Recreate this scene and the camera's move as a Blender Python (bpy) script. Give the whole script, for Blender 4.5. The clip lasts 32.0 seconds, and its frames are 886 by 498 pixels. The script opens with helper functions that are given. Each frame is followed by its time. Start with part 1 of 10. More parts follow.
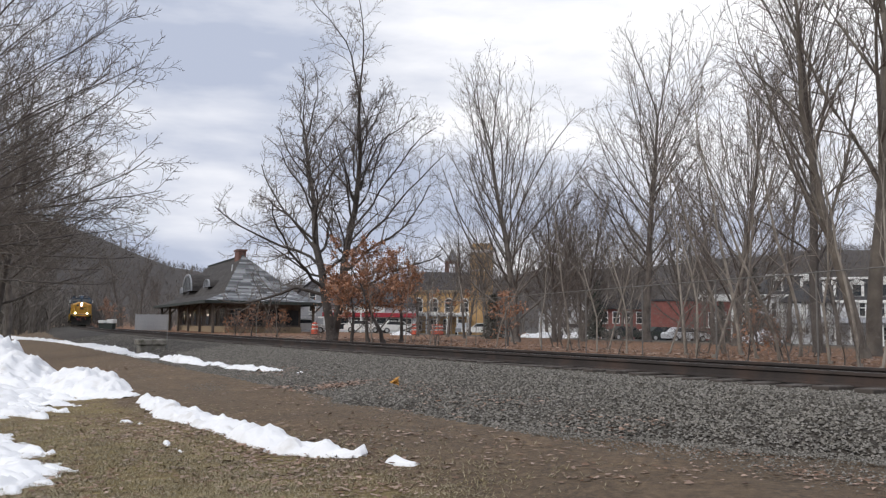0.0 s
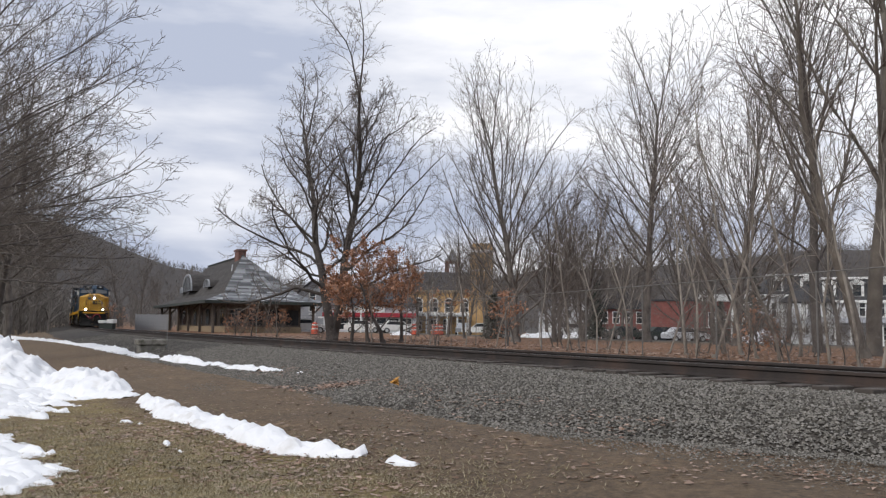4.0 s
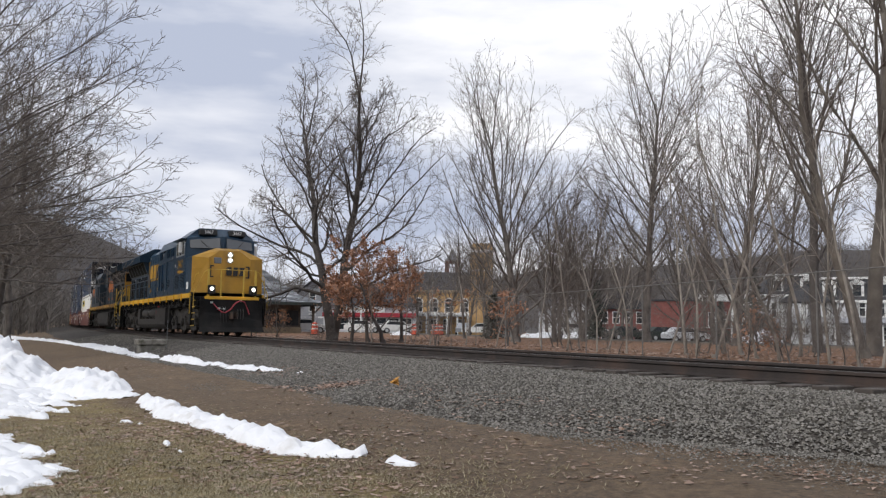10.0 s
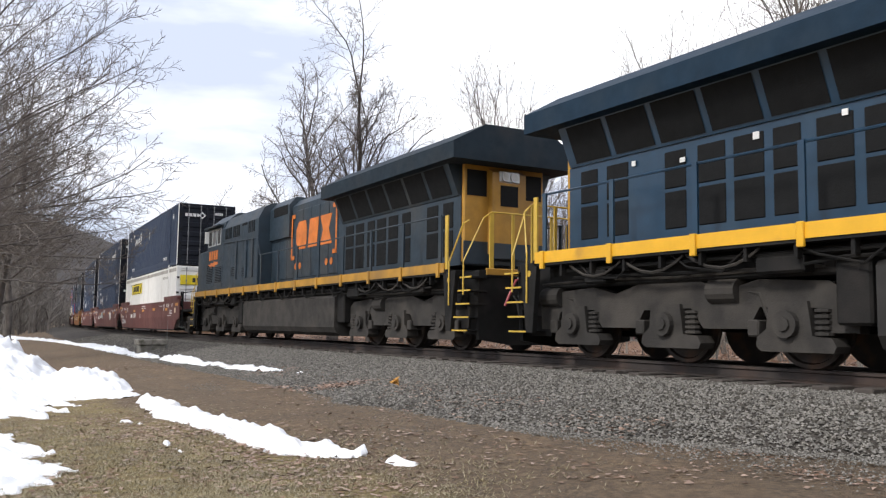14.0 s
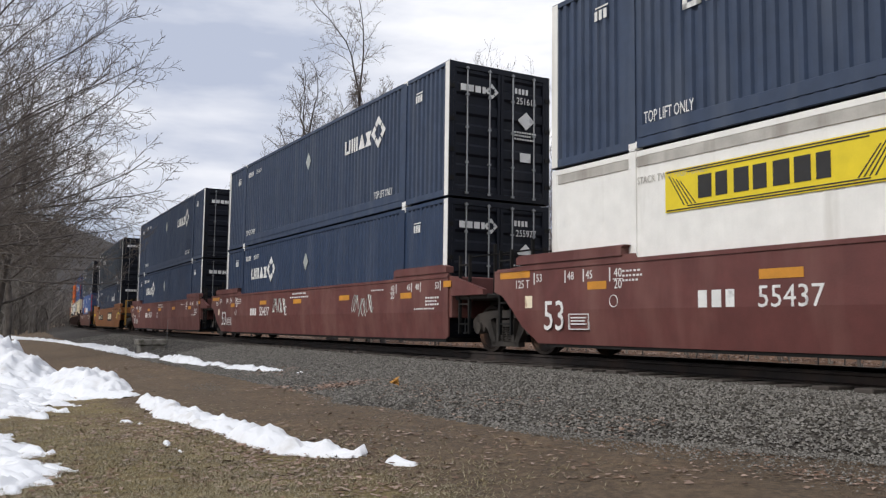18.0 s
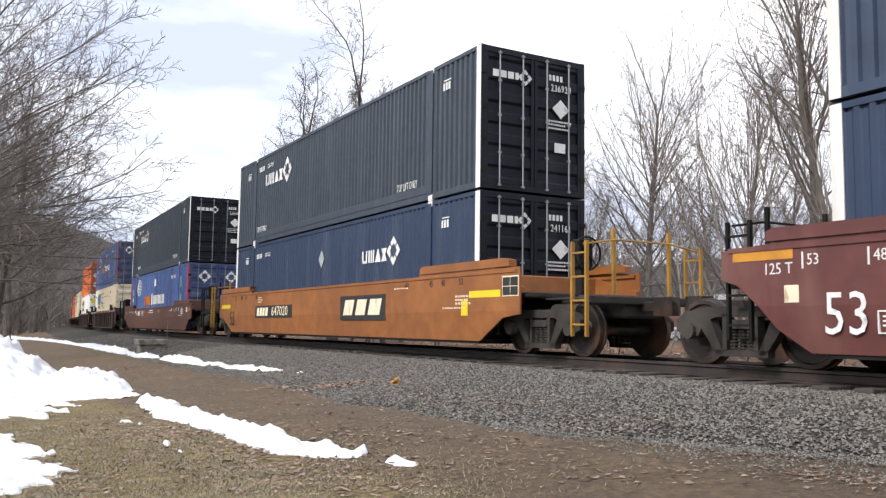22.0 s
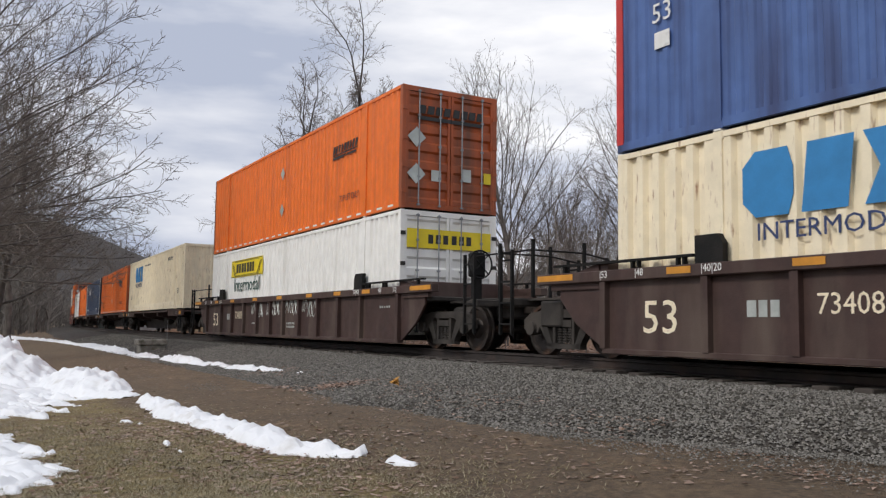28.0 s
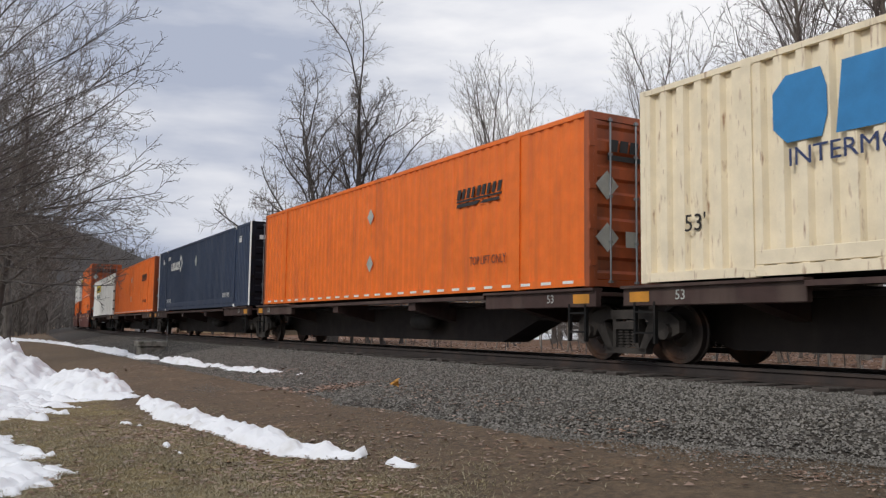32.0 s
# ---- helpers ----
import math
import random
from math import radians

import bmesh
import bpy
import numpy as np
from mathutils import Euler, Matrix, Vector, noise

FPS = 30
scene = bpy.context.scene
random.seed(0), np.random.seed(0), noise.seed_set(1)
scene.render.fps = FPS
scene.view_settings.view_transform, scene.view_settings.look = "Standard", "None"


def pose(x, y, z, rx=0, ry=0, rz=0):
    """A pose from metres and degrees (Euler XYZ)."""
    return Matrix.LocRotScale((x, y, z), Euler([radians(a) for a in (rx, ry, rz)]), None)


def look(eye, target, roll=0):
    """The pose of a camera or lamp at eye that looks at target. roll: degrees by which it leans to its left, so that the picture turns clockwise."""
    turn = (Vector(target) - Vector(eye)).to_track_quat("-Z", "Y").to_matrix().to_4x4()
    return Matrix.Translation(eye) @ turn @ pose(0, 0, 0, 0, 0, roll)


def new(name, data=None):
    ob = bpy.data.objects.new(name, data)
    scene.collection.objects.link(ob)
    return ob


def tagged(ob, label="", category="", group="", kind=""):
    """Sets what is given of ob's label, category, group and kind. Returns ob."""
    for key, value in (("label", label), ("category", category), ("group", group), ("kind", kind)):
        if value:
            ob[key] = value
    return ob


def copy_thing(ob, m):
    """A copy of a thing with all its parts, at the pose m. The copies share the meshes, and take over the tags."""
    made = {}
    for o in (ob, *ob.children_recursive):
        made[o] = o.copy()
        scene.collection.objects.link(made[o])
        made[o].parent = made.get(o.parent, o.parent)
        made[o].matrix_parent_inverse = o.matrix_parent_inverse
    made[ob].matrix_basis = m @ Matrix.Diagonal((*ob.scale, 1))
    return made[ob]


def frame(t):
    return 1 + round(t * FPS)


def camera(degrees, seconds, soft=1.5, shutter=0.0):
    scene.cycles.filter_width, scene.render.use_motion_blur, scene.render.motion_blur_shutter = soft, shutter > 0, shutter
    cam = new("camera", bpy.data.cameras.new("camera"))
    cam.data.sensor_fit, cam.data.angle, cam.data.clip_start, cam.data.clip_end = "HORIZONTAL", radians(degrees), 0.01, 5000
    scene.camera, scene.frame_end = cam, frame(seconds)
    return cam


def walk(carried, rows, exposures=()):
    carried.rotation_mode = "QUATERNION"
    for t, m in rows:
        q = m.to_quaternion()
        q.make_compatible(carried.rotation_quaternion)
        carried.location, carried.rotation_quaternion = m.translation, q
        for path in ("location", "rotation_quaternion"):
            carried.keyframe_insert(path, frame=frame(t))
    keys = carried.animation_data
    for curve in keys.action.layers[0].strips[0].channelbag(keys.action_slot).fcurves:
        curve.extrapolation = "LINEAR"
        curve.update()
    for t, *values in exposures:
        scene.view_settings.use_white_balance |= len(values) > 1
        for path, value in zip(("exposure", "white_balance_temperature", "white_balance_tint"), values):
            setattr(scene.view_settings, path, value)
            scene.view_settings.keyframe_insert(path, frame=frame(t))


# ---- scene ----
EXPO = [(0, 0.05), (11.0, 0.05), (12.0, 0.08), (12.5, 0.32), (13.0, 0.5), (14.5, 0.62), (16.5, 0.32), (18.0, 0.06), (19.0, 0.67), (20.0, 0.72), (22.0, 0.72), (25.0, 0.56), (28.0, -0.05), (32.0, -0.18)]
cam = camera(54.69, 32.0, soft=1.25, shutter=0.03)

# the height of the rail heads over the grass where the camera stands
RAIL_Z = 0.95
EYE = (0.0, 0.0, RAIL_Z + 0.468)


def eye_pose(pitch):
    return look(EYE, (0, math.cos(radians(pitch)), EYE[2] + math.sin(radians(pitch))), 0.747)


walk(cam, [(0, eye_pose(5.230)), (31.0, eye_pose(5.230)), (31.5, eye_pose(5.190)), (32.0, eye_pose(5.335))],
     exposures=EXPO)

# ---- world and sun ----
SUN_UP, SUN_TURN = radians(40), radians(232)
world = bpy.data.worlds.new("world")
scene.world = world
world.use_nodes = True
wn, wl = world.node_tree.nodes, world.node_tree.links
bg = wn["Background"]
sky = wn.new("ShaderNodeTexSky")
sky.sky_type, sky.sun_disc, sky.sun_elevation, sky.sun_rotation = "NISHITA", False, SUN_UP, SUN_TURN
sky_dim = wn.new("ShaderNodeVectorMath")
sky_dim.operation = "SCALE"
sky_dim.inputs["Scale"].default_value = 0.11
wl.new(sky.outputs[0], sky_dim.inputs[0])
coord = wn.new("ShaderNodeTexCoord")
stretch = wn.new("ShaderNodeMapping")
stretch.inputs["Location"].default_value = (0.35, 0.1, 0.0)
stretch.inputs["Scale"].default_value = (1.0, 1.0, 3.8)
wl.new(coord.outputs["Generated"], stretch.inputs[0])


def world_noise(scale, detail, rough, low, high, a, b, elevation_band=False):
    n = wn.new("ShaderNodeTexNoise")
    n.inputs["Scale"].default_value, n.inputs["Detail"].default_value, n.inputs["Roughness"].default_value = scale, detail, rough
    wl.new(stretch.outputs[0], n.inputs["Vector"])
    r = wn.new("ShaderNodeValToRGB")
    r.color_ramp.elements[0].position, r.color_ramp.elements[1].position = low, high
    r.color_ramp.elements[0].color, r.color_ramp.elements[1].color = a, b
    if elevation_band:
        # overcast layers: a brightness band painted by elevation all round, brighter mid-view than low
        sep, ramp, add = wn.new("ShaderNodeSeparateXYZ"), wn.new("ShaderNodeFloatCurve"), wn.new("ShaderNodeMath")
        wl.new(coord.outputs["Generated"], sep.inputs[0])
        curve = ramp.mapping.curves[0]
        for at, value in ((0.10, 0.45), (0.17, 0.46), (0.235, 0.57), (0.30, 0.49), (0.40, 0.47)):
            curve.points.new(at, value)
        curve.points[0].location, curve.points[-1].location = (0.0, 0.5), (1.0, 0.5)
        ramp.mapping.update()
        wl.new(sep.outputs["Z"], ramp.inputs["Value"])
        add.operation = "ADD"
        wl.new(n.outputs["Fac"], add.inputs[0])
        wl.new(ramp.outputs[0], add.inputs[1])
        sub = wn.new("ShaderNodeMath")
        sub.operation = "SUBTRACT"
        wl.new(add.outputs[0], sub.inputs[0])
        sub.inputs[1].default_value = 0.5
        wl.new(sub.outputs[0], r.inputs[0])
    else:
        wl.new(n.outputs["Fac"], r.inputs[0])
    return r


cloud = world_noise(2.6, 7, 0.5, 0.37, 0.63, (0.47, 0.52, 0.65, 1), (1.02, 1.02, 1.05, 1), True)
gaps = world_noise(1.7, 5, 0.5, 0.60, 0.74, (1, 1, 1, 1), (0.55, 0.55, 0.55, 1))
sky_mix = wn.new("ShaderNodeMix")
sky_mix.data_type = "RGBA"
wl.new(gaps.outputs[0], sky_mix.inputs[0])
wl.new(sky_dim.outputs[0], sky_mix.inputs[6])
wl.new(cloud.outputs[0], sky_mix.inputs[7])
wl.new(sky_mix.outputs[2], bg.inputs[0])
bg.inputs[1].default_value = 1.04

sun = new("sun", bpy.data.lights.new("sun", "SUN"))
sun.data.energy, sun.data.angle, sun.data.color = 1.7, radians(12), (1.0, 0.96, 0.9)
SUN_DIR = Vector((math.sin(SUN_TURN) * math.cos(SUN_UP), math.cos(SUN_TURN) * math.cos(SUN_UP), math.sin(SUN_UP)))
sun.matrix_world = look(SUN_DIR * 60, (0, 0, 0))


# ---- small tools ----
class Geo:
    """A growing list of points and faces for one mesh."""

    def __init__(self):
        self.v, self.f = [], []

    def add(self, verts, faces):
        n = len(self.v)
        self.v += [tuple(p) for p in verts]
        self.f += [tuple(i + n for i in f) for f in faces]
        return self

    def box(self, x0, x1, y0, y1, z0, z1, c=0.0):
        """A box; c: the width of the chamfer on its edges."""
        if c <= 0:
            vs = [(x, y, z) for x in (x0, x1) for y in (y0, y1) for z in (z0, z1)]
            return self.add(vs, [(0, 1, 3, 2), (4, 6, 7, 5), (0, 4, 5, 1), (2, 3, 7, 6), (0, 2, 6, 4), (1, 5, 7, 3)])
        bm = bmesh.new()
        bmesh.ops.create_cube(bm, size=1)
        for q in bm.verts:
            q.co = Vector(((x0 + x1) / 2 + q.co.x * (x1 - x0), (y0 + y1) / 2 + q.co.y * (y1 - y0), (z0 + z1) / 2 + q.co.z * (z1 - z0)))
        bmesh.ops.bevel(bm, geom=bm.edges[:], offset=c, segments=1, affect="EDGES")
        bm.verts.index_update()
        self.add([q.co for q in bm.verts], [[q.index for q in f.verts] for f in bm.faces])
        bm.free()
        return self

    def prism(self, outline, a, b, axis="y"):
        """An outline of (u, w) pairs pushed from a to b: u, w are x, z along y; x, y along z; y, z along x."""
        put = {"y": lambda u, w, d: (u, d, w), "z": lambda u, w, d: (u, w, d), "x": lambda u, w, d: (d, u, w)}[axis]
        n = len(outline)
        vs = [put(u, w, a) for u, w in outline] + [put(u, w, b) for u, w in outline]
        fs = [(i, (i + 1) % n, n + (i + 1) % n, n + i) for i in range(n)]
        return self.add(vs, fs + [tuple(range(n))[::-1], tuple(range(n, 2 * n))])

    def tube(self, pts, radii, sides=6, caps=True):
        pts = [Vector(p) for p in pts]
        if isinstance(radii, (int, float)):
            radii = [radii] * len(pts)
        rings, vs = [], []
        for i, p in enumerate(pts):
            d = (pts[min(i + 1, len(pts) - 1)] - pts[max(i - 1, 0)]).normalized()
            a = d.cross(Vector((0.13, 0.21, 0.97)) if abs(d.z) < 0.9 else Vector((1, 0.1, 0))).normalized()
            b = d.cross(a)
            for k in range(sides):
                t = 2 * math.pi * k / sides
                vs.append(p + (a * math.cos(t) + b * math.sin(t)) * radii[i])
        fs = []
        for i in range(len(pts) - 1):
            for k in range(sides):
                fs.append((i * sides + k, i * sides + (k + 1) % sides, (i + 1) * sides + (k + 1) % sides, (i + 1) * sides + k))
        if caps:
            fs += [tuple(range(sides)), tuple(range((len(pts) - 1) * sides, len(pts) * sides))[::-1]]
        return self.add(vs, fs)

    def cyl(self, p, q, r, sides=16):
        return self.tube([p, q], r, sides)

    def disc_stack(self, prof, sides=24, axis="y", centre=(0, 0, 0)):
        """A turned body: (offset along the axis, radius) pairs."""
        vs = []
        for o, r in prof:
            for k in range(sides):
                t = 2 * math.pi * k / sides
                a, b = r * math.cos(t), r * math.sin(t)
                w = {"y": (a, o, b), "x": (o, a, b), "z": (a, b, o)}[axis]
                vs.append((w[0] + centre[0], w[1] + centre[1], w[2] + centre[2]))
        n = len(prof)
        fs = [(i * sides + k, i * sides + (k + 1) % sides, (i + 1) * sides + (k + 1) % sides, (i + 1) * sides + k) for i in range(n - 1) for k in range(sides)]
        return self.add(vs, fs + [tuple(range(sides)), tuple(range((n - 1) * sides, n * sides))[::-1]])

    def blob(self, c, r, rough=0.25, rnd=random, flat=1.0):
        """A small uneven stone of twelve points."""
        p = (1 + 5 ** 0.5) / 2
        raw = [(-1, p, 0), (1, p, 0), (-1, -p, 0), (1, -p, 0), (0, -1, p), (0, 1, p), (0, -1, -p), (0, 1, -p), (p, 0, -1), (p, 0, 1), (-p, 0, -1), (-p, 0, 1)]
        fs = [(0, 11, 5), (0, 5, 1), (0, 1, 7), (0, 7, 10), (0, 10, 11), (1, 5, 9), (5, 11, 4), (11, 10, 2), (10, 7, 6), (7, 1, 8), (3, 9, 4), (3, 4, 2), (3, 2, 6), (3, 6, 8), (3, 8, 9), (4, 9, 5), (2, 4, 11), (6, 2, 10), (8, 6, 7), (9, 8, 1)]
        k = r / 1.9
        return self.add([(c[0] + x * k * (1 + rnd.uniform(-rough, rough)), c[1] + y * k * (1 + rnd.uniform(-rough, rough)), c[2] + z * k * flat * (1 + rnd.uniform(-rough, rough))) for x, y, z in raw], fs)

    def moved(self, m):
        self.v = [tuple(m @ Vector(p)) for p in self.v]
        return self


def mesh_of(name, geo, material=None, smooth=False):
    me = bpy.data.meshes.new(name)
    me.from_pydata(geo.v, [], geo.f)
    if material:
        me.materials.append(material)
    bm = bmesh.new()
    bm.from_mesh(me)
    if len(bm.faces) < 60000:
        bmesh.ops.recalc_face_normals(bm, faces=bm.faces[:])
    bm.to_mesh(me)
    bm.free()
    if smooth:
        me.polygons.foreach_set("use_smooth", [True] * len(me.polygons))
    return me


def part(name, geo, material, parent, label="", smooth=False):
    """Links a Geo (or a ready mesh) as one mesh object under a thing or a part."""
    me = geo if isinstance(geo, bpy.types.Mesh) else mesh_of(name, geo, material, smooth)
    ob = new(name, me)
    ob.parent = parent
    if label:
        ob["label"] = label
    if name in ("small_marking", "chalk_scrawl"):
        ob["kind"] = "stuff"
    return ob


def thing(name, label, category, group="", geo=None, material=None, kind="", smooth=False):
    ob = new(name, mesh_of(name, geo, material, smooth) if geo else None)
    return tagged(ob, label, category, group, kind)


LETTERS = {}


def words(name, text, size, material, parent, m, wide=1.0, label=""):
    """Flat lettering of the built-in font, a few millimetres thick; m puts its plane (x along the line, y up)."""
    key = (text, size, material.name, wide)
    if key not in LETTERS:
        cu = bpy.data.curves.new(name, "FONT")
        cu.body, cu.size, cu.extrude, cu.resolution_u = text, size, 0.002, 2
        cu.align_x, cu.align_y = "CENTER", "CENTER"
        ob = new(name, cu)
        ob.scale.x = wide
        me = bpy.data.meshes.new_from_object(ob)
        bpy.data.objects.remove(ob)
        me.transform(Matrix.Diagonal((wide, 1, 1, 1)))
        me.materials.clear()
        me.materials.append(material)
        LETTERS[key] = me
    ob = part(name, LETTERS[key], material, parent, label)
    ob.matrix_basis = m
    return ob


# ---- materials ----
def mat(name, col, rough=0.6, metal=0.0, var=0.18, scale=3.0, bump=0.15, fine=40.0, dirt=None, dirt_amount=0.35, dirt_scale=(1.5, 1.5, 1.5), emit=0.0, spec=0.5, island=0.0, coat=0.0):
    """A procedural surface: a base colour with broad and fine variation, relief, and a second colour of dirt or wear in patches or streaks."""
    m = bpy.data.materials.new(name)
    m.use_nodes = True
    n, l = m.node_tree.nodes, m.node_tree.links
    b = n["Principled BSDF"]
    tc = n.new("ShaderNodeTexCoord")

    def noise_of(s, detail=4, vec=None):
        t = n.new("ShaderNodeTexNoise")
        t.inputs["Scale"].default_value, t.inputs["Detail"].default_value = s, detail
        l.new(vec or tc.outputs["Object"], t.inputs["Vector"])
        return t.outputs["Fac"]

    def mix(fac, a, c, blend="MIX"):
        x = n.new("ShaderNodeMix")
        x.data_type, x.blend_type = "RGBA", blend
        for sock, val in ((x.inputs[0], fac), (x.inputs[6], a), (x.inputs[7], c)):
            if isinstance(val, (int, float)):
                sock.default_value = val
            elif isinstance(val, tuple):
                sock.default_value = (*val[:3], 1)
            else:
                l.new(val, sock)
        return x.outputs[2]

    def ramp(fac, lo, hi):
        r = n.new("ShaderNodeMapRange")
        r.inputs[1].default_value, r.inputs[2].default_value = lo, hi
        l.new(fac, r.inputs[0])
        return r.outputs[0]

    dark = tuple(c * (1 - var) for c in col)
    light = tuple(min(1, c * (1 + var)) for c in col)
    out = mix(ramp(noise_of(scale, 5), 0.3, 0.7), dark, light)
    out = mix(ramp(noise_of(fine, 3), 0.25, 0.75), mix(0.5 * var, out, (0, 0, 0)), out)
    if island:
        g = n.new("ShaderNodeNewGeometry")
        out = mix(g.outputs["Random Per Island"], mix(island, out, (0.02, 0.02, 0.02)), mix(island * 0.6, out, (0.75, 0.72, 0.68)))
    if dirt:
        mp = n.new("ShaderNodeMapping")
        mp.inputs["Scale"].default_value = dirt_scale
        l.new(tc.outputs["Object"], mp.inputs[0])
        out = mix(ramp(noise_of(1.0, 6, mp.outputs[0]), 0.62 - dirt_amount * 0.35, 0.80 - dirt_amount * 0.2), out, dirt)
    l.new(out, b.inputs["Base Color"])
    b.inputs["Metallic"].default_value, b.inputs["Specular IOR Level"].default_value = metal, spec
    b.inputs["Coat Weight"].default_value = coat
    rr = n.new("ShaderNodeMapRange")
    rr.inputs[3].default_value, rr.inputs[4].default_value = max(0.03, rough - 0.12), min(1, rough + 0.12)
    l.new(noise_of(scale * 2.3, 4), rr.inputs[0])
    l.new(rr.outputs[0], b.inputs["Roughness"])
    if bump:
        bp = n.new("ShaderNodeBump")
        bp.inputs["Strength"].default_value, bp.inputs["Distance"].default_value = bump, 0.02
        l.new(noise_of(fine, 4), bp.inputs["Height"])
        l.new(bp.outputs[0], b.inputs["Normal"])
    if emit:
        b.inputs["Emission Color"].default_value = (*col, 1)
        b.inputs["Emission Strength"].default_value = emit
    return m


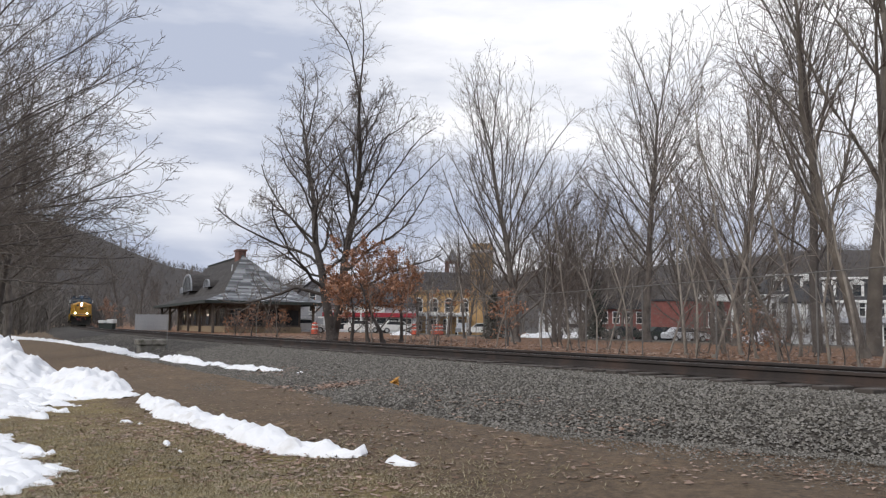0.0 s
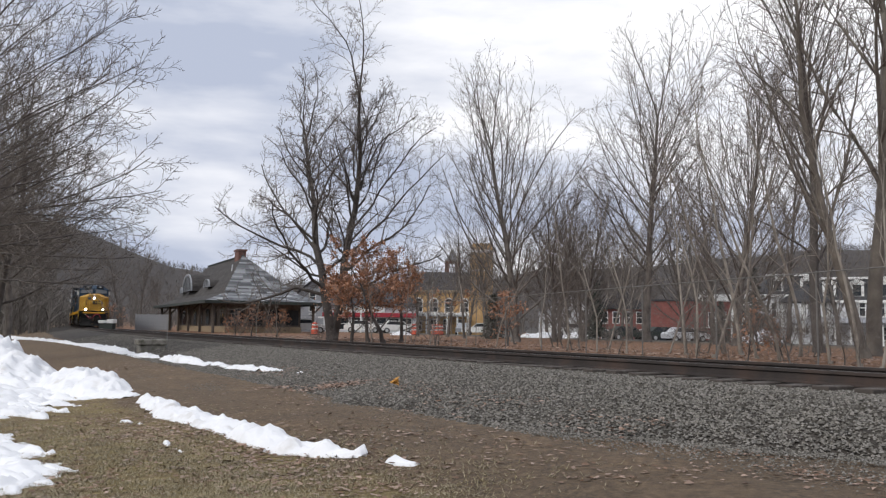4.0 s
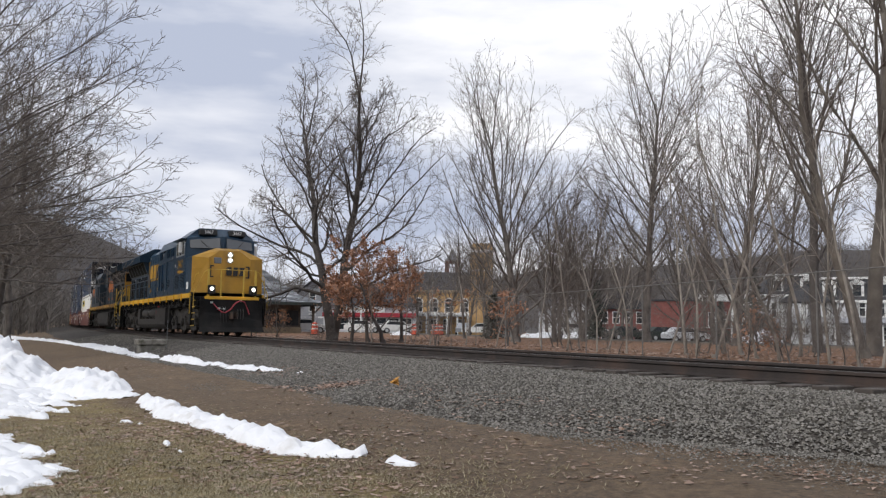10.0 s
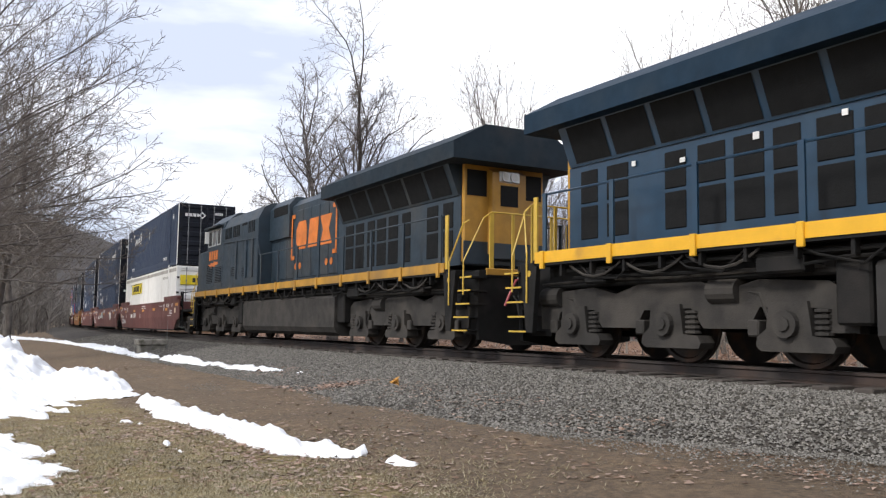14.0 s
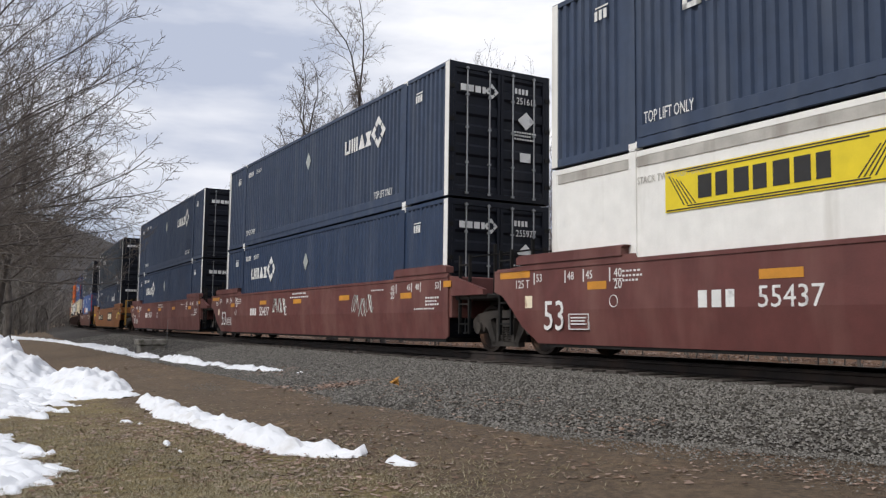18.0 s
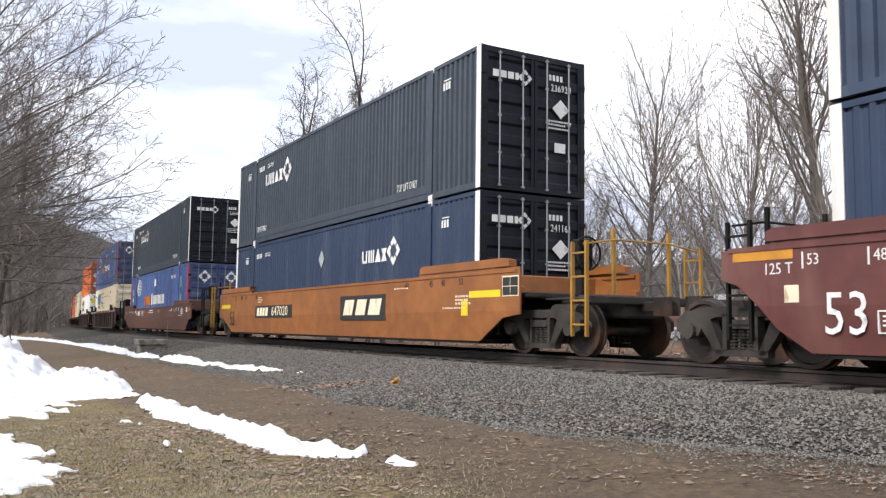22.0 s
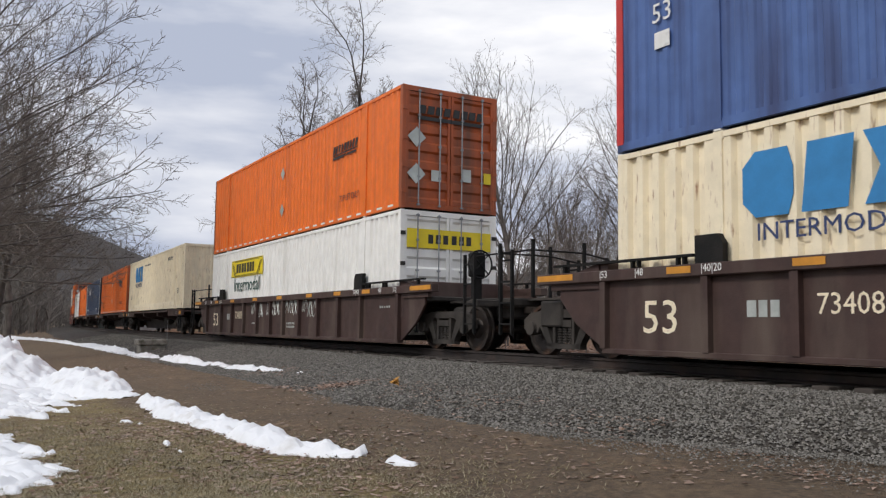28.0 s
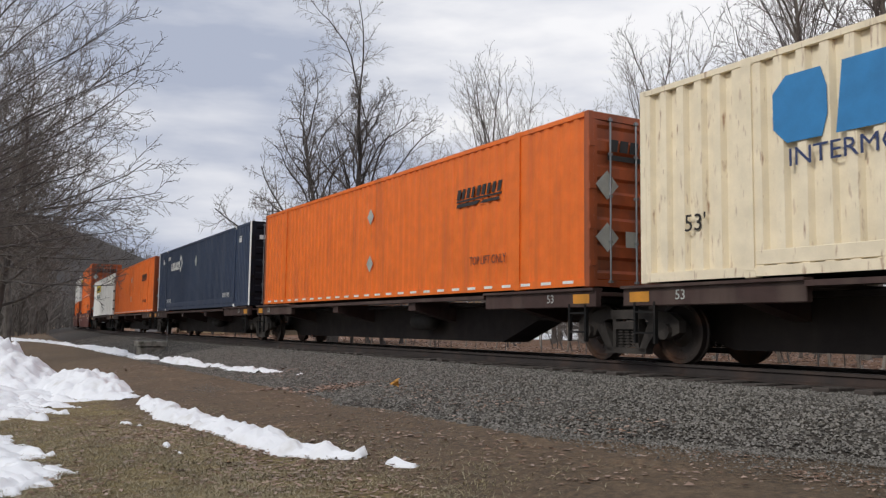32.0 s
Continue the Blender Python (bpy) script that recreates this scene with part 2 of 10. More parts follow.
GRIME = (0.055, 0.045, 0.038)
RUST = (0.16, 0.075, 0.04)
STREAK = (2.2, 2.2, 0.25)
M = {
    "navy": mat("navy_paint", (0.019, 0.038, 0.083), 0.42, dirt=(0.044, 0.062, 0.105), dirt_amount=0.3, dirt_scale=STREAK, bump=0.05, var=0.12),
    # a lighter, greyer navy than above, for containers standing clear of the wells
    "navy_faded": mat("pale_navy_paint", (0.033, 0.053, 0.100), 0.5, spec=0.5, dirt=(0.060, 0.079, 0.120), dirt_amount=0.35, dirt_scale=STREAK, bump=0.05, var=0.14),
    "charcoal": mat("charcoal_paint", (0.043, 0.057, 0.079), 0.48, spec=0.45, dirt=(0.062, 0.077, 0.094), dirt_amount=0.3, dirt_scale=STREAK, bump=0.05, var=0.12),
    "pacer": mat("blue_paint", (0.075, 0.14, 0.35), 0.45, dirt=(0.04, 0.06, 0.16), dirt_amount=0.45, dirt_scale=STREAK, bump=0.05, var=0.12),
    "orange": mat("orange_paint", (0.80, 0.165, 0.014), 0.48, dirt=(0.55, 0.12, 0.02), dirt_amount=0.2, dirt_scale=STREAK, bump=0.05, var=0.1),
    "cream": mat("cream_paint", (0.88, 0.775, 0.57), 0.5, dirt=(0.30, 0.14, 0.06), dirt_amount=0.05, dirt_scale=(15.0, 15.0, 3.0), bump=0.05, var=0.09),
    "white": mat("white_paint", (0.86, 0.85, 0.81), 0.5, dirt=(0.62, 0.60, 0.55), dirt_amount=0.08, dirt_scale=STREAK, bump=0.04, var=0.06),
    "mark_white": mat("white_lettering", (0.78, 0.78, 0.76), 0.6, var=0.1, bump=0, dirt=(0.35, 0.35, 0.36), dirt_amount=0.15, dirt_scale=(6, 6, 6)),
    "mark_blue": mat("blue_lettering", (0.03, 0.22, 0.50), 0.55, bump=0, var=0.12),
    "mark_navy": mat("dark_blue_lettering", (0.03, 0.05, 0.14), 0.55, bump=0, var=0.12),
    "mark_black": mat("black_lettering", (0.025, 0.024, 0.024), 0.6, bump=0),
    "patch_green": mat("faded_green_patch", (0.16, 0.30, 0.34), 0.6, bump=0, var=0.25),
    "mark_red": mat("red_paint", (0.55, 0.035, 0.03), 0.5, bump=0),
    "mark_green": mat("dark_green_lettering", (0.02, 0.075, 0.06), 0.55, bump=0),
    "mark_yellow": mat("yellow_panel", (0.80, 0.62, 0.02), 0.5, bump=0, var=0.08),
    "faded_mark": mat("faded_stencil", (0.23, 0.10, 0.065), 0.7, bump=0),
    "reflector": mat("orange_reflector", (0.62, 0.27, 0.03), 0.4, bump=0, var=0.2),
    "placard": mat("grey_placard", (0.50, 0.53, 0.50), 0.4, metal=0.3, bump=0),
    "loco_blue": mat("locomotive_blue", (0.010, 0.037, 0.072), 0.33, dirt=(0.028, 0.056, 0.084), dirt_amount=0.25, dirt_scale=(1.4, 1.4, 0.5), bump=0.05, var=0.15),
    "loco_blue_worn": mat("worn_locomotive_blue", (0.018, 0.033, 0.048), 0.5, dirt=(0.042, 0.045, 0.046), dirt_amount=0.45, dirt_scale=(1.2, 1.2, 0.5), bump=0.08, var=0.2),
    "loco_yellow": mat("locomotive_yellow", (0.42, 0.225, 0.018), 0.45, dirt=(0.26, 0.145, 0.025), dirt_amount=0.3, dirt_scale=(1.2, 1.2, 0.5), bump=0.05, var=0.1),
    "roof_blue": mat("dull_roof_blue", (0.012, 0.022, 0.032), 0.75, spec=0.25, dirt=(0.022, 0.026, 0.03), dirt_amount=0.4, bump=0.1, var=0.2),
    "wing_blue": mat("matt_wing_blue", (0.009, 0.026, 0.048), 0.7, spec=0.2, dirt=(0.016, 0.030, 0.046), dirt_amount=0.35, bump=0.08, var=0.18),
    # skylight on the sill is put into this yellow, brighter than the nose's
    "stripe_yellow": mat("skylit_sill_yellow", (0.74, 0.40, 0.02), 0.4, dirt=(0.45, 0.24, 0.03), dirt_amount=0.15, dirt_scale=(1.5, 1.5, 1.5), bump=0.03, var=0.08),
    "loco_orange": mat("worn_orange_lettering", (0.60, 0.17, 0.03), 0.55, bump=0.05, var=0.2),
    "rail_yellow": mat("yellow_handrail", (0.55, 0.36, 0.05), 0.45, bump=0, var=0.15),
    "black": mat("black_underframe", (0.009, 0.0088, 0.0085), 0.7, dirt=(0.022, 0.019, 0.017), dirt_amount=0.4, bump=0.2, spec=0.25),
    "grey": mat("dusty_grey_steel", (0.036, 0.033, 0.030), 0.75, spec=0.3, dirt=(0.060, 0.053, 0.046), dirt_amount=0.5, bump=0.25, var=0.25),
    "tank": mat("dark_tank_paint", (0.026, 0.0245, 0.023), 0.5, spec=0.35, var=0.2, dirt=(0.040, 0.037, 0.034), dirt_amount=0.35, dirt_scale=(0.8, 0.8, 2.0), bump=0.04),
    "truck_dark": mat("dark_truck_casting", (0.044, 0.039, 0.035), 0.8, spec=0.25, dirt=(0.070, 0.060, 0.052), dirt_amount=0.4, bump=0.25, var=0.25),
    "worn_yellow": mat("worn_ochre_paint", (0.42, 0.22, 0.03), 0.5, dirt=(0.25, 0.14, 0.035), dirt_amount=0.4, dirt_scale=(1.5, 1.5, 0.6), bump=0.05),
    "grille": mat("dark_grille", (0.007, 0.0075, 0.008), 0.7, bump=0.2, spec=0.2),
    "wheel": mat("wheel_steel", (0.042, 0.033, 0.028), 0.55, metal=0.4, dirt=RUST, dirt_amount=0.3),
    "fec": mat("red_brown_car_paint", (0.125, 0.038, 0.033), 0.55, dirt=(0.19, 0.085, 0.07), dirt_amount=0.4, dirt_scale=(1.4, 1.4, 0.35), bump=0.08, var=0.15),
    "fec_b": mat("brown_car_paint", (0.120, 0.042, 0.028), 0.6, dirt=(0.09, 0.055, 0.042), dirt_amount=0.5, dirt_scale=(1.4, 1.4, 0.4), bump=0.1, var=0.2),
    "spine_beam": mat("sooty_beam_paint", (0.030, 0.024, 0.022), 0.7, spec=0.3, dirt=(0.05, 0.04, 0.034), dirt_amount=0.4, dirt_scale=(1.5, 1.5, 0.8), bump=0.12, var=0.2),
    "band_grey": mat("grey_band_paint", (0.47, 0.45, 0.41), 0.6, dirt=(0.20, 0.17, 0.14), dirt_amount=0.3, dirt_scale=STREAK, bump=0.05),
    "stencil_grey": mat("grey_stencil", (0.20, 0.19, 0.17), 0.7, bump=0, var=0.3),
    "dull_reflector": mat("dulled_reflector", (0.30, 0.125, 0.035), 0.5, bump=0, var=0.25),
    "fec_c": mat("dark_brown_car_paint", (0.054, 0.028, 0.023), 0.65, dirt=(0.10, 0.07, 0.055), dirt_amount=0.4, dirt_scale=(1.8, 1.8, 0.4), bump=0.12, var=0.2),
    "ttx": mat("ochre_car_paint", (0.32, 0.118, 0.032), 0.5, dirt=(0.22, 0.078, 0.026), dirt_amount=0.45, dirt_scale=(0.9, 0.9, 0.5), bump=0.08, var=0.18),
    # the ends' shade is put into this near-black navy of doors and posts
    "shaded_door": mat("shaded_navy_ends", (0.006, 0.008, 0.015), 0.55, spec=0.25, dirt=(0.020, 0.022, 0.028), dirt_amount=0.3, dirt_scale=STREAK, bump=0.05),
    # doors coloured darker than their orange and blue walls, with random streaks
    "door_orange": mat("dark_orange_doors", (0.42, 0.085, 0.018), 0.5, dirt=(0.16, 0.06, 0.03), dirt_amount=0.5, dirt_scale=STREAK, bump=0.05),
    "door_blue": mat("dark_blue_doors", (0.040, 0.065, 0.16), 0.5, dirt=(0.10, 0.13, 0.22), dirt_amount=0.35, dirt_scale=(2, 2, 1), bump=0.05),
    "glass": mat("dark_cab_glass", (0.075, 0.080, 0.085), 0.05, spec=0.9, bump=0, var=0.05),
    "chrome": mat("bright_frame", (0.60, 0.61, 0.61), 0.35, metal=0.5, bump=0),
    "lamp": mat("lit_lamp", (1.0, 0.86, 0.66), 0.3, emit=420.0, bump=0),
    "lamp_off": mat("lamp_glass", (0.55, 0.55, 0.52), 0.15, bump=0),
    "hose": mat("red_hose", (0.35, 0.045, 0.06), 0.5, bump=0),
    "rod": mat("galvanised_rod", (0.26, 0.27, 0.28), 0.45, metal=0.6, bump=0),
    "rail": mat("rail_steel", (0.042, 0.034, 0.031), 0.7, metal=0.2, dirt=(0.075, 0.05, 0.04), dirt_amount=0.4, dirt_scale=(2, 2, 2)),
    "rail_top": mat("rail_head", (0.22, 0.20, 0.19), 0.32, metal=0.9, bump=0.02),
    "tie": mat("weathered_tie", (0.070, 0.058, 0.050), 0.85, dirt=(0.13, 0.115, 0.10), dirt_amount=0.4, dirt_scale=(1, 6, 6), bump=0.4),
    "ballast": mat("ballast_stone", (0.079, 0.068, 0.049), 0.9, var=0.35, scale=9, island=0.45, bump=0.3),
    "bed": mat("ballast_bed", (0.050, 0.042, 0.034), 0.95, var=0.5, scale=14, fine=26, bump=1.0, dirt=(0.06, 0.05, 0.044), dirt_amount=0.35, dirt_scale=(0.5, 0.5, 0.5)),
    "snow": mat("old_snow", (0.80, 0.81, 0.83), 0.6, var=0.05, scale=2, bump=0.35, fine=9, dirt=(0.55, 0.53, 0.50), dirt_amount=0.06, dirt_scale=(2.5, 2.5, 2.5), spec=0.3),
    "bark": mat("grey_bark", (0.165, 0.145, 0.130), 0.9, var=0.3, scale=2, bump=0.6, fine=18, dirt=(0.06, 0.05, 0.043), dirt_amount=0.4, dirt_scale=(5, 5, 1)),
    "bark_dark": mat("dark_bark", (0.088, 0.077, 0.070), 0.9, var=0.3, scale=2, bump=0.6, fine=18),
    "bark_pale": mat("pale_bark", (0.15, 0.13, 0.11), 0.9, var=0.3, scale=2, bump=0.5, fine=18),
    "bark_sapling": mat("sapling_bark", (0.27, 0.24, 0.205), 0.9, var=0.3, scale=3, bump=0.3, fine=18),
    "twig": mat("brown_twigs", (0.155, 0.133, 0.119), 0.9, var=0.2, bump=0),
    "far_twig": mat("distant_wood", (0.085, 0.072, 0.065), 0.95, var=0.3, island=0.25, bump=0),
    "leaf_brown": mat("dead_leaf", (0.32, 0.165, 0.088), 0.8, var=0.3, island=0.5, bump=0),
    "leaf_orange": mat("clinging_oak_leaf", (0.40, 0.15, 0.05), 0.75, var=0.3, island=0.35, bump=0),
    "needle": mat("spruce_needles", (0.022, 0.036, 0.024), 0.85, var=0.4, island=0.3, bump=0),
    "grass": mat("dry_grass_blades", (0.31, 0.245, 0.105), 0.9, var=0.35, island=0.4, bump=0),
    "concrete": mat("old_concrete", (0.27, 0.25, 0.215), 0.9, var=0.3, dirt=(0.09, 0.085, 0.06), dirt_amount=0.5, dirt_scale=(4, 4, 4), bump=0.6),
}


def ground_material():
    """Brown trodden earth, dry turf towards the camera's feet, leaf litter beyond the track and woods on the hills."""
    m = bpy.data.materials.new("ground_cover")
    m.use_nodes = True
    n, l = m.node_tree.nodes, m.node_tree.links
    b = n["Principled BSDF"]
    tc = n.new("ShaderNodeTexCoord")

    def ns(s, d=5, r=0.6):
        t = n.new("ShaderNodeTexNoise")
        t.inputs["Scale"].default_value, t.inputs["Detail"].default_value, t.inputs["Roughness"].default_value = s, d, r
        l.new(tc.outputs["Object"], t.inputs["Vector"])
        return t.outputs["Fac"]

    def rp(fac, stops):
        r = n.new("ShaderNodeValToRGB")
        e = r.color_ramp.elements
        while len(e) < len(stops):
            e.new(0.5)
        for el, (p, c) in zip(e, stops):
            el.position, el.color = p, (*c, 1)
        l.new(fac, r.inputs[0])
        return r.outputs[0]

    def mx(f, a, c):
        x = n.new("ShaderNodeMix")
        x.data_type = "RGBA"
        l.new(f, x.inputs[0]), l.new(a, x.inputs[6]), l.new(c, x.inputs[7])
        return x.outputs[2]

    def attr(name):
        a = n.new("ShaderNodeAttribute")
        a.attribute_name = name
        return a.outputs["Fac"]

    def soft(f, s, k):
        """The edge of a zone, broken up by noise."""
        ad = n.new("ShaderNodeMath")
        ad.operation = "MULTIPLY_ADD"
        l.new(ns(s, 6), ad.inputs[0])
        ad.inputs[1].default_value = k
        l.new(f, ad.inputs[2])
        mr = n.new("ShaderNodeMapRange")
        mr.inputs[1].default_value, mr.inputs[2].default_value = 0.35 + k / 2, 0.65 + k / 2
        l.new(ad.outputs[0], mr.inputs[0])
        return mr.outputs[0]

    dirt = rp(ns(11, 8, 0.7), [(0.30, (0.054, 0.037, 0.025)), (0.52, (0.185, 0.124, 0.073)), (0.75, (0.37, 0.262, 0.158))])
    worn = rp(ns(7, 9, 0.8), [(0.36, (0.045, 0.033, 0.023)), (0.5, (0.138, 0.095, 0.058)), (0.66, (0.27, 0.195, 0.12))])
    dirt = mx(soft(ns(1.1, 4), 3.0, 0.5), dirt, worn)
    muddy = rp(ns(19, 9, 0.8), [(0.34, (0.045, 0.033, 0.024)), (0.52, (0.130, 0.092, 0.058)), (0.70, (0.29, 0.20, 0.12))])
    dirt = mx(soft(ns(0.45, 6, 0.7), 2.0, 0.7), dirt, muddy)
    turf = rp(ns(16, 8, 0.7), [(0.28, (0.085, 0.066, 0.027)), (0.50, (0.240, 0.188, 0.076)), (0.74, (0.43, 0.34, 0.155))])
    thatch = rp(ns(13, 8, 0.75), [(0.32, (0.050, 0.036, 0.022)), (0.50, (0.165, 0.112, 0.060)), (0.70, (0.35, 0.25, 0.14))])
    turf = mx(soft(ns(1.7, 5), 5.0, 0.6), turf, thatch)
    litter = rp(ns(9, 8, 0.75), [(0.30, (0.060, 0.034, 0.021)), (0.5, (0.20, 0.105, 0.058)), (0.72, (0.36, 0.205, 0.115))])
    woods = rp(ns(0.12, 9, 0.75), [(0.3, (0.022, 0.019, 0.017)), (0.52, (0.048, 0.040, 0.036)), (0.75, (0.092, 0.077, 0.069))])
    town = rp(ns(0.3, 7, 0.6), [(0.35, (0.06, 0.055, 0.05)), (0.6, (0.11, 0.10, 0.085)), (0.7, (0.14, 0.12, 0.07))])
    out = mx(soft(attr("turf"), 0.9, 0.8), dirt, turf)
    out = mx(soft(attr("litter"), 0.7, 0.6), out, litter)
    out = mx(soft(attr("town"), 0.2, 0.4), out, town)
    out = mx(attr("woods"), out, woods)
    l.new(out, b.inputs["Base Color"])
    b.inputs["Roughness"].default_value = 0.95
    bp = n.new("ShaderNodeBump")
    bp.inputs["Strength"].default_value, bp.inputs["Distance"].default_value = 0.9, 0.05
    l.new(ns(22, 8, 0.75), bp.inputs["Height"])
    l.new(bp.outputs[0], b.inputs["Normal"])
    return m


M["ground"] = ground_material()


# ---- the line of the track ----
# s runs along the track in metres the way the train goes; the bend is gentle and eases towards the far end
STEP = 0.5
S_GRID = np.arange(-620, 330.01, STEP)
BEND = np.interp(S_GRID, (-330, -140, -100, -60, -20, -8, 2, 12, 24, 40), (-0.00028, -0.00028, -0.00032, -0.00094, -0.00139, -0.00153, -0.0007, 0.0, -0.0004, -0.001))
TURN = np.concatenate([[0], np.cumsum((BEND[1:] + BEND[:-1]) / 2 * STEP)])
ZERO = int(round(620 / STEP))
TURN = TURN - TURN[ZERO] + radians(59.757)
LINE_X = np.concatenate([[0], np.cumsum((np.cos(TURN[1:]) + np.cos(TURN[:-1])) / 2 * STEP)])
LINE_Y = np.concatenate([[0], np.cumsum((-np.sin(TURN[1:]) - np.sin(TURN[:-1])) / 2 * STEP)])
LINE_X, LINE_Y = LINE_X - LINE_X[ZERO], LINE_Y - LINE_Y[ZERO] + 20.213


def on_line(s, lat=0.0):
    """The plan point at s, lat metres to the camera's side of the track, and the heading."""
    a = np.interp(s, S_GRID, TURN)
    return np.interp(s, S_GRID, LINE_X) - np.sin(a) * lat, np.interp(s, S_GRID, LINE_Y) - np.cos(a) * lat, a


def to_line(x, y):
    """How far a plan point lies to the camera's side of the track, and its s."""
    x, y = np.atleast_1d(np.asarray(x, float)), np.atleast_1d(np.asarray(y, float))
    best, arg = np.full(x.shape, 1e9), np.zeros(x.shape, int)
    for i in range(0, len(S_GRID), 4):
        d = (x - LINE_X[i]) ** 2 + (y - LINE_Y[i]) ** 2
        near = d < best
        best, arg = np.where(near, d, best), np.where(near, i, arg)
    a = TURN[arg]
    return (x - LINE_X[arg]) * -np.sin(a) + (y - LINE_Y[arg]) * -np.cos(a), S_GRID[arg]


def ease(x, a, b):
    t = np.clip((x - a) / (b - a), 0, 1)
    return t * t * (3 - 2 * t)


def hill_rise(x, y):
    """Wooded hills round the valley: one steep shoulder up the line, lower ridges over the town."""
    r, az = np.hypot(x, y), np.degrees(np.arctan2(x, y))
    shape = np.interp(az, (-180, -60, -40, -31, -24.5, -21, -17.5, -12, -4, 3, 6.3, 11.8, 16, 22, 28, 40, 60, 180),
                      (30, 60, 74, 70, 66, 52, 37, 28, 30, 33, 39, 43, 47, 50, 52, 54, 50, 30))
    return shape * ease(r, 240, 600) * (1 + 0.03 * np.sin(az * 0.33) + 0.012 * np.sin(az * 1.1 + 1))


def ground_z(x, y):
    lat, s = to_line(x, y)
    lat = np.where(np.hypot(x, y) > 420, np.sign(lat) * 60, lat)
    camera_side = np.where(lat < 4.9, 0.30, 0.34 - 0.34 * ease(lat, 4.9, 9.0))
    far_side = RAIL_Z - 0.55 + 0.28 * ease(-lat, 4, 9) - 0.85 * ease(-lat, 30, 75)
    z = np.where(lat > 0, camera_side, far_side)
    wave = 0.035 * np.sin(x * 0.9 + 1.3 * np.sin(y * 0.5)) * np.sin(y * 0.8 + 0.6) + 0.02 * np.sin(x * 2.3 + y * 1.7)
    return z + wave * ease(np.abs(lat), 5, 7) + hill_rise(x, y)


def gz(x, y):
    return float(ground_z(np.array([x]), np.array([y]))[0])


def build_ground():
    az = np.radians(np.concatenate([np.arange(-180, -40, 5), np.arange(-40, 40, 0.35), np.arange(40, 180, 5)]))
    rr = np.concatenate([[0.4, 2, 4], np.geomspace(5.5, 130, 150), np.geomspace(138, 4200, 50)])
    A, R = np.meshgrid(az, rr)
    x, y = (R * np.sin(A)).ravel(), (R * np.cos(A)).ravel()
    z = ground_z(x, y)
    na, nr = len(az), len(rr)
    faces = [(i * na + k, i * na + (k + 1) % na, (i + 1) * na + (k + 1) % na, (i + 1) * na + k) for i in range(nr - 1) for k in range(na)]
    faces.append(tuple(range(na))[::-1])
    me = bpy.data.meshes.new("ground")
    me.from_pydata(np.stack([x, y, z], 1).tolist(), [], faces)
    me.polygons.foreach_set("use_smooth", [True] * len(me.polygons))
    lat, s = to_line(x, y)
    r = np.hypot(x, y)
    # turf in front and to the side of the camera, litter under the trees, town ground further off
    cross = lat - np.interp(s, (-60, -10, 4, 10, 16), (8.6, 7.6, 7.4, 6.9, 6.7))
    zones = {"turf": ease(cross, -0.6, 0.9) * (r < 200), "litter": np.where(lat < -1, ease(-lat, 2.5, 3.4) * (1 - ease(-lat, 22, 32)), 0),
             "town": np.where(lat < 0, ease(-lat, 24, 36), ease(lat, 60, 90)), "woods": ease(r, 230, 300)}
    for key, val in zones.items():
        at = me.attributes.new(key, "FLOAT", "POINT")
        at.data.foreach_set("value", np.asarray(val, np.float32))
    me.materials.append(M["ground"])
    return tagged(new("ground", me), "brown earth, dry winter turf and leaf litter in a valley", "ground", kind="structure")


build_ground()

# ---- the railway ----
HALF_BED = ((-4.3, -0.62), (-3.2, -0.42), (-2.0, -0.21), (-1.4, -0.205), (1.4, -0.205), (2.0, -0.21), (3.1, -0.37), (4.2, -0.57), (4.8, -0.74), (5.3, -1.0))


def toe(s):
    """How far out the ballast's foot lies on the camera's side."""
    return float(np.interp(s, (-60, -20, -4, 2, 6, 9, 10.5, 12.5, 18), (4.6, 4.5, 4.5, 5.0, 5.4, 5.1, 4.2, 3.3, 3.0))) + 0.12 * math.sin(s * 1.3) + 0.07 * math.sin(s * 3.1 + 1)


def bed_z(lat, s):
    if lat > 2:
        lat = 2 + (lat - 2) * 2.55 / (toe(s) - 2)
    return float(np.interp(lat, [p[0] for p in HALF_BED], [p[1] for p in HALF_BED])) + RAIL_Z


def build_bed():
    rnd = random.Random(5)
    lats = np.linspace(-4.3, 5.9, 35)
    ss = np.concatenate([np.arange(-600, -60, 4), np.arange(-60, 30, 0.33), np.arange(30, 320, 4)])
    vs = []
    for s in ss:
        for la in lats:
            px, py, _ = on_line(s, la)
            vs.append((px, py, bed_z(la, s) - 0.014 + rnd.uniform(-0.006, 0.006)))
    n = len(lats)
    fs = [(i * n + k, i * n + k + 1, (i + 1) * n + k + 1, (i + 1) * n + k) for i in range(len(ss) - 1) for k in range(n - 1)]
    g = Geo()
    g.v, g.f = vs, fs
    return thing("ballast_bed", "grey crushed-stone ballast bed under the track", "ballast", geo=g, material=M["bed"], kind="structure")


build_bed()


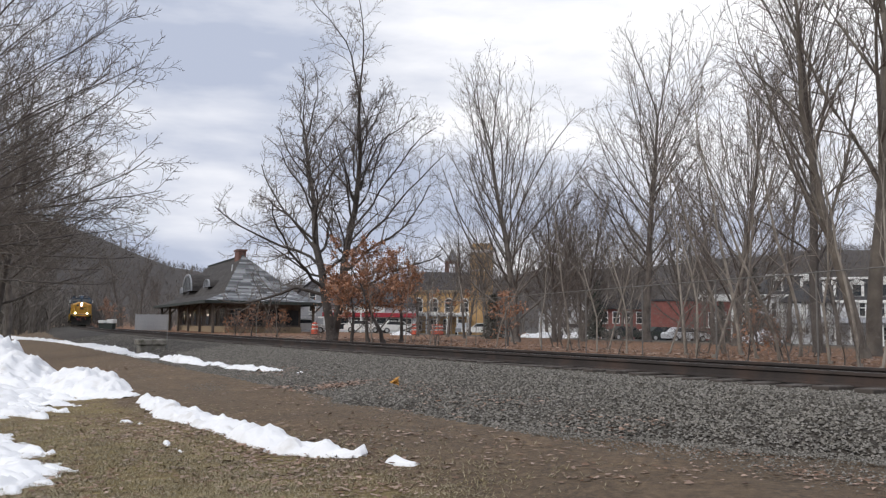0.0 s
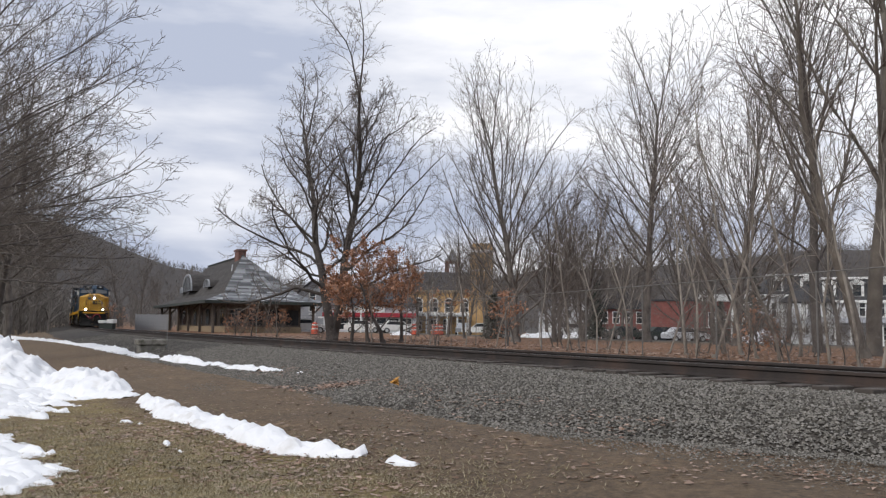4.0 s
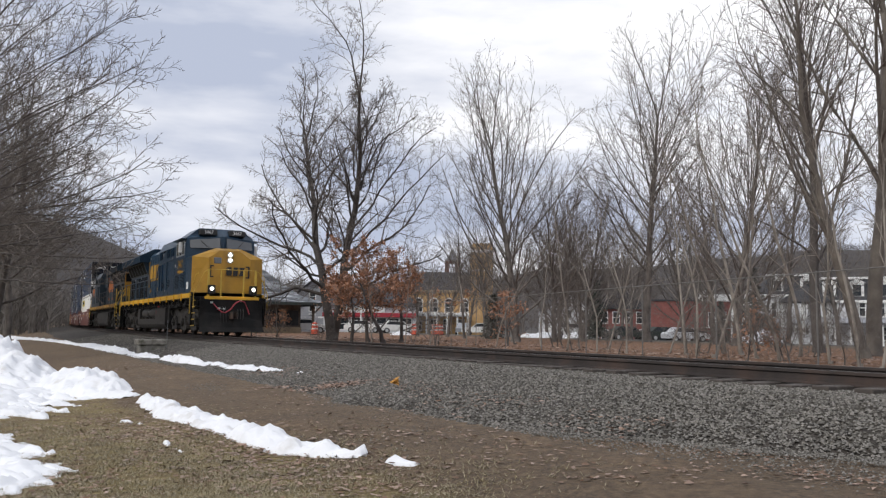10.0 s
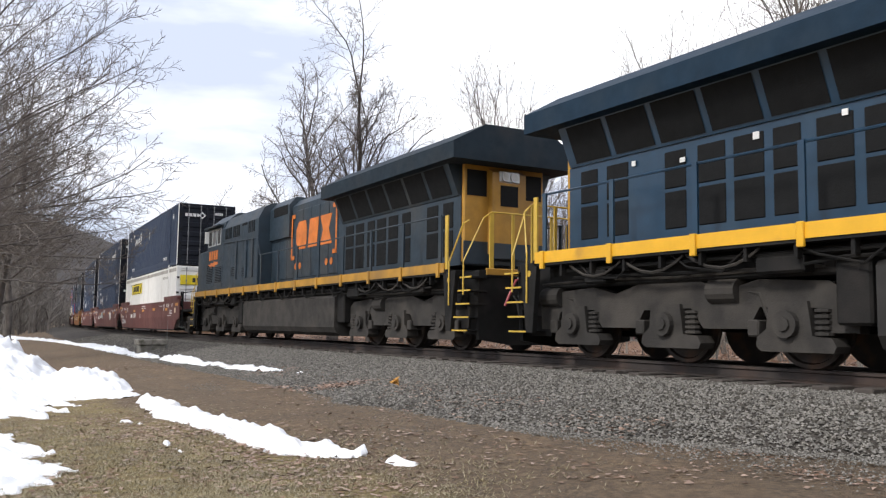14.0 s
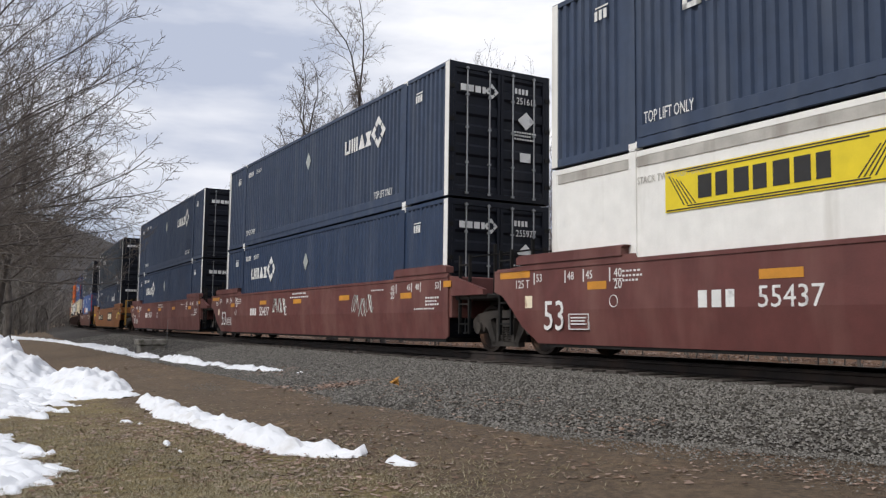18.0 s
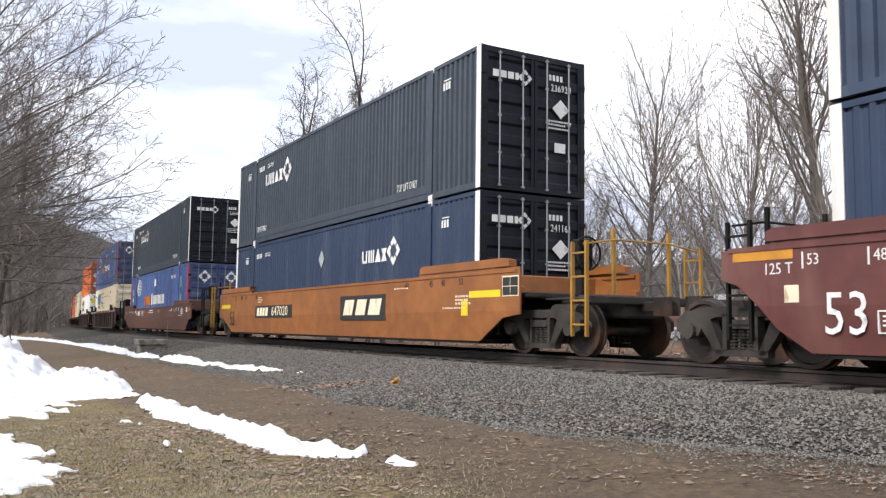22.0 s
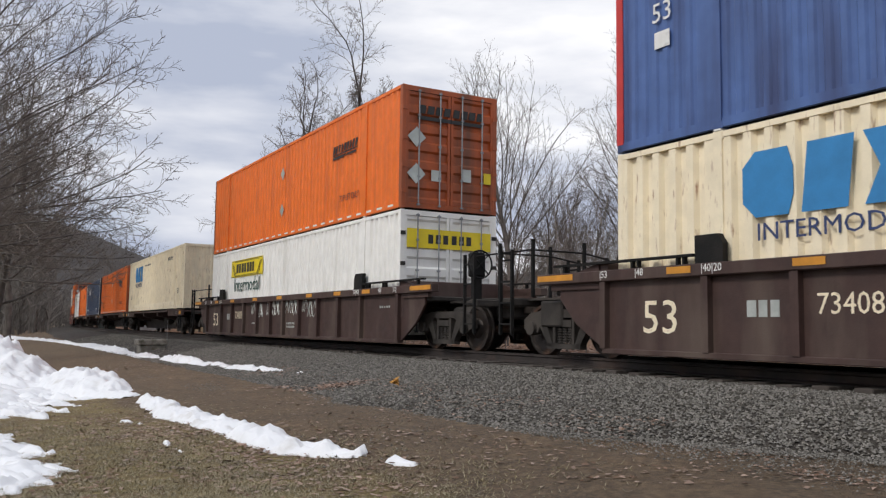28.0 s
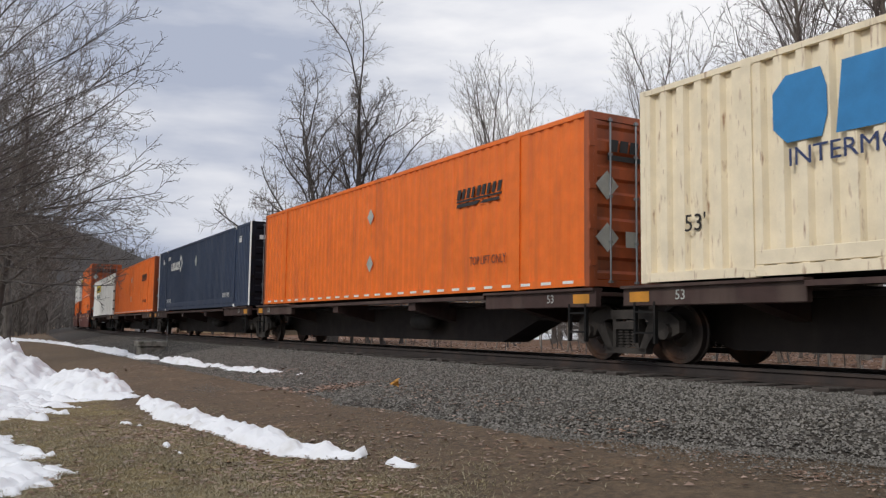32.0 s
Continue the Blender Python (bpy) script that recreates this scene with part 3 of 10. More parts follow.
def build_rails():
    head = ((-0.036, -0.005), (-0.030, 0.0), (0.030, 0.0), (0.036, -0.005), (0.036, -0.038), (0.009, -0.052), (0.009, -0.135), (0.07, -0.155), (0.07, -0.172), (-0.07, -0.172), (-0.07, -0.155), (-0.009, -0.135), (-0.009, -0.052), (-0.036, -0.038))
    ss = np.concatenate([np.arange(-600, -80, 8), np.arange(-80, 40, 1.0), np.arange(40, 321, 8)])
    for lat, side in ((0.753, "near"), (-0.753, "far")):
        body, top = Geo(), Geo()
        n = len(head)
        vs = []
        for s in ss:
            for o, z in head:
                px, py, _ = on_line(s, lat + o)
                vs.append((px, py, RAIL_Z + z))
        body.add(vs, [(i * n + k, i * n + (k + 1) % n, (i + 1) * n + (k + 1) % n, (i + 1) * n + k) for i in range(len(ss) - 1) for k in range(n)])
        vt = []
        for s in ss:
            for o in (-0.027, 0.027):
                px, py, _ = on_line(s, lat + o)
                vt.append((px, py, RAIL_Z + 0.004))
        top.add(vt, [(2 * i, 2 * i + 1, 2 * i + 3, 2 * i + 2) for i in range(len(ss) - 1)])
        ob = thing("rail", "long brown steel rail with a worn bright head", "rail", "track rails", body, M["rail"], kind="structure")
        part("running_surface", top, M["rail_top"], ob, "bright worn running surface")


build_rails()


# ---- the train ----
TIMES = [i * 0.5 for i in range(65)]
MOVING = []


def front_at(t):
    """How far the leading headlight has come along the line."""
    return -130.018 + 11.1445 * t + 0.01158 * (t - 16) ** 2 - 0.000338 * (t - 16) ** 3


def ride(back, half, t, lift=0.0):
    """The pose of a vehicle whose middle is back metres behind the headlight, on trucks half metres either way."""
    s = front_at(t) - back
    ax, ay, _ = on_line(s + half)
    bx, by, _ = on_line(s - half)
    return Matrix.Translation(((ax + bx) / 2, (ay + by) / 2, RAIL_Z + lift)) @ Matrix.Rotation(math.atan2(ay - by, ax - bx), 4, "Z")


def set_moving(ob, back, half, lift=0.0, turn=False):
    spin = Matrix.Rotation(math.pi, 4, "Z") if turn else Matrix.Identity(4)
    ob.matrix_basis = ride(back, half, 0, lift) @ spin
    MOVING.append((ob, [(t, ride(back, half, t, lift) @ spin) for t in TIMES]))


def set_rolling(wheel, radius, turn=False):
    """A wheelset turns on its axle, which lies along the thing's y."""
    at = wheel.matrix_basis.translation.copy()
    sign = -1 if turn else 1
    rows = []
    for i in range(961):
        t = i / 30
        rows.append((t, Matrix.Translation(at) @ Matrix.Rotation(sign * (front_at(t) / radius), 4, "Y")))
    MOVING.append((wheel, rows))


WHEELS = []
SHARED = {}


def shared(key, make):
    if key not in SHARED:
        SHARED[key] = make()
    return SHARED[key]


def islands(me):
    """The loose pieces of a mesh, each as a mesh of its own."""
    up = list(range(len(me.vertices)))

    def root(i):
        while up[i] != i:
            up[i] = up[up[i]]
            i = up[i]
        return i
    for p in me.polygons:
        a = root(p.vertices[0])
        for v in p.vertices[1:]:
            up[root(v)] = a
    sets = {}
    for p in me.polygons:
        sets.setdefault(root(p.vertices[0]), []).append(p)
    out = []
    for polys in sets.values():
        ids = {}
        for p in polys:
            for v in p.vertices:
                ids.setdefault(v, len(ids))
        m = bpy.data.meshes.new(me.name)
        m.from_pydata([tuple(me.vertices[v].co) for v in ids], [], [[ids[v] for v in p.vertices] for p in polys])
        if me.materials:
            m.materials.append(me.materials[0])
        out.append(m)
    return out


def pieces(name, key, make, parent, label=""):
    """Links each loose piece of a mesh as a part of its own; alike things share the meshes."""
    def build():
        me = make()
        if isinstance(me, Geo):
            raise ValueError(name)
        out = islands(me)
        bpy.data.meshes.remove(me)
        return out
    return [part(name, m, None, parent, label) for m in shared(("pieces", key), build)]


def wheelset_mesh(radius):
    def make():
        g = Geo()
        for sgn in (-1, 1):
            prof = [(0.655, radius * 0.35), (0.665, radius + 0.028), (0.695, radius + 0.026), (0.705, radius), (0.795, radius - 0.004), (0.80, radius - 0.06), (0.765, radius - 0.08), (0.755, radius * 0.45), (0.80, radius * 0.34), (0.83, radius * 0.25)]
            g.disc_stack([(sgn * o, r) for o, r in prof], 28)
            for k in range(5):
                a = 2 * math.pi * k / 5
                g.box(math.cos(a) * radius * 0.55 - 0.03, math.cos(a) * radius * 0.55 + 0.03, sgn * 0.752 - 0.012, sgn * 0.752 + 0.012, math.sin(a) * radius * 0.55 - 0.03, math.sin(a) * radius * 0.55 + 0.03)
        g.cyl((0, -1.0, 0), (0, 1.0, 0), 0.085, 12)
        return mesh_of("wheelset", g, M["wheel"])
    return shared(("wheelset", radius), make)


def add_wheelset(parent, x, radius):
    ob = part("wheelset", wheelset_mesh(radius), None, parent)
    ob.matrix_basis = Matrix.Translation((x, 0, radius))
    WHEELS.append((ob, radius))
    return ob


def freight_truck(parent, x):
    """A two-axle freight truck: cast side frames with openings, springs, bolster and two wheelsets."""
    tr = part("truck", shared("bolster", lambda: mesh_of("truck", Geo().box(-0.2, 0.2, -1.0, 1.0, 0.36, 0.62, 0.03), M["black"])), None, parent)
    tr.matrix_basis = Matrix.Translation((x, 0, 0))

    def frame_half(sgn):
        g = Geo()
        for one in (1,):
            a, b = sgn * 0.92, sgn * 1.06
            lo, hi = min(a, b), max(a, b)
            g.prism([(-1.12, 0.62), (-1.12, 0.46), (-0.98, 0.40), (-0.72, 0.40), (-0.62, 0.58), (-0.40, 0.66), (0.40, 0.66), (0.62, 0.58), (0.72, 0.40), (0.98, 0.40), (1.12, 0.46), (1.12, 0.62), (0.95, 0.74), (0.5, 0.80), (-0.5, 0.80), (-0.95, 0.74)], lo, hi)
            g.prism([(-0.66, 0.50), (-0.40, 0.16), (-0.28, 0.16), (-0.50, 0.62), (-0.62, 0.60)], lo, hi)
            g.prism([(0.66, 0.50), (0.62, 0.60), (0.50, 0.62), (0.28, 0.16), (0.40, 0.16)], lo, hi)
            g.box(-0.44, 0.44, lo, hi, 0.13, 0.22)
            g.box(-0.29, -0.22, lo, hi, 0.2, 0.7)
            g.box(0.22, 0.29, lo, hi, 0.2, 0.7)
            for ax in (-0.865, 0.865):
                g.cyl((ax, sgn * 0.98, 0.47), (ax, sgn * 1.13, 0.47), 0.12, 10)
        return mesh_of("side_frame", g, M["truck_dark"])
    for sgn, m in zip((-1, 1), shared("side_frames", lambda: [frame_half(-1), frame_half(1)])):
        part("side_frame", m, None, tr)

    def springs():
        g = Geo()
        for sgn in (-1, 1):
            for sx in (-0.14, 0.0, 0.14):
                prof = []
                for k in range(6):
                    prof += [(0.225 + k * 0.045, 0.045), (0.232 + k * 0.045, 0.066), (0.25 + k * 0.045, 0.066), (0.258 + k * 0.045, 0.045)]
                g.disc_stack(prof, 8, "z", (sx, sgn * 0.99, 0))
            g.box(-0.22, 0.22, sgn * 0.99 - 0.08, sgn * 0.99 + 0.08, 0.5, 0.62)
        return mesh_of("spring_nest", g, M["truck_dark"])
    pieces("spring", "spring_nest", springs, tr)
    for ax in (-0.865, 0.865):
        add_wheelset(tr, ax, 0.457)
    return tr


def coupler(parent, x, sgn):
    def make():
        g = Geo()
        g.box(-0.5, 0.25, -0.09, 0.09, 0.76, 0.94, 0.02)
        g.prism([(0.25, -0.13), (0.52, -0.16), (0.60, -0.05), (0.45, 0.0), (0.60, 0.12), (0.50, 0.16), (0.25, 0.13)], 0.70, 1.0, "z")
        return mesh_of("coupler", g, M["wheel"])
    ob = part("coupler", shared("coupler", make), None, parent)
    ob.matrix_basis = Matrix.Translation((x, 0, 0)) @ Matrix.Rotation(0 if sgn > 0 else math.pi, 4, "Z")
    return ob


NEAR = -1  # the side of a forward-facing vehicle that the camera sees has negative y


def on_side(x, y, z, side):
    """A plane for lettering on a vehicle's side: side -1 faces the camera."""
    return Matrix.Translation((x, y, z)) @ (Matrix.Rotation(math.pi / 2, 4, "X") if side < 0 else Matrix.Rotation(math.pi, 4, "Z") @ Matrix.Rotation(math.pi / 2, 4, "X"))


def plate(parent, name, x0, x1, y, z0, z1, material, label="", t=0.006, slant=0.0):
    """A thin panel on a side wall; y: the wall's face, towards minus y; slant shears the top forward."""
    g = Geo().prism([(x0, z0), (x1, z0), (x1 + slant, z1), (x0 + slant, z1)], y - t, y + 0.001)
    return part(name, g, material, parent, label)


# ---- containers ----
C_L, C_W, C_H = 16.15, 1.3, 2.89


def wall_geo(depth, pitch, pocket, flat_ends=0.12):
    """A corrugated side wall in the local x-z plane, out at minus y; pocket is how much deeper the folds end under the rail."""
    g = Geo()
    xs = []
    x = -C_L / 2 + flat_ends
    while x < C_L / 2 - flat_ends:
        flat = any(abs(x + pitch / 2 - (a + 0.07)) < 0.22 for a in (-6.16, 6.02))
        d = 0 if flat else depth
        xs += [(x, 0), (x + pitch * 0.26, 0), (x + pitch * 0.39, d), (x + pitch * 0.75, d), (x + pitch * 0.88, 0)]
        x += pitch
    xs.append((C_L / 2 - flat_ends + 0.02, 0))
    vs = []
    for px, d in xs:
        y = -C_W + 0.012 + d
        inner = y + (pocket if d else 0)
        vs += [(px, y, 0.14), (px, y, C_H - 0.135), (px, inner, C_H - 0.13), (px, inner, C_H - 0.09)]
    g.add(vs, [(4 * i + k, 4 * i + 4 + k, 4 * i + 5 + k, 4 * i + 1 + k) for i in range(len(xs) - 1) for k in range(3)])
    return g


def diamond_mark(g, cx, cz, r, y):
    """A ring of four chevrons on its corner."""
    for k in range(4):
        a = math.pi / 2 * k
        for side in (-1, 1):
            p = [(0.0, 1.0), (0.45, 0.55), (0.22, 0.32), (0.0, 0.54)]
            pts = []
            for u, w in p:
                u, w = u * side, w
                pts.append((cx + r * (u * math.cos(a) - w * math.sin(a)), cz + r * (u * math.sin(a) + w * math.cos(a))))
            g.prism(pts, y - 0.006, y + 0.001)
    return g


def make_container(style, doors_front=True, locks=False):
    """One 53-foot container, origin at the middle of its floor, doors towards plus x."""
    look_of = STYLES[style]
    body, trim_m = M[look_of["body"]], M[look_of.get("door", look_of["body"])]
    ob = thing("shipping_container", look_of["label"], "container", "containers on the train")
    deep = look_of.get("depth", 0.05)
    pitch = look_of.get("pitch", 0.27)
    for side in (-1, 1):
        me = shared(("wall", style), lambda: mesh_of("side_wall", wall_geo(deep, pitch, look_of.get("pocket", 0.0)), body))
        w = part("side_wall", me, None, ob)
        if side > 0:
            w.matrix_basis = Matrix.Rotation(math.pi, 4, "Z")

    def rails():
        g = Geo()
        for y in (-1, 1):
            lo, hi = sorted((y * (C_W - 0.07), y * C_W))
            g.box(-C_L / 2 + 0.1, C_L / 2 - 0.1, lo, hi, 0.02, 0.15)
            g.box(-C_L / 2 + 0.1, C_L / 2 - 0.1, lo, hi, C_H - 0.09, C_H - 0.01)
            for x in (-6.09, 6.09):
                lo2, hi2 = sorted((y * (C_W - 0.05), y * (C_W + 0.016)))
                g.box(x - 0.075, x + 0.075, lo2, hi2, 0.10, C_H - 0.05)
        return mesh_of("side_rail", g, body)
    pieces("side_rail", ("rails", style), rails, ob)

    def band():
        g = Geo()
        for y in (-1, 1):
            lo, hi = sorted((y * (C_W - 0.03), y * (C_W - 0.004)))
            g.box(-6.0, 6.0, lo, hi, 0.165, 0.35, 0.006)
        return mesh_of("lower_panel", g, body)
    if look_of.get("band"):
        pieces("lower_panel", ("band", style), band, ob, "plain lower side panel")
    if look_of.get("top_band"):
        def grey_strip():
            g = Geo()
            for y in (-1, 1):
                lo, hi = sorted((y * (C_W - 0.03), y * (C_W + 0.003)))
                for a, b in ((-7.9, -6.18), (-6.0, 6.0), (6.18, 7.9)):
                    g.box(a, b, lo, hi, C_H - 0.25, C_H - 0.10)
            return mesh_of("top_band", g, M["band_grey"])
        pieces("top_band", ("topband", style), grey_strip, ob, "grubby grey upper band")
        words("lettering", "STACK TWO HIGH ONLY", 0.15, M["band_grey"], ob, on_side(5.3, -C_W - 0.004, 2.42, -1), 0.8)
        words("lettering", "STACK TWO HIGH ONLY", 0.15, M["band_grey"], ob, on_side(-5.3, -C_W - 0.004, 2.42, -1), 0.8)
    part("roof", shared(("roof", style), lambda: mesh_of("roof", Geo().box(-C_L / 2 + 0.06, C_L / 2 - 0.06, -C_W + 0.05, C_W - 0.05, C_H - 0.05, C_H - 0.015), body)), None, ob)
    part("floor", shared("cfloor", lambda: mesh_of("floor", Geo().box(-C_L / 2 + 0.1, C_L / 2 - 0.1, -C_W + 0.06, C_W - 0.06, 0.03, 0.13), M["black"])), None, ob)

    def posts():
        g = Geo()
        for x in (-1, 1):
            for y in (-1, 1):
                xa, xb = sorted((x * (C_L / 2 - 0.13), x * C_L / 2))
                ya, yb = sorted((y * (C_W - 0.12), y * C_W))
                g.box(xa, xb, ya, yb, 0.0, C_H, 0.012)
        for x in (-1, 1):
            xa, xb = sorted((x * (C_L / 2 - 0.1), x * C_L / 2))
            g.box(xa, xb, -C_W + 0.1, C_W - 0.1, C_H - 0.13, C_H - 0.01)
            g.box(xa, xb, -C_W + 0.1, C_W - 0.1, 0.02, 0.13)
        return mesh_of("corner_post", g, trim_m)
    pieces("corner_post", ("posts", style), posts, ob)

    def castings():
        g = Geo()
        for x in (-6.09, 6.09):
            for y in (-1, 1):
                lo, hi = sorted((y * (C_W - 0.14), y * (C_W + 0.012)))
                for z in (0.0, C_H - 0.12):
                    g.box(x - 0.09, x + 0.09, lo, hi, z, z + 0.12, 0.012)
        return mesh_of("corner_casting", g, M["white" if look_of.get("edge") == "white" else look_of["body"]])
    if "edge" in look_of:
        def edges():
            g = Geo()
            for x in (-1, 1):
                for y in (-1, 1):
                    xa, xb = sorted((x * (C_L / 2 - 0.16), x * (C_L / 2 - 0.004)))
                    ya, yb = sorted((y * (C_W - 0.05), y * (C_W + 0.004)))
                    g.box(xa, xb, ya, yb, 0.02, C_H - 0.02)
            return mesh_of("corner_edge", g, M["white"])
        pieces("corner_edge", ("edges", style), edges, ob, look_of["edge_label"])
    pieces("corner_casting", ("cast", style), castings, ob)

    def ribbed_end(x, out):
        g = Geo()
        zs = []
        n = 9
        for k in range(n):
            z = 0.16 + (C_H - 0.32) * k / n
            h = (C_H - 0.32) / n
            zs += [(z, 0), (z + h * 0.18, 0), (z + h * 0.34, 0.035), (z + h * 0.66, 0.035), (z + h * 0.82, 0)]
        zs.append((C_H - 0.16, 0))
        vs = []
        for z, d in zs:
            vs += [(x - out * (0.03 + d), -C_W + 0.1, z), (x - out * (0.03 + d), C_W - 0.1, z)]
        g.add(vs, [(2 * i, 2 * i + 1, 2 * i + 3, 2 * i + 2) for i in range(len(zs) - 1)])
        return g

    def door_geo(side):
        g = Geo()
        vs = []
        n = 6
        y0, y1 = sorted((side * 0.01, side * (C_W - 0.11)))
        x = C_L / 2
        zs = []
        for k in range(n):
            z = 0.14 + (C_H - 0.28) * k / n
            h = (C_H - 0.28) / n
            zs += [(z, 0), (z + h * 0.22, 0), (z + h * 0.34, 0.04), (z + h * 0.72, 0.04), (z + h * 0.84, 0)]
        zs.append((C_H - 0.14, 0))
        for z, d in zs:
            vs += [(x - 0.02 - d, y0 + 0.06, z), (x - 0.02 - d, y1 - 0.06, z)]
        g.add(vs, [(2 * i, 2 * i + 1, 2 * i + 3, 2 * i + 2) for i in range(len(zs) - 1)])
        g.box(x - 0.05, x - 0.008, y0, y0 + 0.07, 0.13, C_H - 0.13)
        g.box(x - 0.05, x - 0.008, y1 - 0.07, y1, 0.13, C_H - 0.13)
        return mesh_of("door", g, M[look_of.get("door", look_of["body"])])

    def rod_geo(y):
        g = Geo()
        x = C_L / 2 + 0.022
        g.cyl((x, y, 0.08), (x, y, C_H - 0.08), 0.017, 6)
        for z in (0.1, 0.75, 1.5, 2.2, C_H - 0.12):
            g.box(x - 0.03, x + 0.018, y - 0.035, y + 0.035, z - 0.02, z + 0.02)
        return mesh_of("lock_rod", g, M["rod"])

    if doors_front:
        for side in (-1, 1):
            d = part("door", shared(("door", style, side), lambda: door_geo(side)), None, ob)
            for y in (0.30, 0.86):
                part("lock_rod", shared(("rod", side, y), lambda: rod_geo(side * y)), None, d, "galvanised lock rod")
            h = Geo()
            for z in (0.35, 0.95, 1.6, 2.3):
                ya, yb = sorted((side * (C_W - 0.13), side * (C_W - 0.01)))
                h.box(C_L / 2 - 0.01, C_L / 2 + 0.022, ya, yb, z, z + 0.09)
            pieces("hinge", ("hinge", style, side), lambda: mesh_of("hinge", h, M["door_orange" if style == "schneider" else "grey" if look_of["body"] in ("white", "cream") else "black"]), d)
            if "door_mark" in look_of:
                dm = Geo()
                mk = look_of["door_mark"]
                if mk == "diamond" and side < 0:
                    bars = [(-1.02, -0.88), (-0.84, -0.70), (-0.66, -0.52), (-0.48, -0.40)]
                    for a, b in bars:
                        dm.box(C_L / 2 + 0.0, C_L / 2 + 0.008, a, b, 2.28, 2.42)
                    e = Geo()
                    diamond_mark(e, 0, 0, 0.17, 0)
                    e.moved(Matrix.Translation((C_L / 2, -0.24, 2.35)) @ Matrix.Rotation(math.pi / 2, 4, "Z"))
                    dm.add(e.v, e.f)
                elif mk == "diamond":
                    for z, a, b, n in ((2.46, 0.36, 0.74, 4), (1.55, 0.35, 0.95, 9), (1.48, 0.35, 0.8, 8), (1.40, 0.35, 0.9, 8), (1.0, 0.5, 0.95, 1)):
                        for k in range(n):
                            p = a + (b - a) * k / n
                            t = 0.06 if z > 2 else 0.1 if n == 1 else 0.018
                            dm.box(C_L / 2 + 0.0, C_L / 2 + 0.008, p, p + (b - a) / n * 0.62, z - t, z + t)
                    dm.prism([(0.66, 1.62), (0.88, 1.82), (0.66, 2.02), (0.44, 1.82)], C_L / 2, C_L / 2 + 0.009, "x")
                elif mk == "yellow":
                    ya, yb = sorted((side * 0.003, side * 1.13))
                    dm.box(C_L / 2 + 0.0, C_L / 2 + 0.010, ya, yb, 2.02, 2.46)
                elif mk == "dark":
                    for k in range(4):
                        ya, yb = sorted((side * (0.04 + 0.22 * k), side * (0.21 + 0.22 * k)))
                        dm.prism([(ya, 2.25), (yb, 2.25), (yb + 0.03, 2.45), (ya + 0.03, 2.45)], C_L / 2, C_L / 2 + 0.008, "x")
                    ya, yb = sorted((side * 0.003, side * 0.9))
                    dm.prism([(ya, 2.10), (yb, 2.10), (yb, 2.19), (ya, 2.19)], C_L / 2, C_L / 2 + 0.008, "x")
                elif mk == "ring":
                    e = Geo()
                    diamond_mark(e, 0, 0, 0.28, 0)
                    e.moved(Matrix.Translation((C_L / 2, side * 0.58, 2.3)) @ Matrix.Rotation(math.pi / 2, 4, "Z"))
                    dm.add(e.v, e.f)
                if dm.v:
                    part("marking", shared(("dmark", style, side), lambda: mesh_of("marking", dm, M[{"yellow": "mark_yellow", "dark": "mark_black", "ring": "mark_white"}.get(mk, "mark_white")])), None, d)
                if mk == "yellow":
                    bars = Geo()
                    for k in range(3):
                        ya, yb = sorted((side * (0.05 + 0.2 * k), side * (0.18 + 0.2 * k)))
                        bars.box(C_L / 2 + 0.009, C_L / 2 + 0.014, ya, yb, 2.13, 2.34)
                    part("marking", shared(("dbars", style, side), lambda: mesh_of("marking", bars, M["mark_black"])), None, d)
                if mk == "dark":
                    pl = Geo()
                    if side < 0:
                        for z in (1.68, 0.82):
                            pl.prism([(-0.92, z - 0.24), (-0.68, z), (-0.92, z + 0.24), (-1.16, z)], C_L / 2, C_L / 2 + 0.012, "x")
                        pl.box(C_L / 2, C_L / 2 + 0.008, -0.52, -0.26, 0.68, 0.94)
                    else:
                        pl.box(C_L / 2, C_L / 2 + 0.010, 0.33, 0.56, 0.74, 1.04)
                        notice = Geo().box(C_L / 2, C_L / 2 + 0.010, 0.92, 1.12, 0.74, 1.0)
                        part("notice", shared(("dnote", style), lambda: mesh_of("notice", notice, M["mark_yellow"])), None, d, "yellow notice")
                    pieces("placard", ("dplac", style, side), lambda: mesh_of("placard", pl, M["placard"]), d, "grey placard")
    else:
        def corrugated_front():
            g = Geo()
            ys = []
            n = 11
            for k in range(n):
                y = -C_W + 0.12 + (2 * C_W - 0.24) * k / n
                h = (2 * C_W - 0.24) / n
                ys += [(y, 0), (y + h * 0.15, 0), (y + h * 0.3, 0.04), (y + h * 0.7, 0.04), (y + h * 0.85, 0)]
            ys.append((C_W - 0.12, 0))
            vs = []
            for y, d in ys:
                vs += [(C_L / 2 - 0.03 - d, y, 0.13), (C_L / 2 - 0.03 - d, y, C_H - 0.12)]
            g.add(vs, [(2 * i, 2 * i + 1, 2 * i + 3, 2 * i + 2) for i in range(len(ys) - 1)])
            return mesh_of("end_wall", g, body)
        part("end_wall", shared(("frontwall", style), corrugated_front), None, ob)
    part("end_wall", shared(("end", style), lambda: mesh_of("end_wall", ribbed_end(-C_L / 2, -1), body)), None, ob)
    if locks:
        def lock_geo():
            g = Geo()
            for x in (-6.09, 6.09):
                for y in (-1, 1):
                    g.box(x - 0.06, x + 0.06, *sorted((y * (C_W - 0.13), y * (C_W + 0.02))), -0.026, 0.004, 0.004)
            return mesh_of("stacking_lock", g, M["mark_white"])
        pieces("stacking_lock", "stack_locks", lock_geo, ob, "pale stacking lock between two containers")
    look_of["marks"](ob)
    return ob


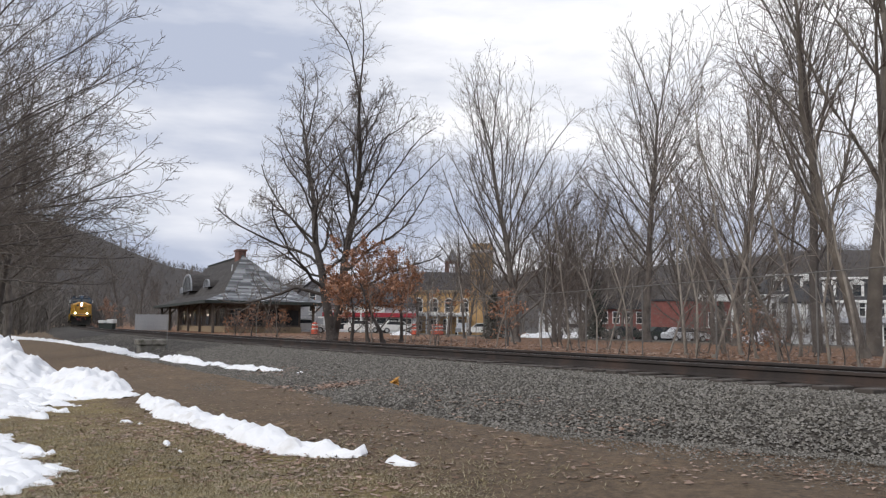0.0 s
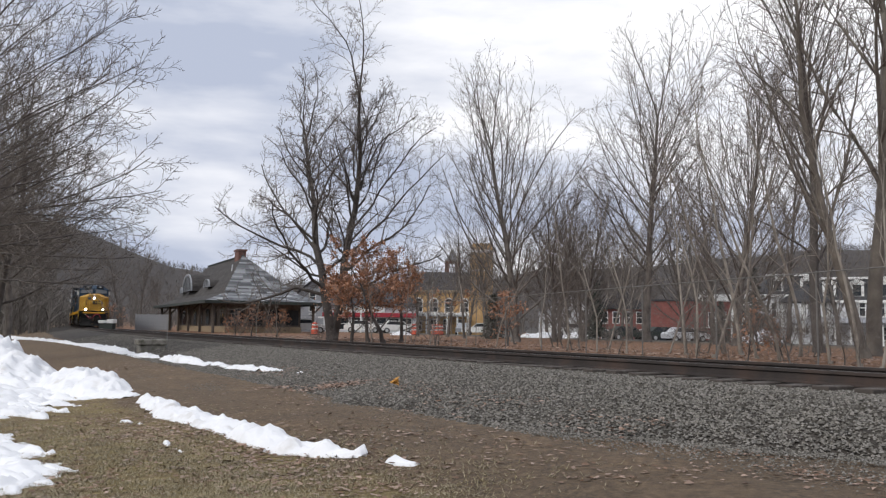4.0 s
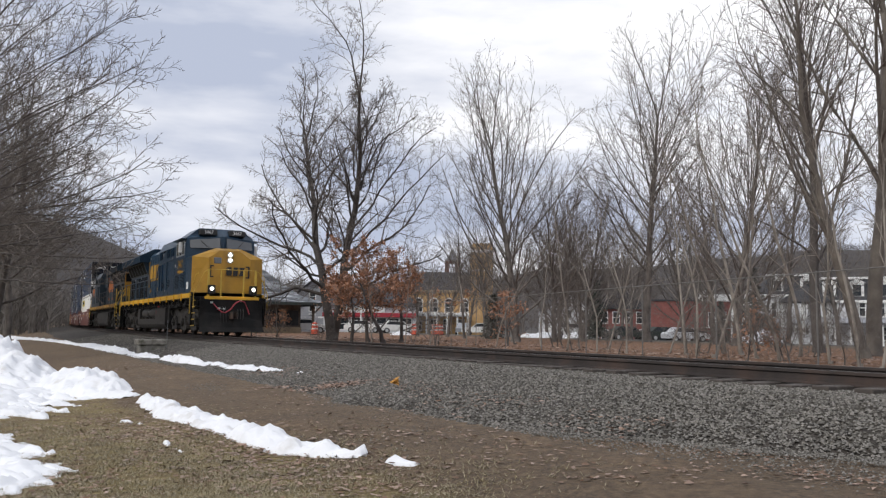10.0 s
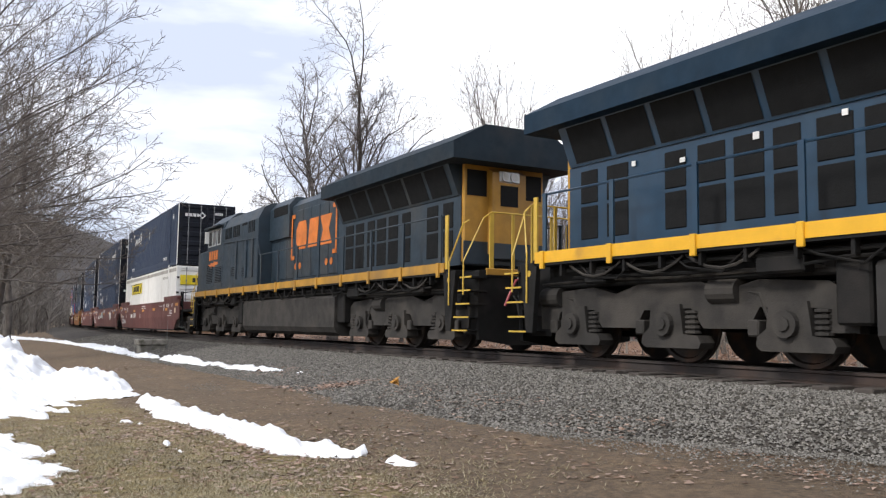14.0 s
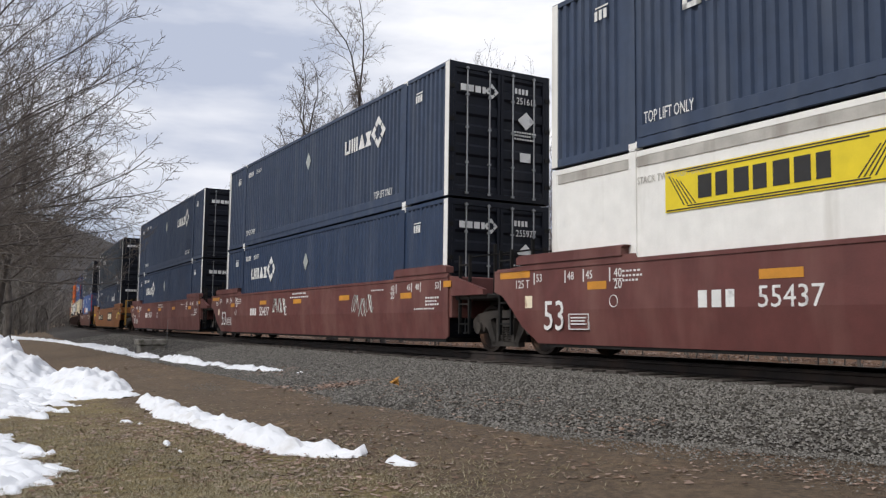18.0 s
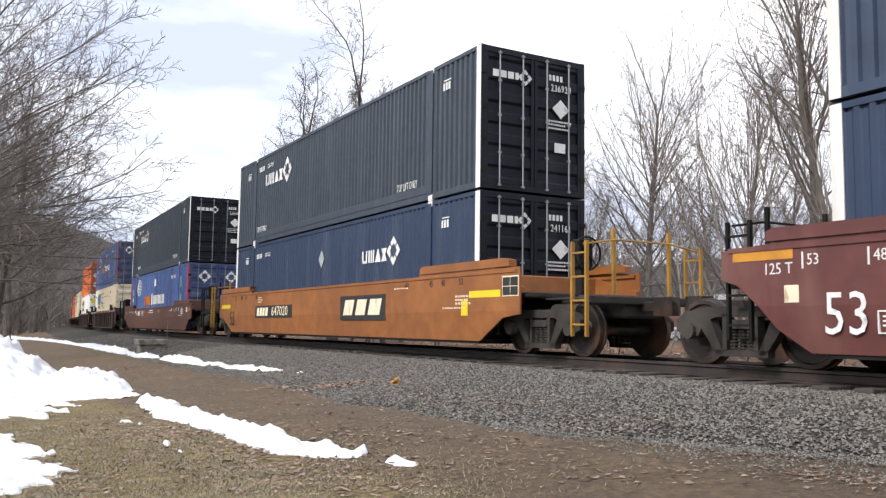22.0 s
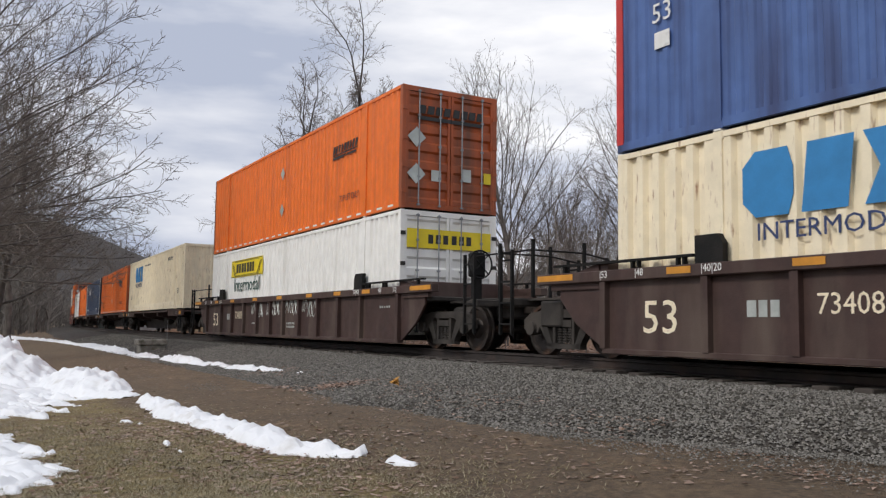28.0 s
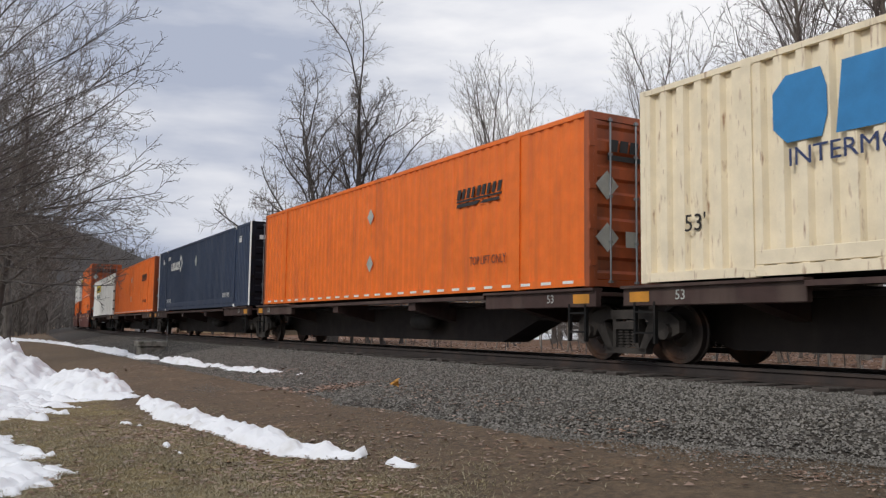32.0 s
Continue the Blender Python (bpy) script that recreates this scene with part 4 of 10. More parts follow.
def bars_row(g, x0, x1, z0, z1, n, y=-C_W, gap=0.42, slant=0.0, seed=1):
    """Unreadable or brand lettering: a row of plain upright bars."""
    w = (x1 - x0) / n
    rnd = random.Random(seed)
    for k in range(n):
        a = x0 + w * k
        b = a + w * (1 - gap * rnd.uniform(0.7, 1.3))
        g.prism([(a, z0), (b, z0), (b + slant, z1), (a + slant, z1)], y - 0.006, y + 0.001)
    return g


def marks_umax(front_logo, size=1.0, plaque=True):
    def put(ob):
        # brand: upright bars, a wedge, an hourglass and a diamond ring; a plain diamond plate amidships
        cx, cz = front_logo
        k, y0, y1 = size, -C_W - 0.006, -C_W + 0.001
        g = Geo()

        def shape(*pts):
            g.prism([(cx + k * a, cz + k * b) for a, b in pts], y0, y1)
        for a, b in ((0.0, 0.09), (0.26, 0.35), (0.43, 0.52), (0.58, 0.66), (0.72, 0.81)):
            shape((a, -0.19), (b, -0.19), (b, 0.17), (a, 0.17))
        shape((0.88, -0.19), (1.24, -0.19), (1.09, 0.17), (1.03, 0.17))
        shape((1.28, -0.19), (1.62, -0.19), (1.52, -0.01), (1.62, 0.17), (1.28, 0.17), (1.38, -0.01))
        shape((0.0, -0.19), (0.35, -0.19), (0.35, -0.11), (0.0, -0.11))
        diamond_mark(g, cx + k * 2.02, cz + k * 0.06, 0.40 * k, -C_W)
        part("marking", shared(("umax", front_logo), lambda: mesh_of("marking", g, M["mark_white"])), None, ob, "white bars beside a diamond ring")
        s = Geo()
        bars_row(s, -5.75, -5.15, 2.38, 2.54, 4, seed=5)
        for x in (-6.95, 6.6):
            bars_row(s, x, x + 0.32, 2.26, 2.42, 3, seed=6, gap=0.3)
            s.prism([(x + 0.02, 2.455), (x + 0.32, 2.455), (x + 0.32, 2.48), (x + 0.02, 2.48)], y0, y1)
        part("small_marking", shared("umax_small", lambda: mesh_of("small_marking", s, M["mark_white"])), None, ob)
        if plaque:
            d = Geo().prism([(-0.02, 1.78), (0.18, 2.03), (-0.02, 2.28), (-0.22, 2.03)], y0, y1)
            part("placard", shared("umax_diamond", lambda: mesh_of("placard", d, M["placard"])), None, ob, "pale diamond placard")
        for x in (5.0, -5.35):
            words("lettering", "TOP LIFT ONLY", 0.25, M["mark_white"], ob, on_side(x, -C_W - 0.006, 0.435, -1), 0.56)
    return put


def marks_jb(text_low):
    def put(ob):
        x0, x1 = -5.42, -1.85
        plate(ob, "sign_panel", x0, x1, -C_W, 1.88, 2.48, M["mark_yellow"], "yellow panel with black bars")
        g = Geo()
        bars_row(g, x0 + 0.62, x1 - 0.80, 2.02, 2.34, 7, y=-C_W - 0.006, gap=0.28, seed=8)
        for z in (2.455, 2.42, 1.94, 1.905):
            a, b = (x0 + 0.03, x1 - 0.03) if z in (2.455, 1.905) else (x0 + 0.42, x1 - 0.42)
            g.prism([(a, z - 0.008), (b, z - 0.008), (b, z + 0.008), (a, z + 0.008)], -C_W - 0.012, -C_W)
        for k in range(4):
            # the ends are drawn as the folds of a ribbon
            for xe, d in ((x0, 1), (x1, -1)):
                xa = xe + d * (0.07 + 0.07 * k)
                sh = [(xa, 2.40 - 0.03 * k), (xa + d * 0.015, 2.40 - 0.03 * k), (xa + d * 0.30, 1.96), (xa + d * 0.28, 1.96)]
                g.prism(sh if d > 0 else sh[::-1], -C_W - 0.012, -C_W)
        part("marking", g, M["mark_black"], ob)
        if text_low:
            words("lettering", "Intermodal", 0.66, M["mark_green"], ob, on_side((x0 + x1) / 2 + 0.05, -C_W - 0.008, 1.58, -1), 1.0)
    return put


def marks_pacer(ob):
    g, r = Geo(), Geo()
    bars_row(g, -0.45, 2.75, 1.20, 1.66, 9, seed=9, gap=0.32)
    g.prism([(-0.95, 1.18), (-0.62, 1.18), (-0.62, 1.78), (-0.95, 1.78)], -C_W - 0.006, -C_W)
    part("marking", shared("pacer_w", lambda: mesh_of("marking", g, M["mark_white"])), None, ob, "row of white bars")
    bars_row(r, -3.05, -1.1, 1.18, 1.68, 5, seed=10, gap=0.32)
    part("marking", shared("pacer_r", lambda: mesh_of("marking", r, M["loco_orange"])), None, ob, "row of orange-red bars")
    c = Geo()
    for k in range(11):
        z = 1.75 + k * 0.085
        h = math.sqrt(max(0.05, 1 - ((k - 5) / 5.6) ** 2))
        c.prism([(-5.2 - 0.3 * h, z), (-5.0 + 0.8 * h, z), (-5.0 + 0.8 * h, z + 0.045), (-5.2 - 0.3 * h, z + 0.045)], -C_W - 0.006, -C_W)
    c.prism([(-5.75, 2.17), (-5.5, 1.85), (-5.3, 2.17), (-5.5, 2.5)], -C_W - 0.007, -C_W)
    part("marking", shared("pacer_c", lambda: mesh_of("marking", c, M["mark_white"])), None, ob, "striped white disc")
    plate(ob, "placard", -0.2, 0.25, -C_W, 2.13, 2.5, M["mark_white"])
    words("lettering", "53", 0.42, M["mark_white"], ob, on_side(-7.1, -C_W - 0.004, 1.95, -1))
    plate(ob, "placard", -7.25, -6.95, -C_W, 1.42, 1.67, M["mark_white"])
    for z in (1.05, 1.85):
        plate(ob, "warning_patch", 6.42, 6.86, -C_W, z, z + 0.5, M["patch_green"], "faded green patch")
    words("lettering", "883663", 0.22, M["mark_white"], ob, on_side(5.18, -C_W - 0.006, 2.40, -1), 0.85)
    n = Geo()
    bars_row(n, 4.3, 4.74, 2.33, 2.48, 4, seed=15)
    part("small_marking", shared("pacer_small", lambda: mesh_of("small_marking", n, M["mark_white"])), None, ob)
    e = Geo()
    for x in (-1, 1):
        xa, xb = sorted((x * (C_L / 2 - 0.14), x * (C_L / 2 + 0.004)))
        e.box(xa, xb, -C_W - 0.004, -C_W + 0.05, 0.12, C_H - 0.12)
    pieces("red_edge", "pacer_edge", lambda: mesh_of("red_edge", e, M["mark_red"]), ob, "red painted corner edge")


def slab_mark(g, x0, x1, z0, z1, y):
    """Three plain bold shapes in a row: a chamfered block, a slanted block and an hourglass."""
    w, h = (x1 - x0), (z1 - z0)
    a, c = x0, min(w * 0.08, h * 0.28)
    b = a + w * 0.31
    g.prism([(a + c, z0), (b - c * 0.4, z0), (b, z0 + h * 0.3), (b, z0 + h * 0.7), (b - c * 0.4, z1), (a + c, z1), (a, z1 - c), (a, z0 + c)], y - 0.007, y + 0.001)
    a = x0 + w * 0.355
    g.prism([(a, z0), (a + w * 0.25, z0), (a + w * 0.29, z1), (a + w * 0.04, z1)], y - 0.007, y + 0.001)
    a = x0 + w * 0.69
    g.prism([(a, z0), (a + w * 0.31, z0), (a + w * 0.23, (z0 + z1) / 2), (a + w * 0.31, z1), (a, z1), (a + w * 0.08, (z0 + z1) / 2)], y - 0.007, y + 0.001)
    return g


def marks_cream(ob):
    g = Geo()
    slab_mark(g, -5.69, -3.23, 1.65, 2.50, -C_W)
    part("marking", shared("cream_logo", lambda: mesh_of("marking", g, M["mark_blue"])), None, ob, "three broad blue bars")
    words("lettering", "INTERMODAL", 0.32, M["mark_navy"], ob, on_side(-4.41, -C_W - 0.006, 1.45, -1), 1.08)
    words("lettering", "53'", 0.34, M["grey"], ob, on_side(6.9, -C_W - 0.006, 0.80, -1))
    words("lettering", "53'", 0.34, M["grey"], ob, on_side(-7.0, -C_W - 0.006, 0.80, -1))
    s = Geo()
    bars_row(s, 4.2, 4.68, 2.34, 2.48, 4, seed=12)
    bars_row(s, -2.6, -0.6, 2.42, 2.5, 10, seed=13)
    part("small_marking", shared("cream_small", lambda: mesh_of("small_marking", s, M["stencil_grey"])), None, ob)


def marks_orange(ob):
    g = Geo()
    bars_row(g, 3.95, 5.6, 1.90, 2.10, 9, seed=14, slant=0.06)
    g.prism([(3.95, 1.84), (5.55, 1.84), (5.58, 1.88), (3.95, 1.88)], -C_W - 0.006, -C_W)
    g.prism([(3.95, 1.74), (4.7, 1.74), (4.85, 1.81), (3.98, 1.81)], -C_W - 0.006, -C_W)
    g.prism([(4.8, 1.74), (5.5, 1.74), (5.5, 1.80), (4.95, 1.80)], -C_W - 0.006, -C_W)
    part("marking", shared("orange_logo", lambda: mesh_of("marking", g, M["mark_black"])), None, ob, "row of black bars, underlined")
    words("lettering", "TOP LIFT ONLY", 0.24, M["fec"], ob, on_side(5.1, -C_W - 0.006, 0.62, -1), 0.75)
    d = Geo()
    for z in (0.85, 2.0):
        d.prism([(-0.12, z - 0.2), (0.06, z), (-0.12, z + 0.2), (-0.3, z)], -C_W - 0.006, -C_W)
    pieces("placard", "orange_diamond", lambda: mesh_of("placard", d, M["placard"]), ob, "pale diamond placard")
    e = Geo()
    for k in range(26):
        x = -7.6 + k * 0.6
        e.box(x, x + 0.28, -C_W - 0.004, -C_W + 0.01, 0.07, 0.12)
    pieces("reflective_tape", "orange_tape", lambda: mesh_of("reflective_tape", e, M["mark_white"]), ob, "white reflective tape")


STYLES = {
    "umax": dict(body="navy_faded", depth=0.044, pitch=0.2, edge="white", door="shaded_door", band=True, door_mark="diamond", marks=marks_umax((-5.05, 2.04)), label="dark navy corrugated 53-foot container with white corner edges", edge_label="white corner edges"),
    "umax_mid": dict(body="navy_faded", depth=0.044, pitch=0.2, edge="white", door="shaded_door", band=True, door_mark="diamond", marks=marks_umax((2.65, 1.94)), label="paler navy corrugated 53-foot container with white marking amidships", edge_label="white corner edges"),
    "umax_well": dict(body="navy", depth=0.009, pitch=0.2, pocket=0.03, edge="white", door="shaded_door", door_mark="diamond", marks=marks_umax((2.66, 1.90), 0.85), label="navy blue container low in an ochre well car", edge_label="white corner edges"),
    "umax_low": dict(body="navy", pitch=0.2, pocket=0.03, edge="white", door="shaded_door", depth=0.015, door_mark="diamond", marks=marks_umax((-5.1, 1.92)), label="navy blue corrugated container low in a well car", edge_label="white corner edges"),
    "dark": dict(body="charcoal", depth=0.044, pitch=0.2, edge="white", door="shaded_door", band=True, door_mark="diamond", marks=marks_umax((-5.05, 2.02), plaque=False), label="charcoal grey corrugated container with white corner edges", edge_label="white corner edges"),
    "hunt": dict(body="white", depth=0.004, top_band=True, door="white", door_mark="yellow", marks=marks_jb(False), label="smooth white container with yellow sign panels"),
    "hunt_rib": dict(body="white", depth=0.05, door="white", door_mark="yellow", marks=marks_jb(True), label="white ribbed container with a yellow panel and green lettering"),
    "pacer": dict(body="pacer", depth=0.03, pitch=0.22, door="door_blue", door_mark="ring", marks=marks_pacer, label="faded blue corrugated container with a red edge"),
    "cream": dict(body="cream", band=True, depth=0.075, pitch=0.33, door="cream", door_mark="none", marks=marks_cream, label="rust-streaked cream container with blue marking"),
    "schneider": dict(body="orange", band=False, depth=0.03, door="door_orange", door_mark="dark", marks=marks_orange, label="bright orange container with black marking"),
}


# ---- the cars ----
def sheet(stations, y_top, y_low, fold, thick=0.07):
    """A long side sill: (x, top, bottom) stations, upright above the fold and leaning in below it; out at minus y."""
    g = Geo()
    vs = []
    for x, top, bot in stations:
        f = min(max(fold, bot + 0.02), top - 0.02)
        low = y_top + (y_low - y_top) * (f - bot) / max(0.05, fold - 0.2)
        vs += [(x, y_top, top), (x, y_top, f), (x, low, bot), (x, low + thick, bot), (x, y_top + thick, top)]
    n = 5
    fs = [(i * n + k, i * n + (k + 1) % n, (i + 1) * n + (k + 1) % n, (i + 1) * n + k) for i in range(len(stations) - 1) for k in range(n)]
    fs += [tuple(range(n))[::-1], tuple(range(len(vs) - n, len(vs)))]
    return g.add(vs, fs)


def both_sides(parent, name, key, make, material, label=""):
    pieces(name, key, lambda: mesh_of(name, make(), material), parent, label)
    for o in pieces(name, key, None, parent, label):
        o.matrix_basis = Matrix.Rotation(math.pi, 4, "Z")


def ladder(g, x, y, z0, z1, w=0.36, n=4):
    for d in (-w / 2, w / 2):
        g.box(x + d - 0.02, x + d + 0.02, y - 0.03, y + 0.03, z0, z1)
    for k in range(n):
        z = z0 + (z1 - z0) * (k + 0.5) / n
        g.box(x - w / 2, x + w / 2, y - 0.025, y + 0.025, z - 0.015, z + 0.015)


def end_gear(parent, kind, material, ends, lever=True, short=False):
    """End platforms, ladders, uprights and a hand-brake wheel over the trucks."""
    for e in ends:
        def make():
            g = Geo()
            g.box(8.25, 9.9 if kind != "single" else 11.2, -0.45, 0.45, 0.66, 1.02, 0.03)
            g.box(8.4, 9.6, -1.30, 1.30, 1.02, 1.12, 0.02)
            if kind == "single":
                g.box(11.0, 11.3, -1.25, 1.25, 0.88, 1.02, 0.02)
                for y in (-0.85, 0.55):
                    g.box(9.6, 11.0, y, y + 0.3, 0.98, 1.02)
                g.box(9.7, 10.3, 0.5, 1.1, 0.5, 0.95, 0.03)
                g.cyl((9.8, -0.75, 0.75), (10.5, -0.75, 0.75), 0.16, 12)
            return mesh_of("end_platform", g, M["truck_dark"])
        def bulkhead():
            g = Geo().box(8.22, 8.40, -1.38, 1.38, 0.66, 1.50, 0.02)
            g.prism([(8.4, 1.1), (9.6, 1.1), (9.6, 1.2), (8.4, 1.5)], -1.40, -1.30).prism([(8.4, 1.1), (9.6, 1.1), (9.6, 1.2), (8.4, 1.5)], 1.30, 1.40)
            return mesh_of("bulkhead", g, material)
        for b in pieces("bulkhead", ("bulk", kind, material.name), bulkhead, parent):
            if e < 0:
                b.matrix_basis = Matrix.Rotation(math.pi, 4, "Z")

        p = part("end_platform", shared(("endp", kind, material.name), make), None, parent)
        if e < 0:
            p.matrix_basis = Matrix.Rotation(math.pi, 4, "Z")

        def steps():
            g = Geo()
            xe = 11.18 if kind == "single" else 8.86 if short and e > 0 else 9.55
            for y in (-1.28, 1.28):
                ladder(g, xe - 0.1, y, 0.35, 1.9, 0.36, 4)
            for y in (-0.62, 0.62):
                g.box(xe - 0.05, xe, y - 0.03, y + 0.03, 1.05, 2.15)
            g.tube([(xe, -1.28, 1.85), (xe, -0.62, 1.95), (xe, 0.62, 1.95), (xe, 1.28, 1.85)], 0.018, 5)
            return mesh_of("ladder", g, M["worn_yellow"] if material == M["ttx"] else M["black"])
        p = part("ladder", shared(("lad", kind, material == M["ttx"], short and e > 0), steps), None, parent)
        if e < 0:
            p.matrix_basis = Matrix.Rotation(math.pi, 4, "Z")
    if lever:
        def wheel_geo():
            g = Geo()
            xe = 10.7 if kind == "single" else 9.3
            n = 18
            ring = [(xe, -0.8 + 0.28 * math.cos(2 * math.pi * k / n), 1.75 + 0.28 * math.sin(2 * math.pi * k / n)) for k in range(n + 1)]
            g.tube(ring, 0.02, 5, False)
            for k in range(4):
                a = math.pi / 4 * (2 * k + 1)
                g.cyl((xe, -0.8, 1.75), (xe, -0.8 + 0.28 * math.cos(a), 1.75 + 0.28 * math.sin(a)), 0.014, 4)
            g.box(xe - 0.25, xe - 0.02, -0.95, -0.65, 1.5, 2.0, 0.03)
            g.box(xe - 0.22, xe - 0.06, -0.88, -0.72, 1.05, 1.5)
            return mesh_of("hand_brake", g, M["black"])
        part("hand_brake", shared(("brake", kind), wheel_geo), None, parent)


def small_marks(parent, key, spots, material):
    def make():
        g = Geo()
        for x0, x1, z0, z1, n, y in spots:
            bars_row(g, x0, x1, z0, z1, n, y=y, seed=int(abs(x0 * 10)) + 1)
        return mesh_of("small_marking", g, material)
    part("small_marking", shared(key, make), None, parent)


def well_car(paint, label, number, letter="", ends=(1, -1), shared_ends=(), kind="joint", number_x=-4.0, big53=(-8.15,), mark_mat="mark_white"):
    """A smooth-sided well car; its container's middle is the origin, the rail head is zero."""
    ob = thing("well_car", label, "railcar", "well cars")
    m = M[paint]
    st = [(-9.6, 1.56, 0.72), (-9.05, 1.56, 0.66), (-8.2, 1.60, 0.22), (-5.95, 1.60, 0.22), (-5.90, 1.50, 0.22), (0, 1.46, 0.22), (5.85, 1.48, 0.22), (5.9, 1.62, 0.22), (8.2, 1.60, 0.22), (9.05, 1.56, 0.66), (9.6, 1.56, 0.72)]
    joint, short = kind == "joint", letter in ("C", "B")
    # the brown car's sides are lower
    low = 0.24 if paint == "fec_b" else 0.0
    st = [(x, top - low, bot) for x, top, bot in st]
    if joint:
        st = [(-9.62, 1.50, 1.12), (-9.38, 1.52, 1.05), (-9.05, 1.54, 0.78), (-8.80, 1.56, 0.50), (-8.35, 1.58, 0.22)] + st[3:]
    if short:
        # at the joint the side stops short of the shared truck
        st = st[:-3] + [(8.15, 1.60, 0.24), (8.28, 1.58, 0.30), (8.32, 1.56, 0.60)]
    both_sides(ob, "side_sill", ("sill", paint, short, joint), lambda: sheet(st, -1.42, -1.36, 0.78, 0.035), m)

    def caps():
        g = Geo()
        for a, b in ((-8.9 if joint else -9.3, -6.2 if joint else -5.95), (5.95, 8.3 if short else 9.3)):
            g.prism([(a, 1.58 - low), (b, 1.58 - low), (b, 1.70 - low), (b + 0.08 if a < 0 else b - 0.2, 1.74 - low), (a + 0.1, 1.74 - low), (a, 1.70 - low)], -1.45, -1.28)
        g.box(-9.5, 8.32 if short else 9.5, -1.44, -1.34, 1.47 - low, 1.53 - low)
        return g
    both_sides(ob, "top_chord", ("chord", paint, short, joint), caps, m)
    part("well_floor", shared("wfloor", lambda: mesh_of("well_floor", Geo().box(-8.15, 8.15, -1.34, 1.34, 0.17, 0.262), M["black"])), None, ob)
    end_gear(ob, kind, m, ends, lever=kind == "single", short=short)
    y = -1.42
    ochre = paint == "ttx"
    if number:
        words("lettering", number, 0.41 if ochre else 0.39, M[mark_mat], ob, on_side(number_x + (1.0 if ochre else 0.72), y - (0.012 if ochre else 0.004), 0.89 + low * 0.5, -1), 1.2 if ochre else 0.98)
    g = Geo()
    if ochre:
        bars_row(g, number_x - 1.18, number_x - 0.06, 0.76, 1.02, 4, y=y - 0.006, seed=4, slant=0.05, gap=0.3)
    else:
        bars_row(g, number_x - 0.72, number_x - 0.02, 0.78 + low * 0.5, 1.01 + low * 0.5, 3, y=y, seed=4)
    part("marking", shared(("mark", paint, number_x), lambda: mesh_of("marking", g, M[mark_mat])), None, ob)
    if letter:
        words("lettering", letter, 0.40, M[mark_mat], ob, on_side(number_x + 2.72, y - 0.004, 0.89, -1), 0.85)
    for x in big53:
        words("lettering", "53", 0.70, M["faded_mark" if paint == "fec_b" else mark_mat if paint != "ttx" else "mark_black"], ob, on_side(-7.85 if joint else x + 0.18, -1.425, 0.66, -1), 0.85)
    # length marks, orange reflectors and blocks of small print
    spots = ((-7.6, "53"), (-6.9, "48"), (-6.4, "45"), (-5.3, "40"), (7.6, "53"), (6.9, "48"), (6.4, "45"), (5.3, "40"))
    if joint:
        spots = ((-8.26, "53"), (-7.42, "48"), (-6.96, "45"), (7.88, "53"), (7.02, "48"), (6.62, "45"))
        ticks = Geo()
        for x, _ in spots:
            xx = x - 0.14 if x < 0 else x + 0.14
            ticks.box(xx - 0.012, xx + 0.012, y - 0.006, y + 0.001, 1.22, 1.42)
        for xx in (-6.48, 6.02):
            ticks.box(xx - 0.012, xx + 0.012, y - 0.006, y + 0.001, 1.20, 1.42)
        for x in (-6.3, 5.84):
            words("lettering", "40", 0.20, M[mark_mat], ob, on_side(x, y - 0.003, 1.32, -1), 0.9)
            words("lettering", "20", 0.20, M[mark_mat], ob, on_side(x, y - 0.003, 1.15, -1), 0.9)
            ticks.box(x - 0.11, x + 0.11, y - 0.006, y + 0.001, 1.228, 1.240)
        part("marking", shared(("ticks", paint, mark_mat), lambda: mesh_of("marking", ticks, M[mark_mat])), None, ob)
        words("lettering", "125 T", 0.20, M[mark_mat], ob, on_side(-8.75, y - 0.003, 1.23, -1), 0.9)
        plate(ob, "inspection_plate", -8.66, -8.46, y, 0.82, 1.03, M["cream"])
        bx = Geo().box(-7.48, -6.98, y - 0.002, y + 0.05, 0.46, 0.475).box(-7.48, -6.98, y - 0.002, y + 0.05, 0.70, 0.715).box(-7.48, -7.465, y - 0.002, y + 0.05, 0.475, 0.70).box(-6.995, -6.98, y - 0.002, y + 0.05, 0.475, 0.70)
        bx.box(-7.42, -7.05, y - 0.002, y + 0.05, 0.64, 0.66).box(-7.42, -7.08, y - 0.002, y + 0.05, 0.59, 0.61).box(-7.42, -7.05, y - 0.002, y + 0.05, 0.54, 0.56)
        part("small_marking", shared(("boxed", paint, mark_mat), lambda: mesh_of("small_marking", bx, M[mark_mat])), None, ob, "small boxed stencil")
        ring = Geo().tube([(-6.4 + 0.09 * math.cos(k * math.pi / 8), y - 0.002, 0.90 + 0.09 * math.sin(k * math.pi / 8)) for k in range(17)], 0.008, 4, False)
        part("marking", shared(("ring", paint, mark_mat), lambda: mesh_of("marking", ring, M[mark_mat])), None, ob)
    for x, t in spots:
        words("lettering", t, 0.19, M[mark_mat if paint != "ttx" else "mark_black"], ob, on_side(x, y - 0.003, 1.32 if joint else 1.36 - low, -1), 0.9)
